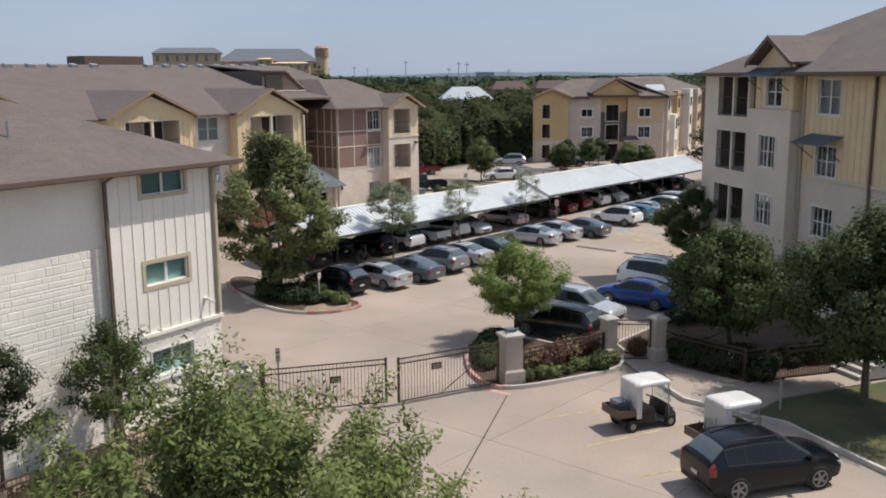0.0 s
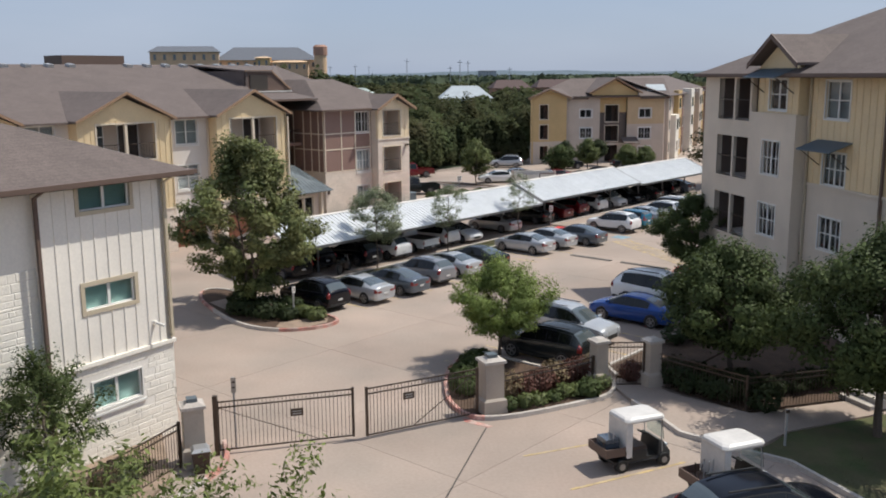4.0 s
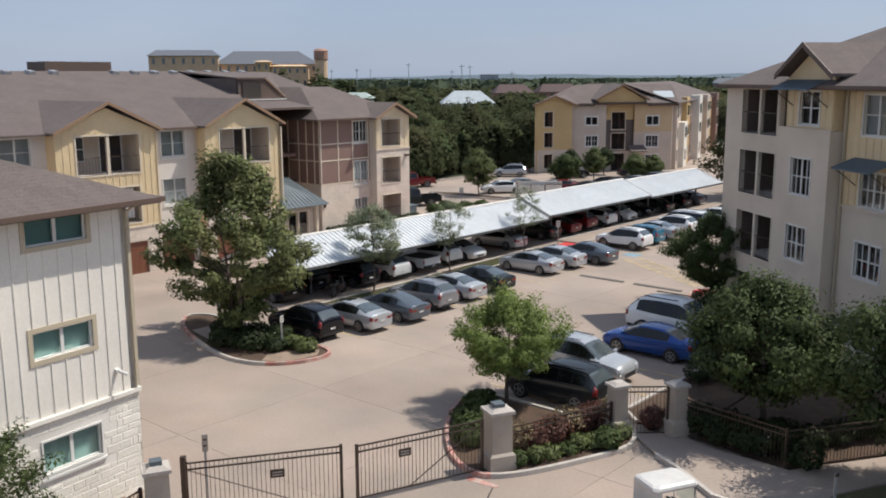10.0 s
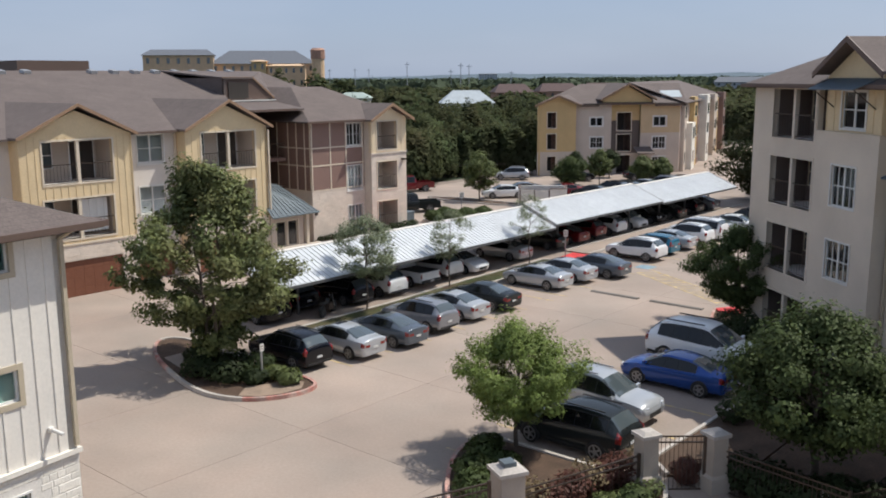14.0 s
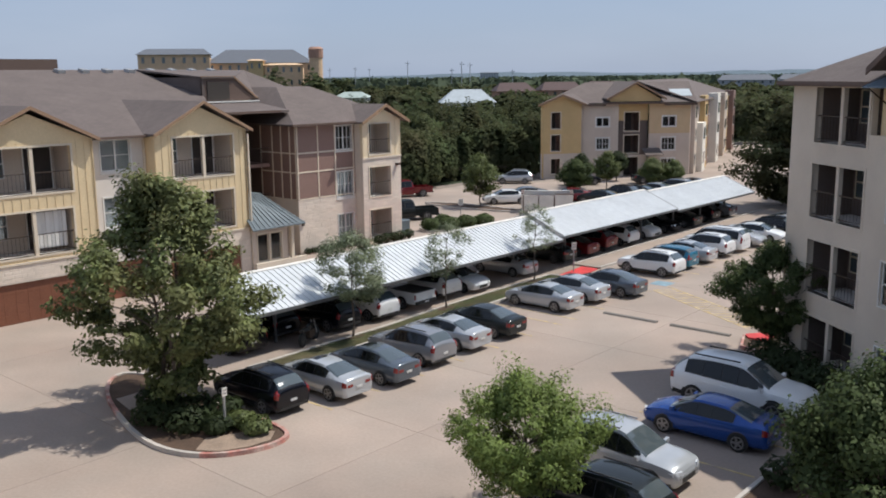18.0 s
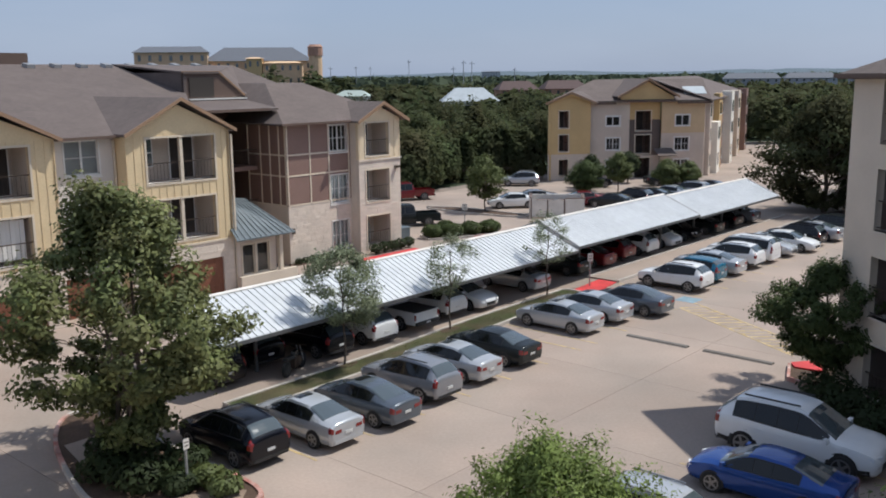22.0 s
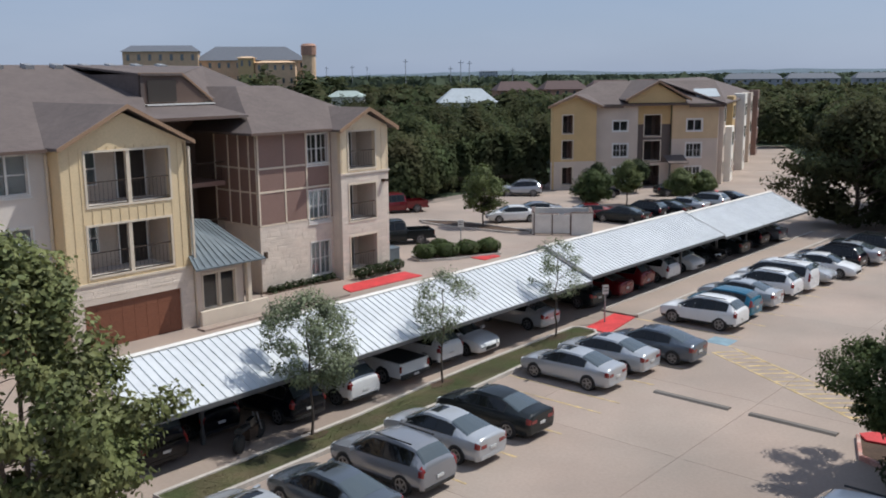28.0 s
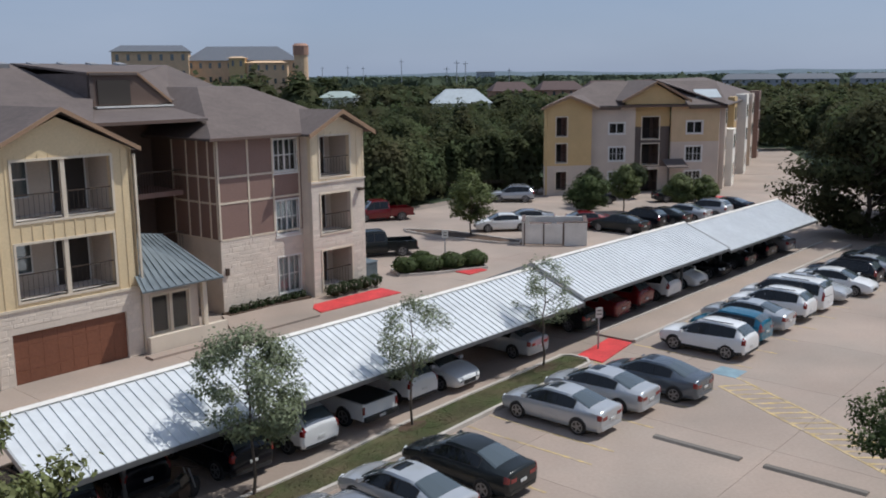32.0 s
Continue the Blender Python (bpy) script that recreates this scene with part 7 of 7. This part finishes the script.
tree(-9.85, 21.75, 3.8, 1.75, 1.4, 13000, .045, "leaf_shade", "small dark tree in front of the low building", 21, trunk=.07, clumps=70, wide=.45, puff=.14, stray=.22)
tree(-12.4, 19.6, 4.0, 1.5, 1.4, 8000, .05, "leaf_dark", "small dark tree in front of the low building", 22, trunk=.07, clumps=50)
# far lot
for i, (x, y, h, r, mt) in enumerate(((4.7, 96.0, 4.4, 1.85, "leaf_mid"), (14.3, 101.6, 3.4, 1.7, "leaf_shade"), (18.3, 107.2, 3.7, 1.35, "leaf_mid"), (22.7, 105.3, 3.2, 1.45, "leaf_mid"), (24.9, 105.8, 2.9, 1.3, "leaf_mid"),
                                      (21.0, 116.0, 3.0, 1.4, "leaf_dark"), (16.0, 110.0, 3.2, 1.5, "leaf_dark"))):
    tree(x, y, h, r, 1.2, 9000, .085, mt, "round-headed young tree in the far lot", 30 + i, trunk=.07, group="trees in the far lot", clumps=70, wide=.42, puff=.28)
# large dark trees at the end of the carport
for i, (x, y, h, r) in enumerate(((33.2, 93.5, 8.8, 5.0), (36.5, 83.5, 6.4, 3.6), (38.0, 88.0, 9.5, 5.0), (38.5, 98.0, 9.0, 5.0), (44.0, 92.0, 9.8, 5.4), (34.5, 84.5, 6.0, 3.4), (43.0, 104.0, 8.2, 4.8), (49.0, 84.0, 9.8, 5.5), (41.0, 79.5, 7.0, 4.0), (50, 98, 9, 5.2))):
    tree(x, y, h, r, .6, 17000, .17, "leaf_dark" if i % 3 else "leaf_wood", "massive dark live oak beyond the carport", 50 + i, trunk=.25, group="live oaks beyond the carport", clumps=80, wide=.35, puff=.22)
# clipped hedge and shrubs
for i, (x, y, r) in enumerate(((0.3, 82.7, .8), (1.7, 83.3, .85), (3.1, 84.0, .85), (4.5, 84.7, .8), (1.2, 84.6, .7))):
    shrub(x, y, r * 1.08, .95, 2200, .075, "leaf_shade", "rounded dark green clipped hedge bush", 70 + i, "clipped hedge bushes")
rs = random.Random(3)
for i in range(9):
    p = at(17.9 + i * .55, 16.6)
    shrub(p[0], p[1], .3, .42, 160, .07, "leaf_dark", "low dark shrub at the foot of the wall", 80 + i, "shrubs along the wall")
for i in range(5):
    p = at(23.6 + i * .8, 15.5)
    shrub(p[0], p[1], .45, .7, 300, .08, "leaf_dark", "low dark shrub beside the bay", 90 + i, "shrubs along the wall")
for i, (s, d, r, h) in enumerate(((-4.5, -6.7, .58, .6), (-4.45, -5.75, .55, .55), (-5.3, -5.6, .6, .6), (-5.9, -4.6, .9, .9), (-5.0, -3.8, .8, .9), (-6.2, -3.2, .8, .8), (-5.6, -2.4, .8, 1.0), (-4.3, -4.6, .7, .8))):
    p = at(s, d)
    shrub(p[0], p[1], r, h, 700, .09, "leaf_dark" if i > 1 else "leaf_mid", "dense low shrub on the kerbed island", 100 + i, "island shrubs")
for i in range(8):
    x, y = 3.45 + i * .5 + rs.uniform(-.1, .1), 28.65 + i * .3 + rs.uniform(-.08, .08)
    shrub(x, y, rs.uniform(.32, .48), rs.uniform(.35, .6), 380, .06, "leaf_mid" if i % 3 else "leaf_shade", "small ragged green shrub in the gate bed", 120 + i, "shrubs in the gate bed", ball=False)
for i in range(9):
    x, y = 3.55 + i * .42 + rs.uniform(-.1, .1), 29.65 + i * .29 + rs.uniform(-.1, .25)
    shrub(x, y, rs.uniform(.5, .65), rs.uniform(.85, 1.1), 620, .06, "leaf_red" if i % 4 else "leaf_dry", "reddish-brown shrub behind the low fence", 128 + i, "shrubs in the gate bed", ball=False)
for i, (x, y, r, h) in enumerate(((1.95, 30.4, .62, .6), (1.95, 31.3, .7, .62), (2.0, 32.3, .72, .6), (2.3, 33.3, .7, .6), (2.5, 34.3, .6, .5), (2.9, 32.8, .65, .5), (2.8, 31.6, .65, .55), (6.4, 30.0, .5, .7), (8.3, 31.7, .5, .8))):
    shrub(x, y, r, h, 900, .07, "leaf_shade" if i != 8 else "leaf_red", "rounded clipped green bush beside the pillar", 140 + i, "shrubs in the gate bed")
for i in range(9):
    x, y = 9.9 + i * .3 + rs.uniform(-.2, .2), 30.6 - i * .28 + rs.uniform(0, .9)
    shrub(x, y, .75, 1.1, 750, .08, "leaf_dark", "dense dark hedge shrub inside the fence", 150 + i, "hedge inside the fence")
for i in range(8):
    x, y = 13.0 + i * .95, 29.9 + i * .42
    shrub(x, y, .6, .8, 480, .08, "leaf_dark", "dense dark hedge shrub inside the fence", 160 + i, "hedge inside the fence")
for i in range(12):
    s, d = 10.8 + (i % 6) * 1.0 - (8 if i > 5 else 0), -21.9 - rs.uniform(0, .6)
    p = at(s, d)
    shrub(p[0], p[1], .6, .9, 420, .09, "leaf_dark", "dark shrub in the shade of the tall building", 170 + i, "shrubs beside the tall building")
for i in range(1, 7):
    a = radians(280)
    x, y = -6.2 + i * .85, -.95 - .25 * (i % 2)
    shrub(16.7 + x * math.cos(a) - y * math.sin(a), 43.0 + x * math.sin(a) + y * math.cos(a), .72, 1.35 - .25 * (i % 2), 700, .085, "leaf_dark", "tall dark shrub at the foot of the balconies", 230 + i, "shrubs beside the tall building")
for i in range(26):
    t = i / 25
    x, y = -7.6 - 7.5 * t + rs.uniform(-.5, .5), 23.2 - 11.5 * t + rs.uniform(-.6, .9)
    shrub(x - .5, y + .2, rs.uniform(.5, .8), rs.uniform(.3, .65), 420, .06, ("leaf_mid", "leaf_grey", "leaf_dry")[i % 3], "low ragged clump of green and dry growth by the wall", 190 + i, "shrubs before the low building", ball=False)


# ---- grass blades on the strip and lawn ----
def turf(name, m, area, n, label, seed):
    rng = np.random.default_rng(seed)
    x0, x1, y0, y1 = area
    pts = np.stack([rng.uniform(x0, x1, n), rng.uniform(y0, y1, n), np.full(n, .12)], 1)
    me = leaf_mesh("turf", pts, .035, rng, .4, heart=pts - np.array((0, 0, 1)))
    me.materials.append(M["lawn"])
    tagged(part(name, me, None, None, "", m), label, "grass", kind="stuff")


turf("grass", L0, (0, 13, -1.9, -.72), 10000, "short grass on the tree strip", 1)
turf("grass", L0, (13, 22.4, -1.5, -.28), 8000, "short grass on the tree strip", 3)
turf("grass", pose(13.5, 20.5, 0, 0, 0, 25), (0, 12, -5, 3.5), 9000, "short dry grass on the lawn", 2)


# ---- woods and distance ----
def woods(name, spots, per, size, label, seed, material="leaf_wood"):
    rng = np.random.default_rng(seed)
    sp = np.array(spots)
    n = len(sp)
    idx = np.repeat(np.arange(n), per)
    d = rng.normal(size=(n * per, 3))
    d /= np.linalg.norm(d, axis=1)[:, None]
    d *= (rng.uniform(.55, 1, n * per) ** .5)[:, None]
    d[:, 2] = np.abs(d[:, 2]) * 1.62 - .62
    r, h = sp[idx, 2], sp[idx, 3]
    lump = 1 + .22 * np.sin(d[:, 0] * 6 + idx) * np.cos(d[:, 1] * 5 + idx * 1.7)
    pts = np.stack([sp[idx, 0] + d[:, 0] * r * lump, sp[idx, 1] + d[:, 1] * r * lump, h * (.45 + .52 * d[:, 2] * lump)], 1)
    me = leaf_mesh(name, pts, size, rng, .9, np.stack([sp[idx, 0], sp[idx, 1], h * .3], 1))
    me.materials.append(M[material])
    tagged(part(name, me, None), label, "woods", kind="stuff")


rw = random.Random(9)
# far leaf is lightened: distance haze is put into its base colour
M["leaf_far_haze"] = mat("leaf_far_haze", (0.075, 0.095, 0.06), 0.9, grain=0.05, vary=0.25, island=0.1, bump=0, leaf=0.2, spec=0.1)


def scatter(n, x, y, keep, rad, hh):
    out = []
    while len(out) < n:
        a, b = rw.uniform(*x), rw.uniform(*y)
        if keep(a, b):
            out.append((a, b, rw.uniform(*rad), rw.uniform(*hh)))
    return out


def beyond_fence(x, y):
    """Past the far lot's fence and clear of the far building and its lane."""
    if y < 113 + x * .55 and x < 12:
        return False
    if 10 < x < 36 and y < 139:
        return False
    return not (30 < x < 48 + (y - 115) * .25 and 100 < y < 185)


thicket = scatter(22, (1.5, 11.8), (119.5, 140), lambda x, y: y > 115.5 + x * .4 and x < 11.5 - (y < 124) * .9, (1.7, 2.8), (4.2, 6.6))
woods("woods_near", scatter(250, (-60, 30), (104, 190), lambda x, y: beyond_fence(x, y) and (x < 11.5 or y > 140), (2.2, 4.0), (5.2, 8.6)) + thicket, 2000, .225, "dense dark green woods behind the car park", 1)
woods("woods_right", scatter(120, (52, 150), (95, 230), lambda x, y: x > 52 + (y - 95) * .15, (2.6, 4.6), (6, 9)), 750, .42, "dark green woods to the side of the lane", 2)
woods("woods_lane", scatter(70, (42, 75), (104, 190), lambda x, y: x > 45 + (y - 104) * .24, (2.4, 4.2), (6, 9)), 900, .36, "dark green woods beside the lane", 5)
woods("woods_lane_end", scatter(40, (40, 80), (170, 215), lambda x, y: True, (2.6, 4.2), (6, 8.5)), 700, .36, "dark green woods beyond the end of the lane", 7)
woods("woods_middle", scatter(900, (-260, 260), (180, 520), lambda x, y: abs(x) < y * .62 and not (-6 < x < 21 and 200 < y < 262), (3.5, 6.5), (5, 8.2)), 190, 1.1, "green woods filling the middle distance", 3)
woods("woods_hotel", scatter(60, (-125, -28), (235, 300), lambda x, y: True, (4, 7), (9, 14)), 260, 1.1, "tall green trees before the hotel", 6)
woods("woods_far", scatter(1700, (-1500, 1500), (520, 2400), lambda x, y: abs(x) < y * .62, (9, 20), (6, 9.5)), 30, 4.2, "pale green line of woods in the far distance", 4, "leaf_far_haze")


def block(name, m, w, d, h, roof_h, wall_mat, roof_mat, label, floors=3, cols=8, hip=2.0):
    """A plain far-off building with rows of windows and a hipped roof."""
    b = thing(name, m, label, "building", "distant buildings")
    part("wall", Kit().box(-w / 2, w / 2, 0, d, 0, h), wall_mat, b)
    o = 0.6
    a = [(-w / 2 - o, -o, h), (w / 2 + o, -o, h), (w / 2 + o, d + o, h), (-w / 2 - o, d + o, h)]
    c = [(-w / 2 + hip, d / 2 - .1, h + roof_h), (w / 2 - hip, d / 2 - .1, h + roof_h), (w / 2 - hip, d / 2 + .1, h + roof_h), (-w / 2 + hip, d / 2 + .1, h + roof_h)]
    part("roof", Kit().prism(a, c), roof_mat, b)
    for i in range(cols):
        for j in range(floors):
            x, z = -w / 2 + w * (i + .5) / cols, h * (j + .45) / floors
            part("window", Kit().box(x - w / cols * .14, x + w / cols * .14, -.08, 0.02, z, z + h / floors * .38), "car_glass", b)
    return b


block("hotel", pose(-58.5, 318, 0, 0, 0, 12), 34, 18, 16.8, 4.5, "tan_wall", "slate_roof", "long tan hotel with a dark slate roof", 4, 12, 6)
block("hotel_wing", pose(-84, 308, 0, 0, 0, 12), 22, 14, 19.5, 2.0, "tan_wall", "slate_roof", "tan stucco wing with a low dark roof", 4, 7, 2)
block("hotel_wing", pose(-57.6, 305, 0, 0, 0, 6), 4.6, 7, 17.3, .5, "siding_ochre", "tan_wall", "orange stucco front of the hotel", 4, 2, 1)
block("hotel_wing", pose(-49.2, 307, 0, 0, 0, 6), 12, 8, 15.9, .6, "tan_wall", "tan_wall", "lower tan wing among trees", 4, 5, 2)
tower = thing("tower", pose(-38.9, 307, 0), "round pink tower with a domed top", "tower", "distant buildings")
part("shaft", Kit().tube((0, 0, 0), (0, 0, 18.0), 2.1, 2.1, 14), "tan_wall", tower)
part("lantern", Kit().tube((0, 0, 18.0), (0, 0, 20.7), 2.35, 2.35, 14), "pink_wall", tower)
part("dome", Kit().tube((0, 0, 20.7), (0, 0, 21.4), 2.45, 1.7, 14), "pink_wall", tower)
block("villa", pose(7.5, 243, 0, 0, 0, 4), 13, 9, 5.4, 3.2, "white_panel", "pale_roof", "white villa with a pale metal roof among trees", 1, 4, 3)
block("villa", pose(-25, 275, 0, 0, 0, -4), 9, 7, 6.2, 1.6, "white_panel", "green_roof", "house with a pale green roof among trees", 1, 3, 2)
for i, (x, y, w) in enumerate(((26, 330, 13), (44, 345, 15), (62, 352, 16), (84, 380, 18))):
    block("townhouse", pose(x, y, 0, 0, 0, 8), w, 10, 6.6, 2.9, "pink_wall", "brick_roof", "brown-roofed house in the distance", 2, 5, 2)
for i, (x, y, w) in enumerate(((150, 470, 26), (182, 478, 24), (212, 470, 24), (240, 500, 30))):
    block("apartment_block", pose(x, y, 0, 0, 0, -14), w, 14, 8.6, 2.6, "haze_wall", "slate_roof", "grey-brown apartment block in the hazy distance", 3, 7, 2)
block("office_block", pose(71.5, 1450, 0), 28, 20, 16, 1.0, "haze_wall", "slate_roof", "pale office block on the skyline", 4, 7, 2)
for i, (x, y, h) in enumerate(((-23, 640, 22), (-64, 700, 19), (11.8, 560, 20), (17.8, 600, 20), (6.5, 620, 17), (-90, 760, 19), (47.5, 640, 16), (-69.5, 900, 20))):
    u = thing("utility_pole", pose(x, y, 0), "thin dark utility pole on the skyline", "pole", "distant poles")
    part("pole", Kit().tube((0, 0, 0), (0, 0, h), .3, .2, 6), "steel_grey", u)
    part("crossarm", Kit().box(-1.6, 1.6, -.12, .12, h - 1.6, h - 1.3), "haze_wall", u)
# low hills; the blue of distant haze is put into their colour
hills = Kit()
rh = random.Random(2)
n = 60
ridge = [14 + 10 * math.sin(i * .35) * math.sin(i * .11 + 1) + rh.uniform(-3, 3) + (8 if i > 34 else 0) for i in range(n + 1)]
for i in range(n):
    x0, x1 = -2600 + 5200 * i / n, -2600 + 5200 * (i + 1) / n
    hills.prism([(x0, 3300, -1), (x0, 4200, -1), (x0, 3800, ridge[i])], [(x1, 3300, -1), (x1, 4200, -1), (x1, 3800, ridge[i + 1])])
M["hill_haze"] = mat("hill_haze", (0.10, 0.135, 0.16), 1.0, grain=0.01, vary=0.12)
tagged(part("backdrop", hills, "hill_haze"), "low blue-grey hills along the horizon", "hills", kind="structure")
